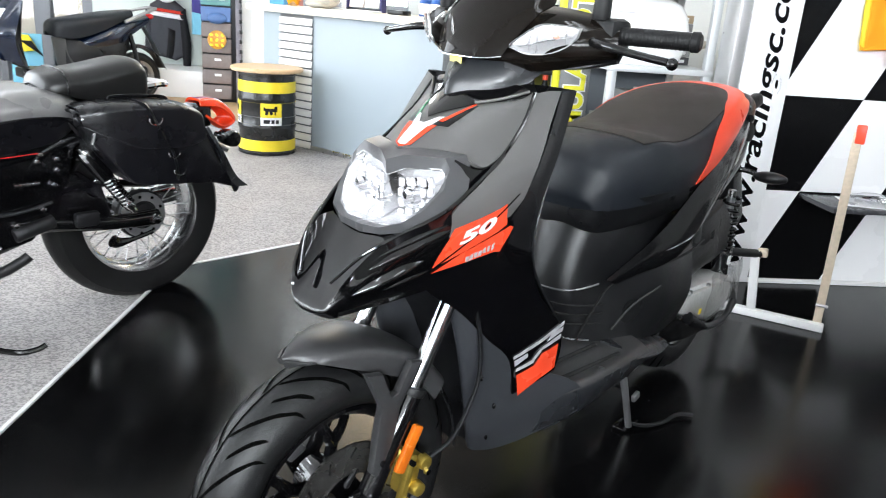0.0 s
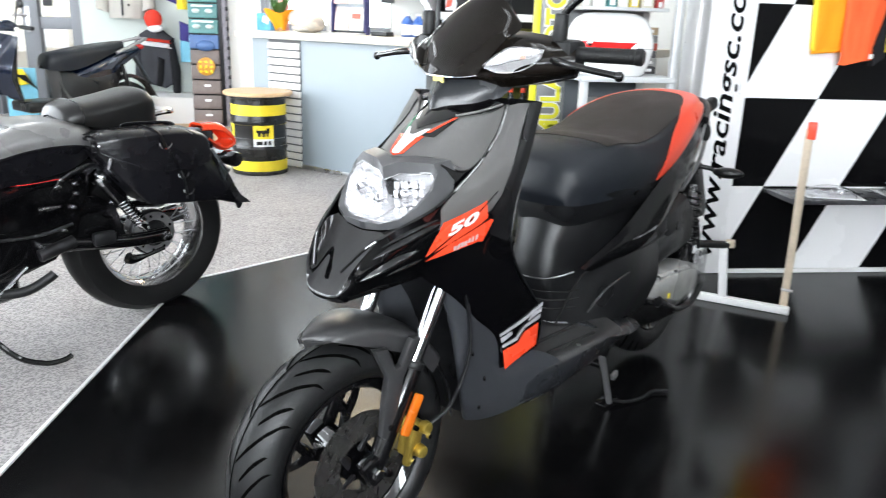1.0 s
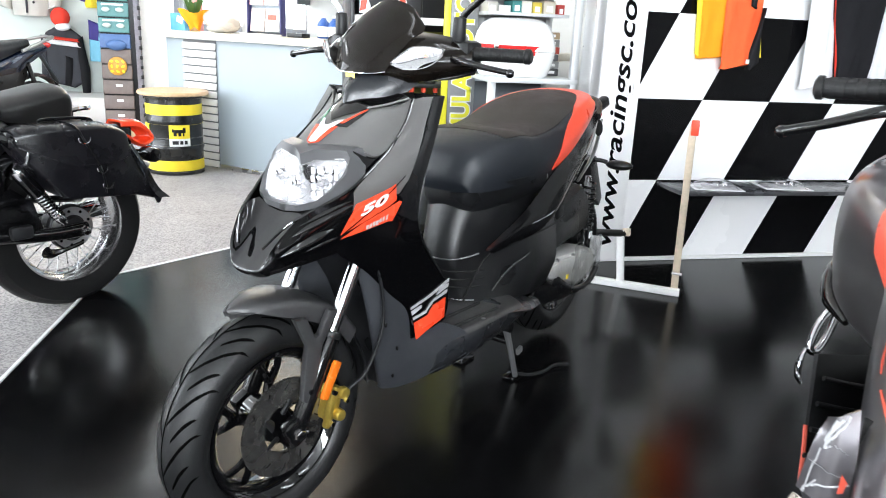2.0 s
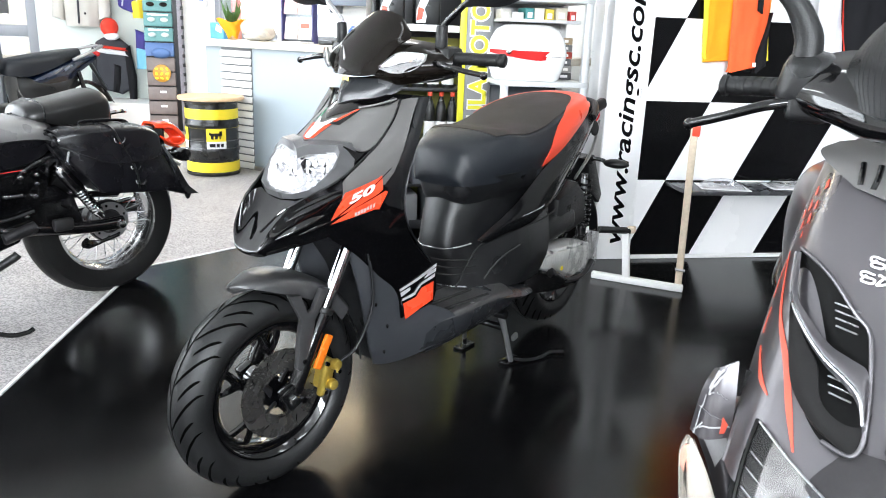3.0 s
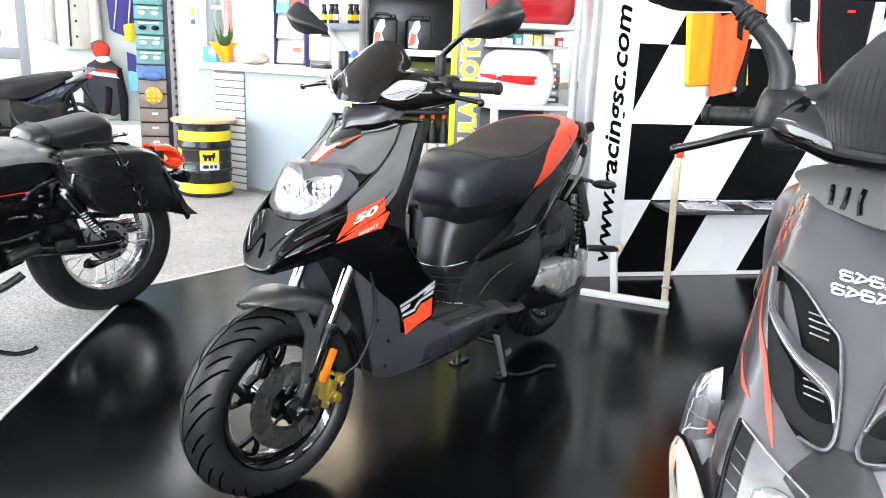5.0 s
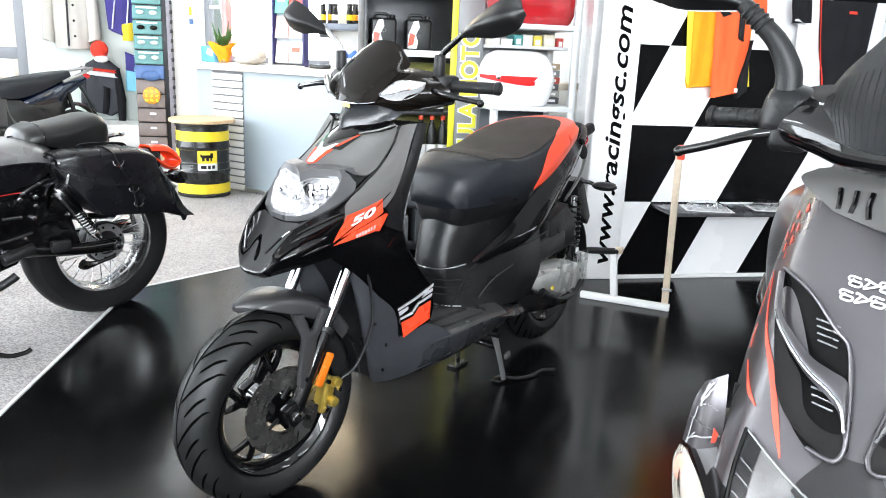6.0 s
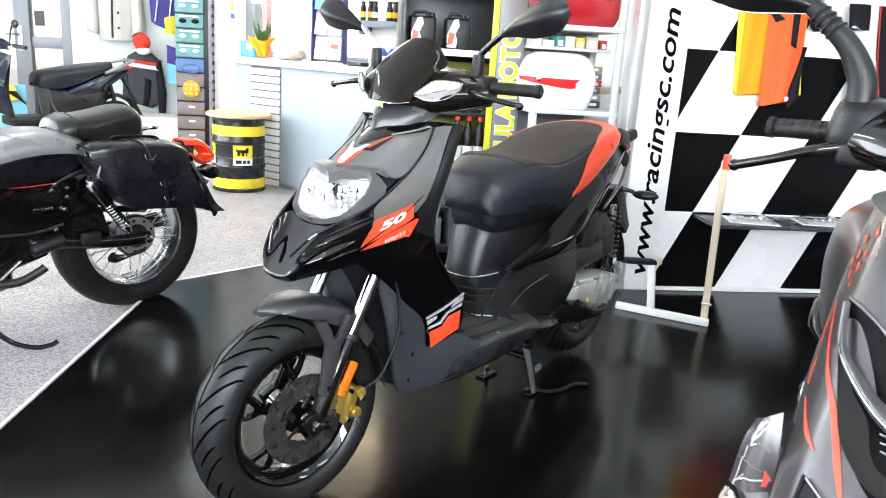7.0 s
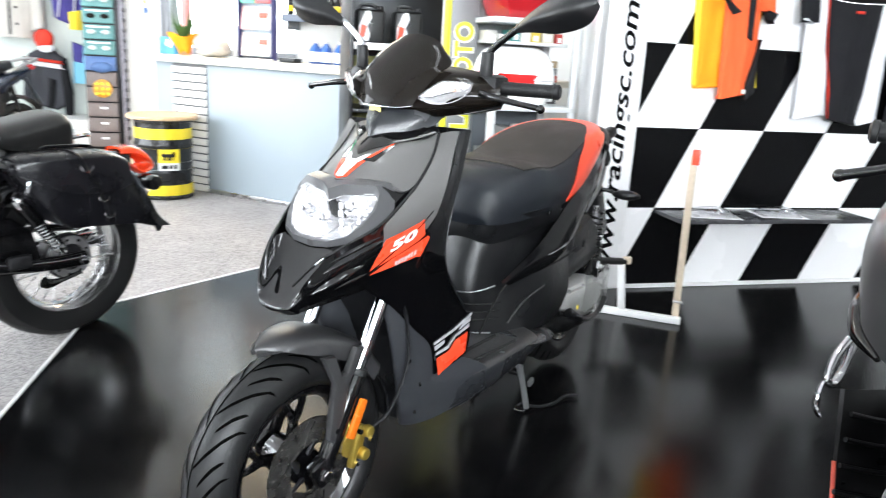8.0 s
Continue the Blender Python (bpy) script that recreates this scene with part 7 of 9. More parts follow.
for s in (1, -1):
    part("grip", tube(B(), [(-0.455, 0.215 * s, 1.045), (-0.475, 0.324 * s, 1.041)], 0.0135, 18), RUBBER, H2, "black rubber grip")
    bm = B()
    for k in range(7):
        t0 = k / 7
        c = np.array((-0.457 - 0.018 * t0, (0.225 + 0.095 * t0) * s, 1.045 - 0.004 * t0))
        tube(bm, [tuple(c), tuple(c + np.array((-0.0025, 0.011 * s, 0)))], 0.0146, 16)
    part("grip_rib", bm, RUBBER, H2)
    part("grip_end", lathe(B(), [(0.004, 0), (0.0165, 0.002 * s), (0.0165, 0.01 * s), (0.01, 0.014 * s)], 16, (-0.474, 0.322 * s, 1.041), "y"), RUBBER, H2)
    part("brake_lever", tube(B(), [(-0.42, 0.2 * s, 1.03), (-0.4, 0.245 * s, 1.02), (-0.403, 0.3 * s, 1.0), (-0.416, 0.353 * s, 0.983)], [0.01, 0.008, 0.007, 0.0075], 10, 16), BLACK_METAL, H2, "black brake lever")
    part("lever_ball", ball(B(), (-0.417, 0.357 * s, 0.982), 0.009), BLACK_METAL, H2)
    part("lever_mount", box(B(), (0.05, 0.06, 0.04), (-0.425, 0.19 * s, 1.02), 0.012, (0, 0, 0), 3), GREY_MATTE, H2)
    part("mirror_stem", tube(B(), [(-0.425, 0.204 * s, 1.09), (-0.425, 0.207 * s, 1.12), (-0.422, 0.228 * s, 1.16), (-0.42, 0.258 * s, 1.19), (-0.42, 0.285 * s, 1.215)], [0.02, 0.019, 0.0155, 0.0135, 0.013], 14, 20), RUBBER, H2, "thick rubber mirror stem")
    for k in range(4):
        c = np.array((-0.421, (0.25 + 0.008 * k) * s, 1.183 + 0.007 * k))
        part("stem_ring", ball(B(), tuple(c), 0.0165, (1, 1, 0.35), (-45 * s, 0, 0), 14, 8), RUBBER, H2)
    M2 = surf([
        [(-0.425, 0.268 * s, 1.205), (-0.42, 0.27 * s, 1.21), (-0.425, 0.27 * s, 1.217)],
        [(-0.42, 0.32 * s, 1.204), (-0.39, 0.325 * s, 1.228), (-0.42, 0.32 * s, 1.262)],
        [(-0.42, 0.385 * s, 1.206), (-0.385, 0.385 * s, 1.236), (-0.42, 0.375 * s, 1.275)],
        [(-0.425, 0.435 * s, 1.222), (-0.41, 0.43 * s, 1.238), (-0.425, 0.42 * s, 1.258)]], 18, 13)
    m2 = part("mirror", sheet(B(), M2, 0.004, OUT2), GREY_MATTE, H2, "black mirror housing")
    part("mirror_glass", sheet(B(), surf([[tuple(r[0]), tuple((r[0] + r[-1]) / 2), tuple(r[-1])] for r in M2[::3]], 12, 8), 0.002, (-1, 0, 0)), MIRROR, m2)
    part("switch_box", box(B(), (0.075, 0.085, 0.09), (-0.437, 0.196 * s, 1.055), 0.03, (12 * s, 0, 0), 4), GREY_MATTE, H2)
part("cowl_gap", tube(B(), [tuple(p + np.array((0.002, 0, 0.002))) for p in C2[8][18:31]], 0.003, 6), GROOVE, H2)
# rest of the grey scooter
part("front_mudguard", sheet(B(), surf([both([((0.275) * math.cos(radians(a)), 0, 0.24 + 0.275 * math.sin(radians(a))), (0.268 * math.cos(radians(a)), 0.06, 0.24 + 0.268 * math.sin(radians(a))), (0.235 * math.cos(radians(a)), 0.08, 0.24 + 0.235 * math.sin(radians(a)))]) for a in (30, 60, 90, 120, 150)], 20, 15), 0.004, (0, 0, 1)), METAL_GREY, S2)
for s in (1, -1):
    part("fork_leg", cyl(B(), (0.0, 0.09 * s, 0.24), (-0.2, 0.09 * s, 0.62), 0.02, seg=14), BLACK_METAL, S2)
part("body_floor", box(B(), (0.5, 0.36, 0.1), (-0.72, 0, 0.3), 0.03), GREY_MATTE, S2)
part("lower_cowl", box(B(), (0.3, 0.3, 0.3), (-0.42, 0, 0.42), 0.06, (0, 0, 0), 3), GREY_MATTE, S2)
REAR = pose(0, 0, 0, 0, 0, 7)
rb = surf([both([(x, 0, t), (x, w * 0.8, t - 0.03), (x, w, (t + b) / 2 + 0.02), (x, w * 0.93, b + 0.02), (x, w * 0.8, b)]) for x, t, b, w in ((-0.74, 0.76, 0.56, 0.09), (-0.88, 0.84, 0.57, 0.15), (-1.05, 0.88, 0.58, 0.205), (-1.25, 0.88, 0.66, 0.19), (-1.5, 0.88, 0.74, 0.13), (-1.68, 0.88, 0.8, 0.06))], 30, 41)
rear = [part("rear_body", sheet(B(), rb, 0.005, (0, 0, 1)), METAL_GREY, S2, "metallic grey rear body")]
for s in (1, -1):
    rear.append(part("rear_decal", patch(B(), rb, [(-0.755, 0.095 * s, 0.67), (-0.76, 0.09 * s, 0.75), (-0.9, 0.14 * s, 0.835), (-0.865, 0.145 * s, 0.74)], 0.002, (0.3, s, 0), 10, 10), LINE_RED, S2, "coral red side flash"))
    rear.append(part("body_lip", tube(B(), [(-0.93, 0.16 * s, 0.575), (-1.03, 0.19 * s, 0.59), (-1.12, 0.192 * s, 0.62), (-1.2, 0.18 * s, 0.65)], [0.006, 0.02, 0.022, 0.01], 10, 16), BLACK_METAL, S2))
rear.append(part("seat", sheet(B(), surf([both([(x, 0, t), (x, w * 0.7, t - 0.01), (x, w, t - 0.06), (x, w * 0.95, b)]) for x, t, b, w in ((-0.74, 0.79, 0.73, 0.05), (-0.82, 0.85, 0.8, 0.09), (-1.0, 0.89, 0.85, 0.13), (-1.25, 0.92, 0.86, 0.13), (-1.5, 0.91, 0.87, 0.07))], 20, 25), 0.008, (0, 0, 1)), SEAT_BLACK, S2, "black scooter seat"))
rear.append(part("engine_unit", box(B(), (0.5, 0.14, 0.16), (-1.2, 0.1, 0.3), 0.04), DARK_METAL, S2))
rear.append(part("engine_block", box(B(), (0.4, 0.2, 0.2), (-1.05, -0.06, 0.36), 0.04), GREY_MATTE, S2))
for k in range(4):
    rear.append(part("cooling_fin", box(B(), (0.16, 0.02, 0.008), (-0.98, -0.17, 0.3 + 0.03 * k), 0.002, (0, 25, 0)), DARK_METAL, S2))
rear.append(part("exhaust", tube(B(), [(-0.9, -0.1, 0.2), (-1.1, -0.15, 0.2), (-1.3, -0.19, 0.27), (-1.6, -0.2, 0.37)], [0.02, 0.03, 0.05, 0.05], 14, 18), BLACK_METAL, S2, "black exhaust silencer"))
part("peg_bracket", tube(B(), [(-1.465, -0.35, 0.432), (-1.42, -0.372, 0.385), (-1.385, -0.378, 0.33), (-1.4, -0.362, 0.32), (-1.44, -0.348, 0.36), (-1.475, -0.34, 0.425), (-1.465, -0.35, 0.432)], 0.011, 10, 30), CHROME, S2, "polished passenger peg bracket")
part("peg_arm", tube(B(), [(-1.37, -0.386, 0.33), (-1.35, -0.392, 0.3), (-1.335, -0.388, 0.265), (-1.33, -0.376, 0.245)], [0.006, 0.012, 0.012, 0.006], 10, 14, flat=0.6), CHROME, S2, "polished peg arm")
fin = part("belly_fin", sheet(B(), surf([[(-1.06, -0.322, 0.44), (-1.12, -0.28, 0.43), (-1.2, -0.22, 0.42)], [(-1.0, -0.31, 0.33), (-1.05, -0.26, 0.33), (-1.12, -0.2, 0.33)], [(-0.93, -0.295, 0.2), (-0.99, -0.24, 0.2), (-1.05, -0.18, 0.2)]], 12, 9), 0.012, (1, -0.2, 0.3)), GREY_MATTE, S2, "black ribbed belly fin")
for z in (0.4, 0.35, 0.3, 0.25):
    x = -1.06 + 0.55 * (0.44 - z)
    part("fin_rib", tube(B(), [(x + 0.012, -0.3, z), (x - 0.03, -0.255, z - 0.015), (x - 0.08, -0.21, z - 0.03)], 0.006, 8, 8), GREY_MATTE, fin)
part("red_edge", tube(B(), [(-0.985, -0.312, 0.3), (-0.955, -0.303, 0.25), (-0.925, -0.296, 0.2)], 0.005, 8, 8), LINE_RED, fin)
for ob in rear[:6]:
    ob.matrix_basis = REAR

# ---- paddock lift beside the wall ----
lift = thing("paddock_lift", pose(1.62, 2.635, 0), "white steel motorcycle lift with a timber lever", "lift stand")
part("base_bar", box(B(), (0.42, 0.035, 0.03), (0, 0, 0.0155), 0.004, (0, 0, -34)), WHITE, lift, "white base bar")
part("post", box(B(), (0.032, 0.032, 0.24), (-0.05, 0.037, 0.145), 0.004, (0, -6, -34)), WHITE, lift)
part("post_cap", box(B(), (0.036, 0.036, 0.03), (-0.035, 0.037, 0.255), 0.004, (0, -6, -34)), WOOD_PALE, lift)
part("peg", cyl(B(), (-0.04, 0.037, 0.25), (-0.2, 0.02, 0.262), 0.016, seg=16, bevel=0.003), RUBBER, lift, "black rubber peg")
part("lever", box(B(), (0.03, 0.022, 0.72), (0.155, -0.09, 0.385), 0.004, (2, -1, -34)), WOOD_PALE, lift, "pale timber lever")
part("lever_grip", box(B(), (0.033, 0.025, 0.065), (0.149, -0.101, 0.74), 0.005, (2, -1, -34)), RED, lift, "red lever grip")
part("bolt", cyl(B(), (0.14, -0.09, 0.1), (0.175, -0.115, 0.1), 0.006, seg=8), STEEL, lift)

# ---- shelf on the chequered wall with blister packs ----
solo("wall_shelf", box(B(), (1.1, 0.25, 0.02), (2.46, WY - 0.129, 0.4), 0.003), mat("dark_shelf", (0.05, 0.05, 0.055), 0.25, 0, 0.1), "dark glossy shelf on the chequered wall", "shelf")


def blister(x, y, rz, big):
    p = thing("blister_pack", pose(x, y, 0.4105, 0, 0, rz), "clear blister pack with metal parts lying on the shelf", "blister pack", "blister packs")
    part("card", box(B(), (0.24, 0.16, 0.003), (0, 0, 0.0018), 0.0), WHITE_DECAL, p)
    part("bubble", sheet(B(), surf([[(-0.1, v, 0.004), (-0.07, v, 0.03 * k + 0.004), (0.0, v, 0.042 * k + 0.004), (0.07, v, 0.03 * k + 0.004), (0.1, v, 0.004)] for v, k in ((-0.06, 0.05), (-0.045, 0.8), (0, 1.0), (0.045, 0.8), (0.06, 0.05))], 9, 11), 0.001, (0, 0, 1)), LENS, p, "clear plastic bubble")
    for k in range(3):
        part("metal_part", lathe(B(), [(0.004, 0), (0.016, 0.0), (0.017, 0.012), (0.009, 0.016 + 0.004 * k), (0.004, 0.016)], 14, (-0.05 + 0.05 * k, 0.01 * (-1) ** k, 0.005)), CHROME, p)


blister(2.14, 2.89, -14, True)
blister(2.52, 2.9, -10, True)

# ---- clothes on the chequered wall ----
def garment(name, outline, at, label, material, depth=0.05, seed=1, turn=0, group="clothes on the walls"):
    """A hanging garment: a cushioned outline in x and z with soft folds; several layers of panels may be added."""
    ob = thing(name, pose(*at, 0, 0, turn), label, "clothing", group)
    part("cloth", cloth(outline, depth, seed), material, ob)
    return ob


def cloth(outline, depth, seed, y0=0.0, n=26):
    """A soft double sheet filling an outline, fuller in the middle, with vertical folds."""
    pts = np.array(outline, float)
    bm = B()
    z0, z1 = pts[:, 1].min(), pts[:, 1].max()
    rows = []
    for z in np.linspace(z0 + 1e-4, z1 - 1e-4, n):
        xs = []
        for (a, b) in zip(pts, np.roll(pts, -1, 0)):
            if (a[1] - z) * (b[1] - z) <= 0 and a[1] != b[1]:
                xs.append(a[0] + (z - a[1]) / (b[1] - a[1]) * (b[0] - a[0]))
        rows.append((z, min(xs), max(xs)))
    m = 19
    for sign in (-1, 1):
        g = []
        for z, a, b in rows:
            r = []
            for i in range(m):
                u = i / (m - 1)
                x = a + (b - a) * u
                full = math.sqrt(max(0.0, 1 - (2 * u - 1) ** 2)) * depth * 0.5
                fold = 0.014 * noise.noise(Vector((x * 16 + seed * 7, z * 2.2, seed))) + 0.006 * noise.noise(Vector((x * 40, z * 9, seed)))
                r.append(bm.verts.new((x, y0 + sign * full + (fold if 0 < i < m - 1 else 0), z)))
            g.append(r)
        for a, b in zip(g, g[1:]):
            for i in range(m - 1):
                bm.faces.new((a[i], a[i + 1], b[i + 1], b[i]) if sign < 0 else (a[i], b[i], b[i + 1], a[i + 1]))
    return bm


def fabric(name, c, rough=0.85):
    return mat(name, c, rough, 0, 0.12, 7.0, 0.5, 500.0, spec=0.25)


FAB_ORANGE, FAB_YELLOW, FAB_BLACK, FAB_WHITE = fabric("orange_cloth", (0.85, 0.12, 0.035)), fabric("amber_cloth", (0.85, 0.33, 0.015)), fabric("black_cloth", (0.009, 0.009, 0.011)), fabric("white_cloth", (0.75, 0.76, 0.78))
FAB_CREAM, FAB_BLUE, FAB_GREY, FAB_YEL, FAB_RED, FAB_SKY = fabric("cream_cloth", (0.5, 0.48, 0.44)), fabric("violet_blue_cloth", (0.06, 0.05, 0.22)), fabric("charcoal_cloth", (0.05, 0.052, 0.06)), fabric("yellow_cloth", (0.85, 0.65, 0.05)), fabric("red_cloth", (0.7, 0.05, 0.03)), fabric("sky_cloth", (0.2, 0.5, 0.65))
g = garment("orange_shirt", [(-0.066, 0.0), (0.084, 0.002), (0.112, 0.26), (0.1, 0.46), (0.1, 0.62), (-0.1, 0.62), (-0.09, 0.4)], (2.2, WY - 0.06, 0.964), "orange riding shirt with dark side panels", FAB_ORANGE, 0.06, 3)
part("side_stripe", cloth([(0.066, 0.0), (0.124, 0.035), (0.113, 0.18), (0.112, 0.285), (0.058, 0.075)], 0.05, 5, -0.014), FAB_BLACK, g, "dark side stripe")
part("zip_strip", cloth([(0.024, 0.28), (0.05, 0.276), (0.044, 0.46), (0.05, 0.6), (0.02, 0.6), (0.01, 0.46)], 0.02, 6, -0.038), FAB_BLACK, g)
part("sleeve", cloth([(0.09, 0.41), (0.188, 0.407), (0.17, 0.48), (0.1, 0.6)], 0.05, 8), FAB_ORANGE, g)
part("sleeve", cloth([(0.12, 0.42), (0.13, 0.375), (0.16, 0.358), (0.192, 0.405)], 0.054, 9, -0.006), FAB_BLACK, g, "dark cuff")
part("strap", cloth([(-0.124, 0.45), (-0.09, 0.45), (-0.03, 0.4), (-0.065, 0.388)], 0.03, 10, -0.034), FAB_BLACK, g, "dark hanging strap")
part("small_patch", box(B(), (0.018, 0.004, 0.02), (0.05, -0.034, 0.04), 0.001), WHITE_DECAL, g)
g = garment("yellow_shirt", [(-0.115, 0), (0.21, 0.004), (0.2, 0.6), (-0.17, 0.6), (-0.14, 0.25)], (2.13, WY - 0.025, 1.007), "amber and yellow riding shirt", FAB_YELLOW, 0.03, 11)
part("front_panel", cloth([(-0.117, 0.002), (-0.098, 0.0), (-0.118, 0.3), (-0.14, 0.6), (-0.173, 0.6), (-0.142, 0.25)], 0.03, 12, -0.004), FAB_YEL, g)
part("yellow_edge", cloth([(0.188, 0.01), (0.221, 0.012), (0.193, 0.19), (0.166, 0.188)], 0.03, 13, -0.02), FAB_YEL, g)
g = garment("black_shirt", [(-0.027, 0.025), (0.146, 0.0), (0.18, 0.3), (0.2, 0.6), (-0.14, 0.6), (-0.09, 0.34)], (2.8, WY - 0.06, 0.86), "black riding suit with white side panels", FAB_BLACK, 0.06, 15)
part("white_side", cloth([(-0.217, 0.024), (-0.03, 0.035), (-0.1, 0.38), (-0.14, 0.6), (-0.24, 0.6), (-0.236, 0.5)], 0.05, 16), FAB_WHITE, g, "white side panel")
part("white_side", cloth([(0.143, 0.0), (0.285, 0.012), (0.265, 0.38), (0.25, 0.6), (0.19, 0.6), (0.18, 0.3)], 0.05, 17), FAB_WHITE, g)
part("pink_edge", cloth([(-0.032, 0.03), (-0.029, 0.03), (-0.1, 0.38), (-0.14, 0.6), (-0.144, 0.6), (-0.103, 0.38)], 0.008, 18, -0.018), FAB_RED, g)
part("sleeve", cloth([(-0.282, 0.48), (-0.175, 0.482), (-0.19, 0.6), (-0.3, 0.6)], 0.05, 19, -0.02), FAB_BLACK, g)
part("cuff_stripe", cloth([(-0.28, 0.49), (-0.215, 0.475), (-0.212, 0.485), (-0.278, 0.5)], 0.054, 20, -0.02), FAB_WHITE, g)
part("chest_badge", box(B(), (0.046, 0.004, 0.014), (0.04, -0.036, 0.545), 0.001), FAB_RED, g)
g = garment("dark_shirt", [(-0.08, 0.0), (0.2, 0.0), (0.22, 0.6), (-0.06, 0.6)], (3.22, WY - 0.05, 0.88), "plain dark riding shirt on the chequered wall", FAB_BLACK, 0.05, 23)

# ---- metal rack with top cases ----
rack = thing("metal_rack", pose(1.285, 3.42, FLOOR_Z), "pale grey metal storage rack", "rack")
RACK = mat("pale_grey_enamel", (0.62, 0.64, 0.65), 0.4, 0.2, 0.05)
for x in (-0.205, 0.205):
    for y in (-0.2, 0.2):
        tall = 0.88 if x < 0 and y < 0 else 2.0
        part("rack_post", box(B(), (0.035, 0.035, tall), (x, y, tall / 2), 0.003), RACK, rack)
for z in (0.1, 0.5, 0.885, 1.29, 1.7):
    part("rack_shelf", box(B(), (0.45, 0.44, 0.025), (0, 0, z), 0.003), RACK, rack)
part("rack_shelf", box(B(), (0.41, 0.3, 0.016), (0, 0.06, 1.19), 0.003), RACK, rack)
part("rack_back", box(B(), (0.41, 0.006, 0.74), (0, 0.19, 0.48), 0.002), mat("slate_sheet", (0.09, 0.105, 0.12), 0.5, 0.1, 0.1), rack, "slate grey back sheet")
part("rack_back", box(B(), (0.41, 0.006, 0.78), (0, 0.19, 1.28), 0.002), mat("pale_back_sheet", (0.42, 0.43, 0.43), 0.6, 0, 0.1), rack)


def top_case(at, turn, material, label, scale=1.0):
    ob = thing("top_case", pose(*at, 0, 0, turn), label, "luggage case", "luggage cases")
    def ring(z, k, f):
        return [(-0.2 * k * f, -0.16 * k, z), (0.0, -0.185 * k, z), (0.2 * k * f, -0.16 * k, z), (0.215 * k * f, 0, z), (0.19 * k * f, 0.15 * k, z), (0, 0.17 * k, z), (-0.19 * k * f, 0.15 * k, z), (-0.215 * k * f, 0, z), (-0.2 * k * f, -0.16 * k, z)]
    def shell(levels):
        bm = B()
        rings = []
        for z, k in levels:
            c = cr(ring(z, k, 1.0), 41)[:-1] * (scale, scale, scale)
            rings.append([bm.verts.new(p) for p in c])
        for a, b in zip(rings, rings[1:]):
            for i in range(40):
                bm.faces.new((a[i], a[(i + 1) % 40], b[(i + 1) % 40], b[i]))
        bm.faces.new(rings[0][::-1])
        bm.faces.new(rings[-1])
        return bm
    part("case_base", shell([(0.0, 0.8), (0.012, 0.86), (0.06, 0.94), (0.12, 1.0), (0.128, 1.0)]), material, ob)
    part("case_lid", shell([(0.13, 1.01), (0.16, 1.0), (0.22, 0.93), (0.265, 0.8), (0.288, 0.6), (0.295, 0.3)]), material, ob)
    return ob


tc = top_case((1.235, 3.4, 0.879), -20, mat("white_gloss_plastic", (0.8, 0.8, 0.79), 0.15, 0, 0.02, 4.0, coat=0.5), "white top case with a red reflector band", 0.93)
band = part("reflector_band", sheet(B(), surf([[(-0.19, -0.168, 0.16), (-0.1, -0.19, 0.158), (0.0, -0.199, 0.157), (0.1, -0.19, 0.157), (0.15, -0.179, 0.156)], [(-0.185, -0.168, 0.142), (-0.1, -0.19, 0.128), (0.0, -0.197, 0.115), (0.08, -0.19, 0.108), (0.12, -0.182, 0.112)]], 5, 18), 0.004, (0, -1, 0)), RED_LENS, tc, "red reflector band")
lock = part("lock", cyl(B(), (-0.08, -0.19, 0.15), (-0.08, -0.202, 0.15), 0.014, seg=16, bevel=0.002), CHROME, tc)
bar = part("name_bar", box(B(), (0.07, 0.004, 0.006), (-0.06, -0.178, 0.225), 0.001, (-20, 0, 0)), GREY_DECAL, tc)
for ob in (band, lock, bar):
    ob.matrix_basis = Matrix.Scale(0.93, 4)
tc = top_case((1.29, 3.4, 1.284), 8, mat("red_gloss_plastic", (0.4, 0.015, 0.02), 0.12, 0, 0.05, 4.0, coat=0.6), "glossy dark red top case", 0.98)
part("lock", cyl(B(), (0.0, -0.18, 0.15), (0.0, -0.195, 0.15), 0.014, seg=16, bevel=0.002), CHROME, tc)


def carton(x, y, z, sx, sy, sz, c, rz, printed=True):
    m = mat("printed_card", c, 0.6, 0, 0.08, 20.0)
    ob = thing("carton", pose(x, y, z, 0, 0, rz), "small printed spare-parts carton", "box", "cartons")
    part("carton_body", box(B(), (sx, sy, sz), (0, 0, sz / 2), 0.002), m, ob)
    if printed:
        part("carton_label", box(B(), (sx * 0.55, 0.002, sz * 0.4), (0, -sy / 2 - 0.001, sz * 0.5), 0.0), WHITE_DECAL, ob)


random.seed(4)
for x, w, hh, c in ((1.11, 0.05, 0.06, (0.55, 0.53, 0.48)), (1.172, 0.06, 0.045, (0.7, 0.69, 0.66)), (1.232, 0.045, 0.068, (0.05, 0.24, 0.23)), (1.285, 0.05, 0.07, (0.72, 0.7, 0.62)), (1.34, 0.045, 0.066, (0.66, 0.52, 0.06)), (1.4, 0.06, 0.075, (0.6, 0.56, 0.45)), (1.455, 0.035, 0.06, (0.45, 0.05, 0.04))):
    carton(x, 3.45, 1.164, w, 0.16, hh, c, random.uniform(-4, 4))
for k in range(6):
    carton(1.45, 3.52, 0.879 + 0.036 * k, 0.1, 0.14, 0.034, [(0.08, 0.08, 0.085), (0.3, 0.3, 0.3), (0.1, 0.1, 0.11), (0.4, 0.06, 0.04), (0.2, 0.2, 0.2), (0.35, 0.26, 0.16)][k], random.uniform(-6, 6))
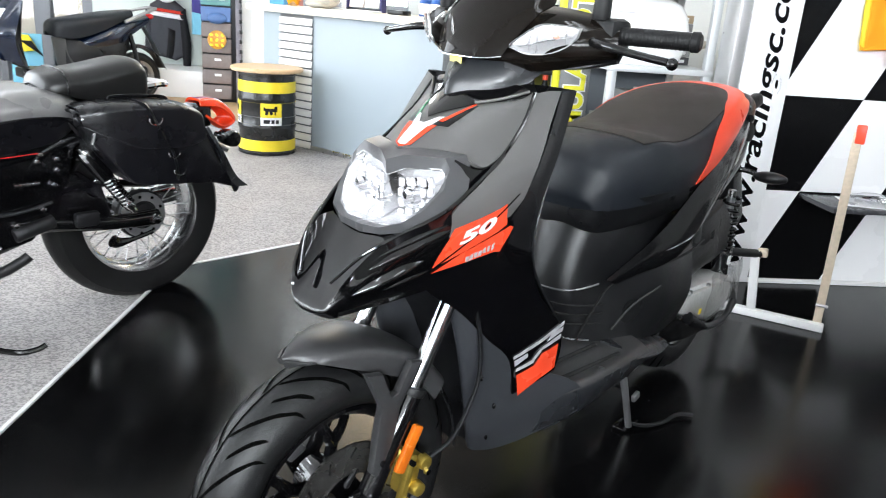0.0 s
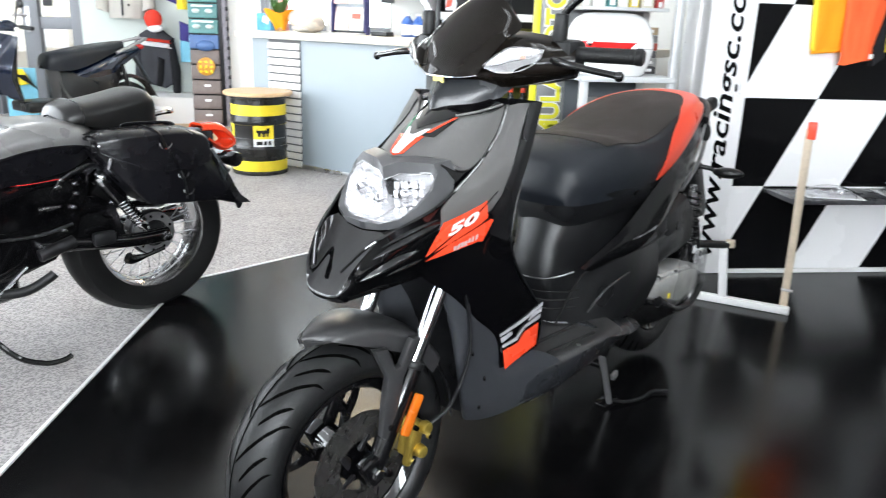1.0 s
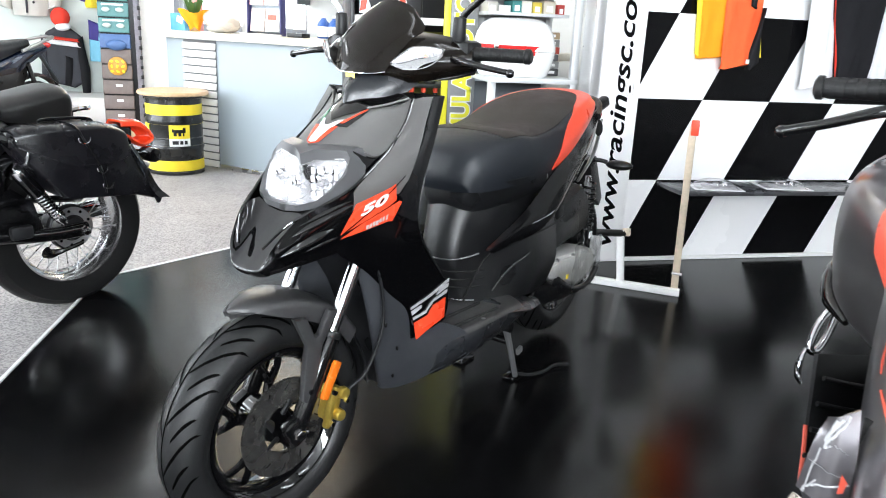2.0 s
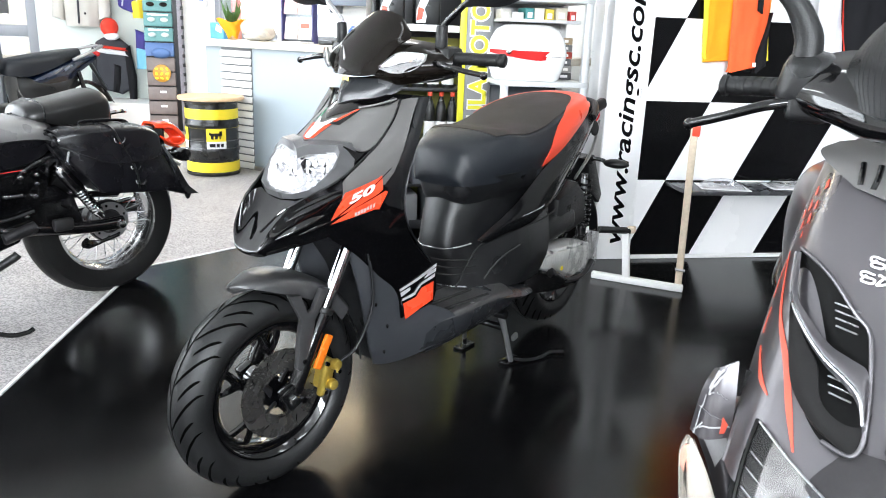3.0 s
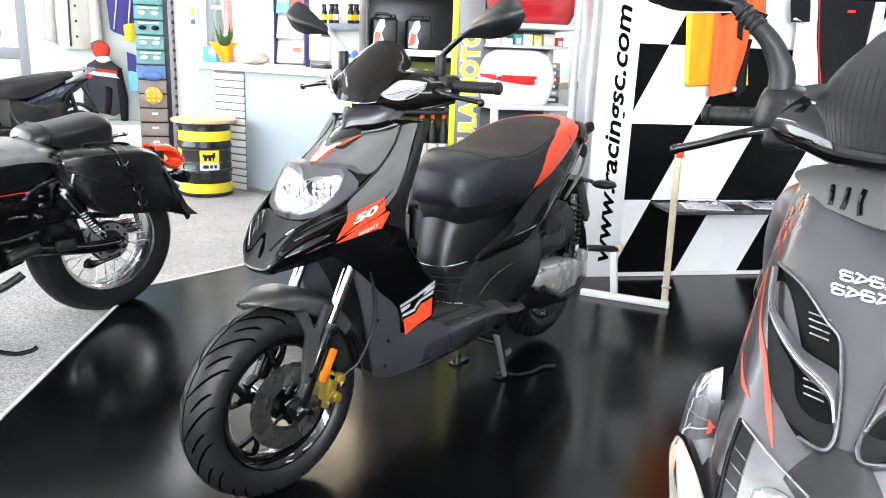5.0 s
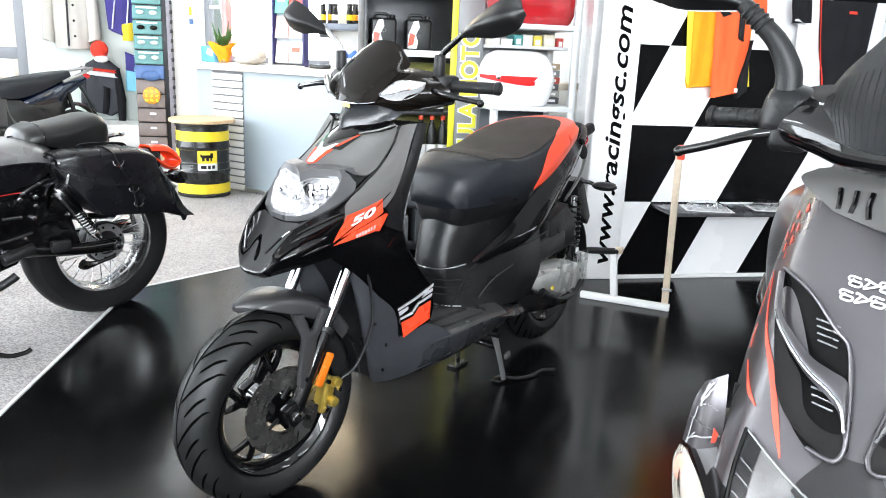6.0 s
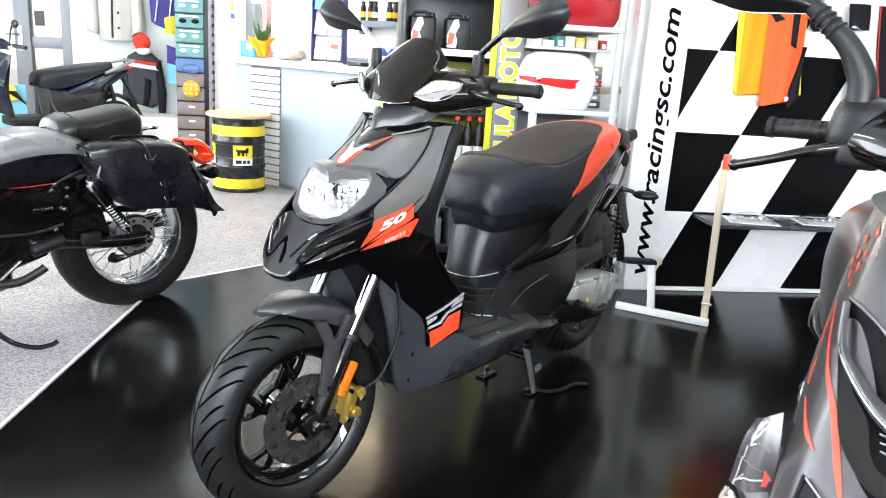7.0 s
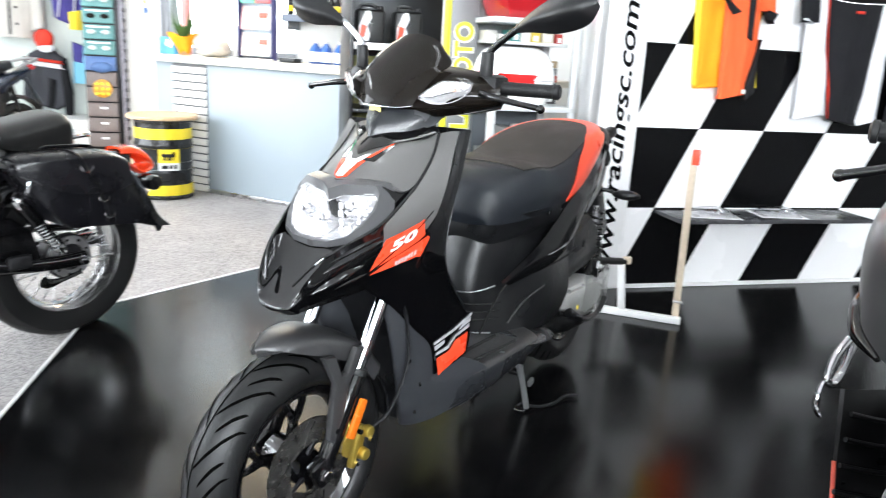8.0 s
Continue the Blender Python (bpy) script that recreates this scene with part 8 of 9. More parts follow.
for k in range(8):
    carton(1.11 + 0.046 * k, 3.38, 0.514 - 0.02, 0.045, 0.2, random.uniform(0.14, 0.3), random.choice([(0.2, 0.21, 0.22), (0.35, 0.36, 0.37), (0.12, 0.13, 0.15)]), random.uniform(-3, 3))

# ---- oil display with canisters and bottles ----
oil = thing("oil_display", pose(0.72, 3.72, FLOOR_Z), "dark oil display stand with a yellow side board", "display stand")
DARK_SHEET = mat("dark_sheet_metal", (0.016, 0.017, 0.019), 0.4, 0.2, 0.1)
part("back_board", box(B(), (0.55, 0.02, 1.9), (0, 0.2, 0.95), 0.003), DARK_SHEET, oil)
for z in (0.08, 0.3, 0.53, 0.82, 1.13, 1.46):
    part("display_shelf", box(B(), (0.5, 0.36, 0.02), (-0.01, 0.02, z), 0.003), DARK_SHEET, oil)
part("lower_back", box(B(), (0.54, 0.012, 1.05), (0, 0.184, 0.56), 0.002), mat("olive_yellow_board", (0.17, 0.17, 0.025), 0.5, 0, 0.1), oil, "olive yellow back panel")
part("side_board", box(B(), (0.02, 0.38, 1.9), (-0.27, 0.0, 0.95), 0.003), DARK_SHEET, oil)
part("shelf_edge", box(B(), (0.5, 0.012, 0.035), (-0.01, -0.17, 1.135), 0.002), WHITE, oil, "pale price rail")
part("shelf_edge", box(B(), (0.5, 0.012, 0.05), (-0.01, -0.17, 0.08), 0.002), DARK_SHEET, oil)
fm = part("side_sign", box(B(), (0.14, 0.02, 1.95), (0.287, -0.2, 0.98), 0.003), mat("grey_sign_board", (0.2, 0.205, 0.21), 0.4, 0, 0.1), oil, "grey and yellow vertical sign board")
part("yellow_strip", box(B(), (0.032, 0.02, 1.95), (0.2, -0.2, 0.98), 0.002), mat("lemon_vinyl", (0.75, 0.72, 0.03), 0.4, 0, 0.05), fm)
for name, bold, y, m in (("letter_outline", 0.075, -0.2115, WHITE_DECAL), ("lettering", 0.03, -0.2135, bpy.data.materials["lemon_vinyl"])):
    bm = words(B(), "FORMULA MOTO", 1.0, Matrix.Identity(4), bold, 0, 0.001, "LEFT")
    xs = [v.co.x for v in bm.verts]
    mid = (max(xs) + min(xs)) / 2
    bmesh.ops.transform(bm, matrix=Matrix.Translation((0.292, y, 0.815)) @ pose(0, 0, 0, 90, 0, 0) @ pose(0, 0, 0, 0, 0, 90) @ Matrix.Diagonal((0.93 / (max(xs) - min(xs)), 0.13, 1, 1)) @ Matrix.Translation((-mid, 0, 0)), verts=bm.verts)
    part(name, bm, m, fm, "", False)


def canister(x, y, z, rz):
    ob = thing("oil_canister", pose(x, y, z, 0, 0, rz), "black plastic oil canister with a red and white label", "canister", "oil canisters")
    part("body", box(B(), (0.14, 0.1, 0.17), (0, 0, 0.085), 0.015, (0, 0, 0), 3), GREY_MATTE, ob)
    part("handle", tube(B(), [(-0.045, 0, 0.165), (-0.04, 0, 0.19), (0.02, 0, 0.19), (0.03, 0, 0.165)], 0.009, 8, 12), GREY_MATTE, ob)
    part("cap", cyl(B(), (0.05, 0, 0.17), (0.05, 0, 0.19), 0.016, seg=16, bevel=0.003), GREY_MATTE, ob)
    part("label", plate(B(), [(-0.06, 0.02), (-0.012, 0.02), (-0.005, 0.055), (-0.018, 0.09), (0.002, 0.13), (-0.005, 0.165), (-0.03, 0.16), (-0.06, 0.085)], -0.053, -0.051, "xz"), WHITE_DECAL, ob)
    part("label_mark", plate(B(), [(-0.06, 0.03), (-0.03, 0.04), (-0.02, 0.09), (-0.05, 0.1)], -0.0545, -0.0535, "xz"), RED_DECAL, ob)


for x in (0.55, 0.74):
    canister(x, 3.64, FLOOR_Z + 1.14, 0)


def bottle(x, y, z, hgt, r, body, cap, label, grp="oil bottles", print_mat=WHITE_DECAL, neck=0.38, lab=(0.08, 0.52)):
    ob = thing("oil_bottle", pose(x, y, z), label, "bottle", grp)
    part("body", lathe(B(), [(r * 0.92, 0), (r, 0.006), (r, hgt * 0.6), (r * 0.85, hgt * 0.7), (r * neck, hgt * 0.8 if neck > 0.5 else hgt * 0.86), (r * neck, hgt * 0.9)], 18), body, ob)
    part("cap", cyl(B(), (0, 0, hgt * 0.9), (0, 0, hgt), r * neck * 1.15, seg=14, bevel=0.002), cap, ob)
    part("label", lathe(B(), [(r * 1.01, hgt * lab[0]), (r * 1.015, hgt * lab[0] + 0.002), (r * 1.015, hgt * lab[1]), (r * 1.01, hgt * lab[1] + 0.002)], 18), print_mat, ob)


for k in range(4, 7):
    bottle(0.52 + 0.062 * k, 3.6, FLOOR_Z + 0.54, 0.27, 0.03, GREY_MATTE, RED, "black oil bottle with a red cap and white label", lab=(0.1, 0.4))
for k in range(5):
    bottle(0.54 + 0.08 * k, 3.6, FLOOR_Z + 0.83, 0.22, 0.033, DARK_SHEET, YELLOW, "dark oil bottle with a yellow cap")

for x, z, w, hh, c in ((0.56, 0.31, 0.17, 0.19, (0.05, 0.06, 0.075)), (0.75, 0.31, 0.16, 0.16, (0.09, 0.1, 0.11)), (0.6, 0.09, 0.2, 0.16, (0.16, 0.165, 0.17)), (0.83, 0.09, 0.18, 0.19, (0.06, 0.065, 0.07))):
    carton(x, 3.64, FLOOR_Z + z, w, 0.2, hh, c, 4, False)

# ---- oil drum stool ----
drum = thing("oil_drum", pose(-0.61, 5.5, FLOOR_Z), "black and yellow oil drum with a round wooden top", "oil drum")
prof = [(0.185, 0.0), (0.2, 0.004), (0.2, 0.02), (0.193, 0.028), (0.193, 0.17), (0.2, 0.185), (0.2, 0.198), (0.193, 0.212), (0.193, 0.36), (0.2, 0.374), (0.2, 0.388), (0.193, 0.402), (0.193, 0.535), (0.2, 0.542), (0.2, 0.556), (0.18, 0.56)]
part("drum_body", lathe(B(), prof, 64), BARREL_BLACK, drum)
for z0, z1 in ((0.03, 0.105), (0.425, 0.5)):
    part("yellow_band", lathe(B(), [(0.1935, z0), (0.1952, z0 + 0.002), (0.1952, z1 - 0.002), (0.1935, z1)], 64), YELLOW, drum, "yellow painted band")
part("wooden_top", lathe(B(), [(0.02, 0.56), (0.238, 0.56), (0.245, 0.568), (0.245, 0.58), (0.238, 0.587), (0.02, 0.588)], 64), WOOD, drum, "round beech top")
def drum_patch(a, w, z0, z1, r):
    """A curved label piece on the drum, centred at the angle a, w degrees to each side."""
    bm = lathe(B(), [(r - 0.001, z0), (r, z0 + 0.001), (r, z1 - 0.001), (r - 0.001, z1)], 120)
    far = [f for f in bm.faces if abs(((math.degrees(math.atan2(f.calc_center_median().y, f.calc_center_median().x)) - a + 180) % 360) - 180) > w]
    bmesh.ops.delete(bm, geom=far, context="FACES")
    return bm


for a in (-75, -165):
    lb = part("drum_label", drum_patch(a, 22, 0.21, 0.36, 0.198), YELLOW, drum, "yellow and white square label")
    part("label_panel", drum_patch(a, 22, 0.21, 0.265, 0.1986), WHITE_DECAL, lb)
    for d, w, z0, z1 in ((0, 12, 0.305, 0.328), (9, 4, 0.325, 0.342), (-9, 2, 0.283, 0.31), (8, 2, 0.283, 0.31), (0, 2, 0.283, 0.31), (-13, 2, 0.31, 0.335)):
        part("label_shape", drum_patch(a + d, w, z0, z1, 0.1988), BARREL_BLACK, lb)
    for d in (-13, -5, 3, 11):
        part("label_shape", drum_patch(a + d, 2.6, 0.224, 0.25, 0.1992), GREY_MATTE, lb)

# ---- counter ----
CT = thing("counter", pose(-0.3, 5.61, FLOOR_Z, 0, 0, -42), "blue-grey service counter with a pale top and a slatted panel", "counter")
part("front_board", box(B(), (2.95, 0.04, 0.94), (0.95, 0.02, 0.47), 0.003), COUNTER_GREY, CT)
part("end_board", box(B(), (0.04, 0.6, 0.94), (-0.5, 0.32, 0.47), 0.003), COUNTER_GREY, CT)
part("worktop", box(B(), (3.15, 0.72, 0.045), (0.95, 0.28, 0.965), 0.006), mat("pale_beech_top", (0.72, 0.66, 0.56), 0.35, 0, 0.08, 10.0), CT, "pale wooden worktop")
part("plinth", box(B(), (2.95, 0.012, 0.03), (0.95, -0.006, 0.015), 0.002), STEEL, CT)
for k in range(16):
    part("slat", box(B(), (0.33, 0.014, 0.046), (-0.174, -0.012, 0.03 + 0.0575 * k), 0.004, (-8, 0, 0)), SLAT_WHITE, CT)
part("slat_back", box(B(), (0.33, 0.004, 0.93), (-0.174, -0.003, 0.47), 0.0), mat("slat_shade", (0.14, 0.145, 0.15), 0.7), CT)
CTM = pose(-0.3, 5.61, FLOOR_Z, 0, 0, -42)


def on_counter(u, v, z=0.988):
    p = CTM @ Vector((u, v, z))
    return p.x, p.y, p.z

# ---- pale green display wall with clothes ----
DY = 8.5
slab("wall_display", (2.1, 0.12, H - FLOOR_Z), (-1.68, DY + 0.06, (H + FLOOR_Z) / 2), WALL_GREEN, "pale green wall hung with clothes")
solo("display_ledge", box(B(), (1.9, 0.6, 0.27), (-1.72, DY - 0.302, 0.116), 0.006), WHITE, "low white display ledge along the wall", "ledge", "", "structure")
solo("wooden_floor_strip", box(B(), (2.2, 1.15, 0.012), (-1.75, 7.3, FLOOR_Z + 0.007), 0.003), WOOD_TAN, "tan wooden floor strip before the ledge", "floor", "", "structure")
# the clothes of this wall are laid out on a plan at 1 : 1.302
DW = 6.4
PLAN = Matrix.Translation((-0.039, 0.165, -0.338)) @ Matrix.Scale(1.302, 4)
on_plan = []
g = garment("black_jacket", [(-0.16, 0.06), (-0.04, 0.04), (0.05, 0.02), (0.12, 0.06), (0.13, 0.3), (0.12, 0.42), (0.02, 0.5), (-0.04, 0.5), (-0.14, 0.44), (-0.17, 0.3)], (-1.47, DW - 0.07, 0.47), "black riding jacket with white and red chest band", FAB_GREY, 0.09, 31)
on_plan.append(g)
part("sleeve", cloth([(0.1, -0.02), (0.16, -0.02), (0.17, 0.16), (0.13, 0.42), (0.08, 0.38)], 0.07, 32, -0.01), FAB_BLACK, g)
part("sleeve", cloth([(-0.19, 0.08), (-0.13, 0.06), (-0.12, 0.4), (-0.17, 0.42)], 0.07, 33, -0.01), FAB_GREY, g)
part("chest_band", cloth([(-0.15, 0.355), (0.12, 0.335), (0.12, 0.375), (-0.148, 0.395)], 0.1, 34, -0.012, 6), FAB_WHITE, g, "white chest band")
part("red_edge", cloth([(-0.148, 0.395), (0.12, 0.375), (0.12, 0.4), (-0.146, 0.42)], 0.1, 35, -0.012, 5), FAB_RED, g, "red piping")
part("front_panel", cloth([(-0.03, 0.04), (0.04, 0.03), (0.06, 0.25), (0.0, 0.27)], 0.1, 36, -0.01), FAB_BLACK, g)
cap = thing("peaked_hat", pose(-1.47, DW - 0.16, 0.99), "red cap with a pale peak hung on the wall", "hat")
on_plan.append(cap)
part("crown", ball(B(), (0, 0, 0.04), 0.07, (1, 0.8, 1.05)), FAB_RED, cap)
part("peak", ball(B(), (0.02, -0.03, -0.03), 0.065, (0.9, 0.7, 0.4), (25, 0, 0)), FAB_WHITE, cap)
g = garment("cream_coat", [(-0.14, 0.0), (0.12, 0.0), (0.15, 0.3), (0.14, 0.75), (-0.13, 0.75), (-0.15, 0.3)], (-1.68, DW - 0.08, 1.03), "cream coat hanging open", FAB_CREAM, 0.12, 41)
on_plan.append(g)
part("sleeve", cloth([(0.12, 0.05), (0.22, 0.08), (0.2, 0.5), (0.12, 0.72)], 0.08, 42, -0.01), FAB_CREAM, g)
part("sleeve", cloth([(-0.24, 0.06), (-0.14, 0.04), (-0.12, 0.7), (-0.2, 0.5)], 0.08, 43, -0.01), FAB_CREAM, g)
part("front_edge", cloth([(-0.03, 0.02), (-0.015, 0.02), (0.0, 0.7), (-0.015, 0.7)], 0.02, 44, -0.066), FAB_GREY, g)
for k in range(4):
    part("button", ball(B(), (0.03, -0.068, 0.1 + 0.12 * k), 0.01, u=8, v=6), GREY_MATTE, g)
g = garment("blue_shirt", [(-0.11, 0.05), (0.02, 0.0), (0.1, 0.05), (0.12, 0.5), (-0.14, 0.5)], (-1.3, DW - 0.06, 1.14), "violet blue team shirt with yellow hem", FAB_BLUE, 0.06, 51)
on_plan.append(g)
part("yellow_hem", cloth([(0.0, -0.03), (0.09, -0.03), (0.1, 0.12), (-0.02, 0.1)], 0.066, 52, -0.004), FAB_YEL, g)
for a, b in ((-0.08, -0.03), (0.03, 0.07)):
    part("pale_stripe", cloth([(a, 0.06), (a + 0.012, 0.06), (b + 0.012, 0.4), (b, 0.4)], 0.02, 53, -0.032), FAB_WHITE, g)
g = garment("sky_shirt", [(-0.06, 0.0), (0.05, 0.0), (0.06, 0.28), (-0.05, 0.32)], (-1.24, DW - 0.06, 0.7), "blue and turquoise shirt half hidden by the stand", FAB_SKY, 0.05, 61)
on_plan.append(g)
part("upper_half", cloth([(-0.055, 0.17), (0.055, 0.15), (0.06, 0.28), (-0.05, 0.32)], 0.056, 62, -0.003), FAB_BLUE, g)

# ---- tall goggle and accessory stand ----
st = thing("accessory_stand", pose(-0.989, DW - 0.62, 0.0478) @ Matrix.Scale(0.9405, 4), "tall display stand of teal, blue, orange and brown packs", "display stand")
on_plan.append(st)
part("back_board", box(B(), (0.27, 0.04, 1.885), (0, 0.05, 1.155), 0.004), DARK_SHEET, st)
part("edge_rail", box(B(), (0.035, 0.09, 1.885), (0.15, 0.02, 1.155), 0.004), mat("dark_edge", (0.2, 0.19, 0.22), 0.5, 0, 0.3, 30.0), st)
for k in range(23):
    part("rail_hook", box(B(), (0.02, 0.03, 0.03), (0.17, -0.02, 0.32 + 0.075 * k), 0.004), GREY_MATTE, st)
LENS_PALE = mat("pale_lens", (0.6, 0.72, 0.7), 0.1, 0.2, 0.1, 20.0)
TEAL = mat("teal_card", (0.09, 0.24, 0.24), 0.4, 0, 0.15, 20.0)
BLUEC = mat("blue_card", (0.06, 0.13, 0.3), 0.4, 0, 0.15, 20.0)
BROWNC = mat("brown_card", (0.16, 0.13, 0.12), 0.45, 0, 0.2, 20.0)
ORANGEC = mat("orange_disc", (0.52, 0.24, 0.02), 0.35, 0, 0.1, 20.0)
for k in range(15):
    z = 1.95 - 0.118 * k
    c = TEAL if z > 0.93 else BLUEC if z > 0.8 else BROWNC
    pk = part("pack", box(B(), (0.225, 0.03, 0.108), (-0.02, 0.012, z), 0.006, (-6, 0, 0)), c, st)
    if z > 0.93:
        for x in (-0.07, 0.03):
            part("goggle_lens", ball(B(), (x, -0.012, z), 0.026, (1.2, 0.5, 0.7)), LENS_PALE if k % 3 else SMOKE, pk)
        part("print", box(B(), (0.16, 0.002, 0.014), (-0.02, -0.008, z + 0.038), 0.0, (-6, 0, 0)), WHITE_DECAL, pk)
    elif z < 0.62:
        part("print", box(B(), (0.05, 0.003, 0.018), (-0.01, -0.008, z + 0.015), 0.0, (-6, 0, 0)), WHITE_DECAL, pk)
part("orange_badge", cyl(B(), (-0.01, -0.012, 0.7), (-0.01, -0.03, 0.7), 0.071, seg=32, bevel=0.004), ORANGEC, st, "round orange pack")
part("blue_badge", ball(B(), (-0.01, -0.01, 0.86), 0.07, (1.1, 0.35, 0.6)), BLUEC, st)
for k in range(9):
    part("print", ball(B(), (-0.052 + 0.042 * (k % 3), -0.03, 0.66 + 0.038 * (k // 3)), 0.014, (1.1, 0.3, 0.7), (0, 30 * k, 0), 8, 6), YELLOW, st)
ALU_PALE = mat("dull_pole_paint", (0.55, 0.56, 0.55), 0.4, 0.1, 0.08)
pole = solo("leaning_pole", tube(B(), [(-0.9, DW - 0.12, 0.248), (-0.98, DW - 0.04, 1.9)], 0.019, 14), ALU_PALE, "pale pole leaning against the wall", "pole")
on_plan.append(pole)
for ob in on_plan:
    ob.matrix_basis = PLAN @ ob.matrix_basis

# ---- entrance glazing beside the display wall ----
ent = thing("door_1", pose(-2.73, DY + 0.06, FLOOR_Z), "grey-framed glazed entrance with a door", "door", "", "structure")
for x, w in ((-0.05, 0.1), (-0.5, 0.16), (-0.92, 0.07), (-2.2, 0.1)):
    part("door_frame", box(B(), (w, 0.12, H + 0.015), (x, 0, H / 2), 0.006), FRAME_GREY, ent)
part("door_frame", box(B(), (0.85, 0.08, 0.14), (-1.5, 0, 2.3), 0.006), FRAME_GREY, ent)
part("door_rail", box(B(), (0.34, 0.06, 0.12), (-0.26, 0, 0.95), 0.006), FRAME_GREY, ent)
for x, w in ((-0.26, 0.32), (-0.71, 0.36), (-1.55, 1.18)):
    p = part("pane", box(B(), (w, 0.008, H - 0.02), (x, 0, H / 2)), GLASS, ent)
    p.visible_shadow = False
part("door_handle", tube(B(), [(-0.52, -0.06, 1.02), (-0.56, -0.1, 1.02), (-0.66, -0.1, 1.02)], 0.014, 8, 8), STEEL, ent)
part("lock_plate", box(B(), (0.05, 0.012, 0.26), (-0.52, -0.067, 0.98), 0.004), STEEL, ent)
part("notice", box(B(), (0.1, 0.004, 0.16), (-0.33, -0.012, 1.2), 0.0), GREY_MATTE, ent)
part("notice", box(B(), (0.24, 0.004, 0.2), (-0.28, -0.012, 0.8), 0.0), WHITE_DECAL, ent)
solo("wall_outside", box(B(), (9.0, 0.2, 3.4), (-5.2, 12.4, 1.3), 0.01), mat("cream_render", (0.8, 0.74, 0.62), 0.9, 0, 0.06, 1.5), "cream rendered wall across the yard", "wall", "", "structure", False)

# ---- upright advertising board by the entrance ----
board = thing("display_board", pose(-2.98, 7.5, FLOOR_Z, 0, 0, 12), "sky blue and yellow advertising board standing on the floor", "sign board")
part("panel", box(B(), (0.26, 0.02, 0.54), (-0.02, 0, 0.29), 0.004, (-4, 0, 0)), FAB_SKY, board)
part("yellow_shape", plate(B(), [(-0.14, 0.55), (0.01, 0.55), (0.08, 0.42), (-0.04, 0.4)], -0.03, -0.016, "xz"), YELLOW, board)
part("dark_shape", plate(B(), [(-0.06, 0.5), (0.03, 0.5), (0.12, 0.36), (0.1, 0.4), (0.0, 0.45)], -0.036, -0.031, "xz"), GREY_MATTE, board)
for x in (-0.12, 0.12):
    part("foot", box(B(), (0.03, 0.18, 0.02), (x, 0, 0.012), 0.004), GREY_MATTE, board)

# ---- dark blue scooter behind the cruiser ----
BLUE_PAINT = mat("dark_blue_paint", (0.003, 0.008, 0.024), 0.14, 0.2, 0.2, 5.0, coat=0.6, rvar=0.02)


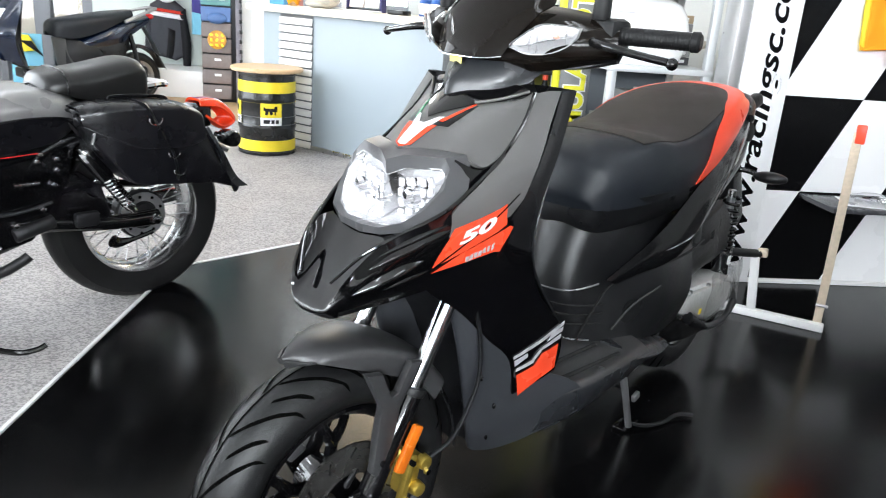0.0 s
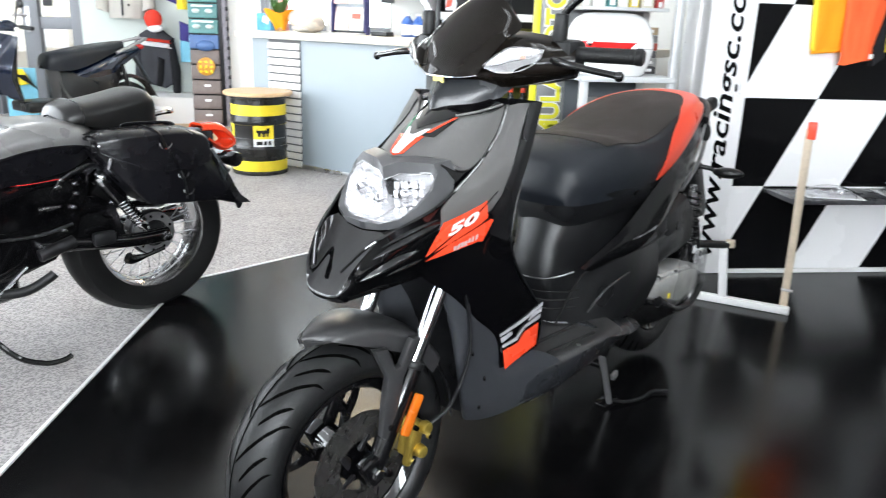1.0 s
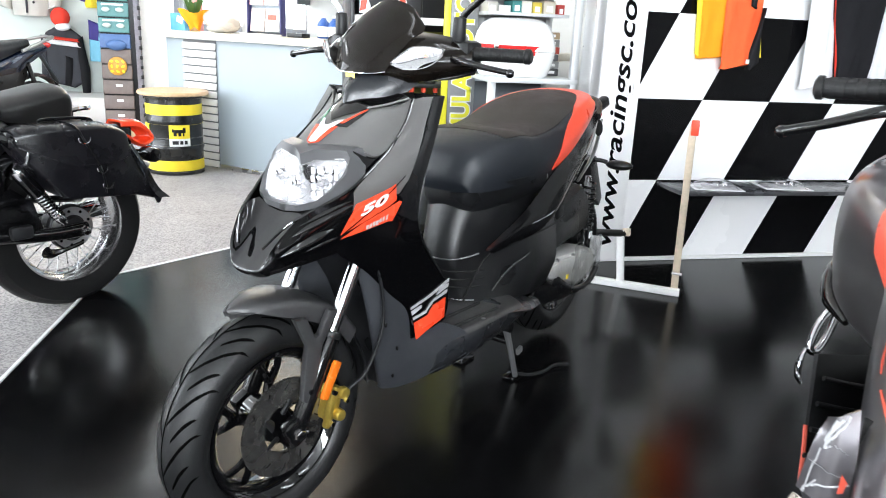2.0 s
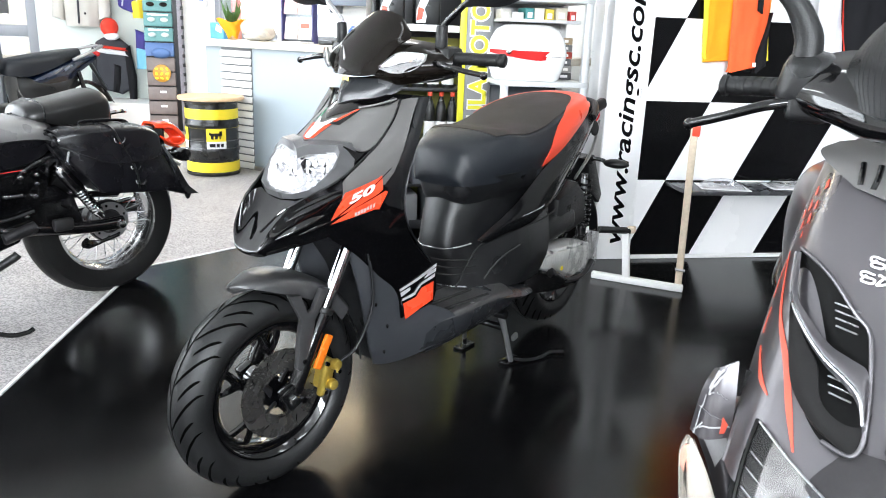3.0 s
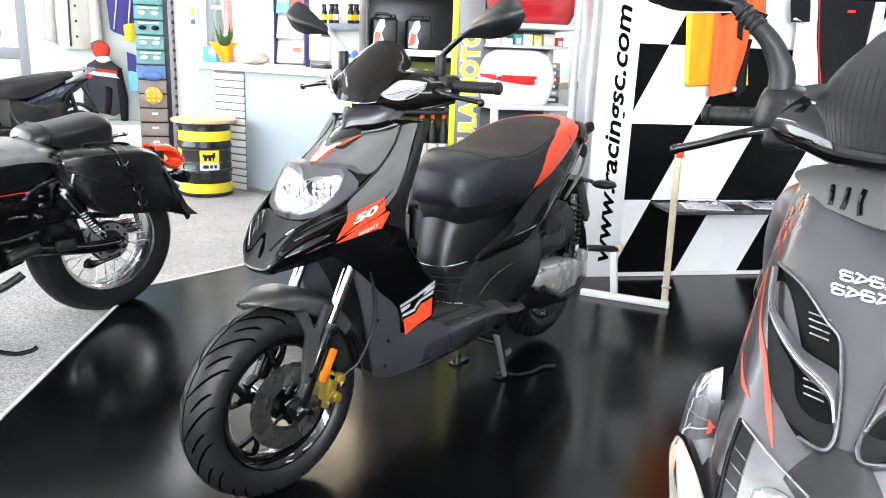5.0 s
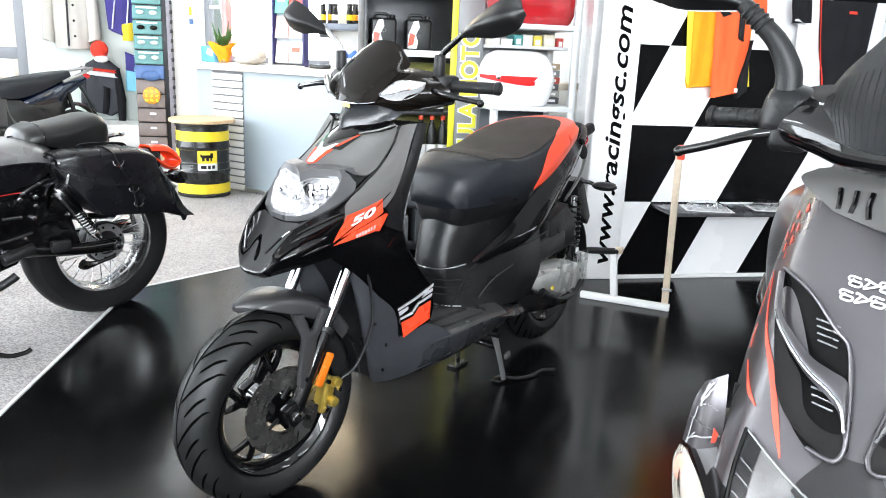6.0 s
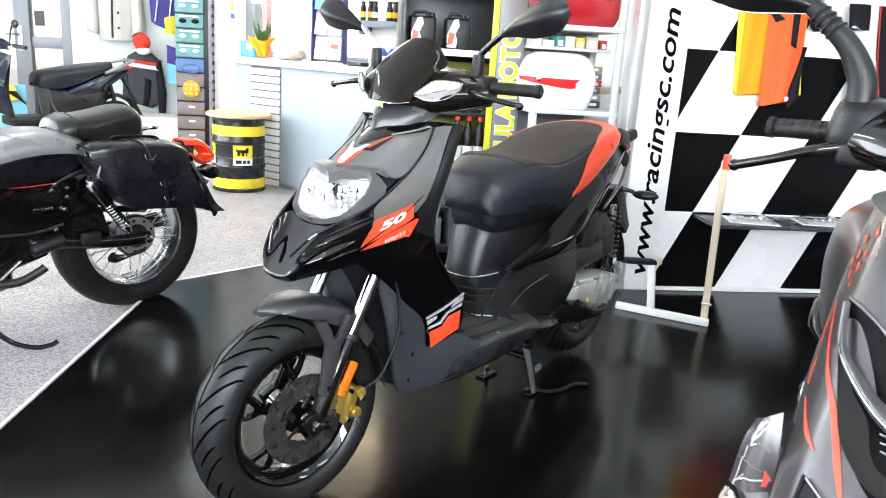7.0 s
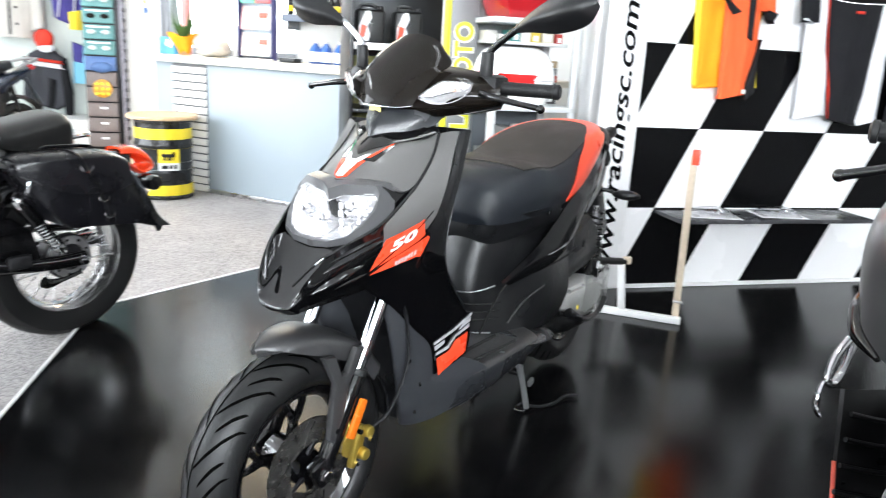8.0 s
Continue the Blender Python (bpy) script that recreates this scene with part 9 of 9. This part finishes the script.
def blue_scooter(m, label):
    ob = thing("scooter", m, label, "scooter")
    for x in (0.0, -1.53):
        hub = thing("wheel", pose(x, 0, 0.25), "spoked scooter wheel", "")
        hub.parent = ob
        part("tyre", lathe(B(), [(0.17, -0.045), (0.2, -0.055), (0.24, -0.035), (0.25, 0), (0.24, 0.035), (0.2, 0.055), (0.17, 0.045)], 40, axis="y", closed=True), RUBBER, hub)
        part("rim", lathe(B(), [(0.172, -0.045), (0.155, -0.03), (0.155, 0.03), (0.172, 0.045)], 40, axis="y", closed=True), ALU, hub)
        part("hub", cyl(B(), (0, -0.05, 0), (0, 0.05, 0), 0.045, seg=20), ALU, hub)
        for k in range(6):
            a = k * math.pi / 3
            part("spoke", tube(B(), [(0.03 * math.cos(a), 0, 0.03 * math.sin(a)), (0.16 * math.cos(a), 0, 0.16 * math.sin(a))], [0.02, 0.014], 8, flat=0.5), ALU, hub)
    part("brake_disc", lathe(B(), [(0.05, 0.06), (0.11, 0.06), (0.11, 0.064), (0.05, 0.064)], 40, axis="y", closed=True), STEEL, ob)
    for s in (1, -1):
        part("fork_leg", cyl(B(), (0, 0.08 * s, 0.25), (-0.16, 0.08 * s, 0.62), 0.022, seg=14), ALU, ob)
        part("reflector", box(B(), (0.03, 0.012, 0.07), (-0.05, 0.105 * s, 0.38), 0.004, (0, -24, 0)), ORANGE, ob)
    part("mudguard", sheet(B(), surf([both([(0.29 * math.cos(radians(a)), 0, 0.25 + 0.29 * math.sin(radians(a))), (0.275 * math.cos(radians(a)), 0.07, 0.25 + 0.275 * math.sin(radians(a)))]) for a in (20, 60, 100, 140)], 16, 11), 0.004, (0, 0, 1)), BLUE_PAINT, ob)
    part("leg_shield", sheet(B(), surf([both([(-0.38, 0, 0.98), (-0.4, 0.12, 0.97), (-0.45, 0.17, 0.95)]), both([(-0.22, 0, 0.8), (-0.26, 0.13, 0.8), (-0.38, 0.2, 0.78)]), both([(-0.13, 0, 0.65), (-0.18, 0.13, 0.64), (-0.34, 0.2, 0.6)]), both([(-0.25, 0, 0.45), (-0.29, 0.12, 0.44), (-0.4, 0.17, 0.4)])], 20, 25), 0.006, (1, 0, 0.3)), BLUE_PAINT, ob)
    part("inner_shield", sheet(B(), surf([both([(-0.45, 0, 0.95), (-0.45, 0.16, 0.94)]), both([(-0.42, 0, 0.65), (-0.4, 0.18, 0.62)]), both([(-0.5, 0, 0.35), (-0.45, 0.15, 0.38)])], 12, 9), 0.006, (-1, 0, 0)), GREY_MATTE, ob)
    part("paper_tag", box(B(), (0.004, 0.11, 0.25), (-0.225, 0.1, 0.785), 0.0, (0, -40, 20)), WHITE_DECAL, ob, "white price sheet")
    part("handlebar_cowl", sheet(B(), surf([both([(-0.45, 0, 1.1), (-0.45, 0.2, 1.05)]), both([(-0.36, 0, 1.06), (-0.4, 0.2, 1.03)]), both([(-0.38, 0, 1.0), (-0.42, 0.2, 1.0)])], 10, 15), 0.006, (1, 0, 0)), BLUE_PAINT, ob)
    for s in (1, -1):
        part("grip", cyl(B(), (-0.46, 0.2 * s, 1.04), (-0.5, 0.34 * s, 1.03), 0.018, seg=14), RUBBER, ob)
        part("mirror_stem", tube(B(), [(-0.44, 0.17 * s, 1.06), (-0.44, 0.2 * s, 1.16), (-0.43, 0.26 * s, 1.22)], 0.007, 8, 8), BLACK_METAL, ob)
        part("mirror", ball(B(), (-0.43, 0.31 * s, 1.24), 0.06, (0.35, 1, 0.65)), GREY_MATTE, ob)
    part("footboard", box(B(), (0.4, 0.34, 0.1), (-0.66, 0, 0.31), 0.03), GREY_MATTE, ob)
    part("body", sheet(B(), surf([both([(x, 0, t), (x, w * 0.8, t - 0.02), (x, w, (t + b) / 2), (x, w * 0.85, b)]) for x, t, b, w in ((-0.9, 0.62, 0.53, 0.12), (-1.05, 0.69, 0.53, 0.185), (-1.25, 0.77, 0.57, 0.19), (-1.45, 0.83, 0.68, 0.14), (-1.66, 0.86, 0.79, 0.07))], 20, 25), 0.006, (0, 0, 1)), BLUE_PAINT, ob, "dark blue tail fairing")
    part("front_body", sheet(B(), surf([both([(-0.74, 0, 0.64), (-0.8, 0.12, 0.63)]), both([(-0.76, 0, 0.48), (-0.82, 0.12, 0.48)]), both([(-0.78, 0, 0.33), (-0.9, 0.16, 0.34)])], 10, 9), 0.006, (1, 0, 0)), GREY_SATIN, ob)
    part("seat", sheet(B(), surf([both([(x, 0, t), (x, w * 0.7, t - 0.008), (x, w, max(t - 0.05, b + 0.003)), (x, w * 0.95, b)]) for x, t, b, w in ((-0.69, 0.692, 0.684, 0.012), (-0.7, 0.72, 0.66, 0.06), (-0.74, 0.79, 0.645, 0.12), (-0.9, 0.825, 0.64, 0.17), (-1.1, 0.86, 0.7, 0.18), (-1.3, 0.89, 0.785, 0.16), (-1.48, 0.91, 0.85, 0.09))], 22, 25), 0.008, (0, 0, 1)), SEAT_BLACK, ob, "black dual seat")
    part("grab_rail", tube(B(), both([(-1.74, 0, 0.93), (-1.72, 0.08, 0.93), (-1.55, 0.15, 0.88), (-1.35, 0.17, 0.8)]), 0.016, 10, 30), ALU, ob, "pale grab rail")
    part("rear_mudguard", sheet(B(), surf([both([(-1.53 + 0.33 * math.cos(radians(a)), 0, 0.25 + 0.33 * math.sin(radians(a))), (-1.53 + 0.3 * math.cos(radians(a)), 0.075, 0.25 + 0.3 * math.sin(radians(a)))]) for a in (60, 95, 130, 165)], 14, 9), 0.005, (-1, 0, 1)), GREY_MATTE, ob)
    part("plate_holder", tube(B(), [(-1.6, 0, 0.8), (-1.7, 0, 0.62), (-1.78, 0, 0.46)], [0.05, 0.04, 0.06], 10, 10, flat=0.3), GREY_MATTE, ob)
    part("tail_lamp", ball(B(), (-1.7, 0, 0.85), 0.05, (0.6, 1.3, 0.6)), RED_LENS, ob)
    part("shock_absorber", cyl(B(), (-1.52, 0.12, 0.28), (-1.42, 0.12, 0.68), 0.022, seg=14), BLACK_METAL, ob)
    part("under_body", sheet(B(), surf([both([(x, 0, t), (x, w, t - 0.01), (x, w, b)]) for x, t, b, w in ((-0.8, 0.63, 0.3, 0.1), (-1.0, 0.6, 0.3, 0.16), (-1.25, 0.64, 0.36, 0.16), (-1.42, 0.72, 0.56, 0.1))], 14, 15), 0.006, (0, 0, 1)), GREY_MATTE, ob, "black lower body panels")
    part("engine_unit", box(B(), (0.6, 0.12, 0.15), (-1.28, 0.1, 0.3), 0.04), DARK_METAL, ob)
    part("exhaust", tube(B(), [(-0.9, -0.12, 0.22), (-1.2, -0.17, 0.26), (-1.6, -0.18, 0.36)], [0.02, 0.05, 0.05], 12, 12), BLACK_METAL, ob)
    return ob


blue_scooter(pose(-3.08, 6.52, FLOOR_Z, 0, 0, 225) @ Matrix.Diagonal((0.94, 1.0, 0.91, 1.0)), "dark blue scooter with a black seat and price sheet")

# ---- things on and behind the counter ----
def flowers(u, v):
    x, y, z = on_counter(u, v)
    ob = thing("potted_flowers", pose(x, y, z) @ Matrix.Scale(0.8, 4), "potted plant in yellow wrapping paper on the counter", "flower pot")
    part("pot", lathe(B(), [(0.035, 0), (0.05, 0.1), (0.045, 0.1)], 18), WOOD_TAN, ob)
    bm = B()
    rings = [[(r * (1 + 0.12 * math.sin(a * 5 + k)) * math.cos(a), r * (1 + 0.12 * math.sin(a * 5 + k)) * math.sin(a), zz + 0.02 * math.sin(a * 3 + k)) for a in np.linspace(0, 2 * math.pi, 25)] for k, (r, zz) in enumerate(((0.05, 0.02), (0.07, 0.08), (0.12, 0.15), (0.14, 0.19)))]
    sheet(bm, surf(rings, 10, 25), 0.002)
    part("wrapping", bm, FAB_YELLOW, ob, "crumpled yellow wrapping")
    LEAF = mat("leaf_green", (0.05, 0.13, 0.03), 0.5, 0, 0.3, 20.0)
    random.seed(8)
    for k in range(14):
        a, t = random.uniform(0, 6.28), random.uniform(0.05, 0.14)
        part("leaf", tube(B(), [(0.02 * math.cos(a), 0.02 * math.sin(a), 0.12), (t * 0.6 * math.cos(a), t * 0.6 * math.sin(a), 0.22 + t * 0.3), (t * math.cos(a), t * math.sin(a), 0.22 + 0.2 * random.random())], [0.008, 0.02, 0.002], 6, 8, flat=0.15), LEAF, ob)


flowers(-0.48, 0.25)


def counter_box(name, u, v, size, material, label, category, turn=0):
    x, y, z = on_counter(u, v)
    ob = thing(name, pose(x, y, z, 0, 0, -42 + turn), label, category)
    part("body", box(B(), size, (0, 0, size[2] / 2), 0.004), material, ob)
    return ob


o = counter_box("blue_bag", -0.68, 0.3, (0.16, 0.08, 0.13), mat("blue_film", (0.08, 0.32, 0.6), 0.4, 0, 0.3, 18.0), "blue and white plastic bag on the counter", "bag")
part("white_patch", box(B(), (0.07, 0.01, 0.05), (0.03, -0.042, 0.08), 0.004, (0, 20, 0)), WHITE_DECAL, o)
o = counter_box("helmet", -0.24, 0.3, (0.02, 0.02, 0.004), FAB_CREAM, "pale open-face helmet lying on the counter", "helmet")
part("shell", ball(B(), (0, 0, 0.085), 0.14, (1.15, 0.9, 0.6), (0, 12, 0)), mat("pearl_grey_shell", (0.6, 0.54, 0.46), 0.25, 0.1, 0.15, 8.0, coat=0.5), o)
part("visor", ball(B(), (0.05, -0.03, 0.075), 0.1, (1.0, 0.85, 0.45), (0, 20, 0)), FAB_CREAM, o)
part("lining", ball(B(), (0.0, -0.05, 0.03), 0.09, (1.1, 0.7, 0.35)), FAB_CREAM, o)
o = counter_box("screen", -0.1, 0.4, (0.05, 0.012, 0.24), WHITE, "white counter screen on its foot", "monitor")
part("foot", box(B(), (0.14, 0.12, 0.012), (0, 0, 0.006), 0.004), WHITE, o)
o = counter_box("card_reader", 0.55, 0.25, (0.14, 0.09, 0.03), GREY_MATTE, "dark card reader on the counter", "card reader")
part("leaflet_pile", box(B(), (0.2, 0.15, 0.012), (-0.3, -0.02, 0.006), 0.002), WHITE_DECAL, o)
# leaflet rack
o = counter_box("leaflet_rack", 0.16, 0.35, (0.32, 0.07, 0.02), GREY_MATTE, "leaflet rack full of red, green and white cards", "rack")
part("rack_back", box(B(), (0.31, 0.01, 0.62), (0, 0.02, 0.31), 0.003), COUNTER_GREY, o)
part("rack_side", box(B(), (0.012, 0.06, 0.62), (-0.16, 0, 0.31), 0.002), mat("dark_blue_plastic", (0.04, 0.04, 0.14), 0.4), o)
part("rack_side", box(B(), (0.012, 0.06, 0.62), (0.16, 0, 0.31), 0.002), bpy.data.materials["dark_blue_plastic"], o)
random.seed(12)
for r in range(3):
    for k in range(2):
        c = [(0.75, 0.6, 0.55), (0.7, 0.68, 0.62), (0.7, 0.4, 0.38), (0.7, 0.62, 0.6), (0.12, 0.5, 0.3), (0.65, 0.08, 0.08)][2 * r + k]
        lf = part("leaflet", box(B(), (0.135, 0.012, 0.17), (-0.075 + 0.145 * k, -0.005, 0.11 + 0.19 * r), 0.001, (-8, 0, 0)), mat("leaflet_print", c, 0.4, 0, 0.4, 30.0), o)
        part("print", box(B(), (0.08, 0.003, 0.035), (-0.075 + 0.145 * k, -0.015, 0.13 + 0.19 * r), 0.0, (-8, 0, 0)), RED if k else WHITE_DECAL, lf)


def behind(u, v, z):
    p = CTM @ Vector((u, v, z))
    return p.x, p.y, p.z


# wall behind the counter with its office window and a shelf of spray bottles
wall_with_window("wall_behind_counter", behind(-1.95, 1.15, 0)[:2], behind(5.0, 1.15, 0)[:2], [(0.32, 1.9, 0.95, 2.7)], "white wall behind the counter with an office window", WALL_PAINT, 0.12)
solo("wall_pier", box(B(), (0.12, 0.75, H - FLOOR_Z), (-1.06, 8.12, (H + FLOOR_Z) / 2), 0.004), WALL_PAINT, "short white pier beside the display wall", "wall", "", "structure", False)
bars = thing("window_bars", pose(*behind(-1.0, 1.08, 1.4), 0, 0, -42), "thin white glazing bars of the office window", "window bars", "", "structure")
for z in (0.08, 0.5):
    part("glazing_bar", box(B(), (1.5, 0.03, 0.03), (0, 0, z), 0.003), WHITE, bars)
part("glazing_bar", box(B(), (0.07, 0.04, 1.6), (-0.56, 0, 0.35), 0.003), FRAME_GREY, bars)
sf = thing("bottle_shelf", pose(*behind(0.34, 1.0, 1.325), 0, 0, -42), "blue-grey wall shelf holding spray bottles", "shelf", "wall shelves")
part("board", box(B(), (0.8, 0.18, 0.025), (0, 0, 0), 0.004), FRAME_GREY, sf)
part("board_edge", box(B(), (0.8, 0.012, 0.055), (0, -0.096, -0.005), 0.003), mat("slate_blue_edge", (0.16, 0.19, 0.25), 0.4, 0, 0.06), sf)
for s in (-0.36, 0.36):
    part("bracket", box(B(), (0.02, 0.16, 0.08), (s, 0.005, -0.055), 0.003), FRAME_GREY, sf)
for k, u in enumerate((-0.03, 0.05, 0.1, 0.26, 0.32, 0.38, 0.44, 0.5, 0.58, 0.64)):
    x, y, z = behind(u, 0.98, 1.339)
    bottle(x, y, z, 0.17, 0.027, BARREL_BLACK, BARREL_BLACK if k % 3 else GREY_MATTE, "small dark spray bottle with a printed label", "spray bottles", YELLOW if k % 3 == 0 else FAB_YELLOW if k % 3 == 1 else WHITE_DECAL, 0.75, (0.22, 0.48))
BLUE_BOTTLE = mat("blue_bottle", (0.04, 0.12, 0.4), 0.3)
for u in (0.62, 0.72, 0.84):
    x, y, z = behind(u, 0.45, 0.988)
    bottle(x, y, z, 0.16, 0.045, BLUE_BOTTLE, WHITE, "squat blue bottle standing on the counter", "blue bottles")
pn = thing("poster", pose(*behind(-1.8, 1.07, 1.4), 0, 0, -42), "pale notice sheet with coloured marks", "poster")
part("sheet", box(B(), (0.16, 0.004, 0.3), (0, 0, 0), 0.0), WHITE_DECAL, pn)
part("mark", box(B(), (0.04, 0.002, 0.08), (0, -0.003, 0.04), 0.0), YELLOW, pn)
part("mark", box(B(), (0.06, 0.002, 0.05), (0.01, -0.003, -0.06), 0.0), BLUEC, pn)
solo("red_post", box(B(), (0.06, 0.06, 1.55), behind(-0.93, 0.72, 0.775), 0.004, (0, 0, -42)), mat("faded_red", (0.6, 0.25, 0.24), 0.5, 0, 0.1), "faded red post behind the flowers", "post")
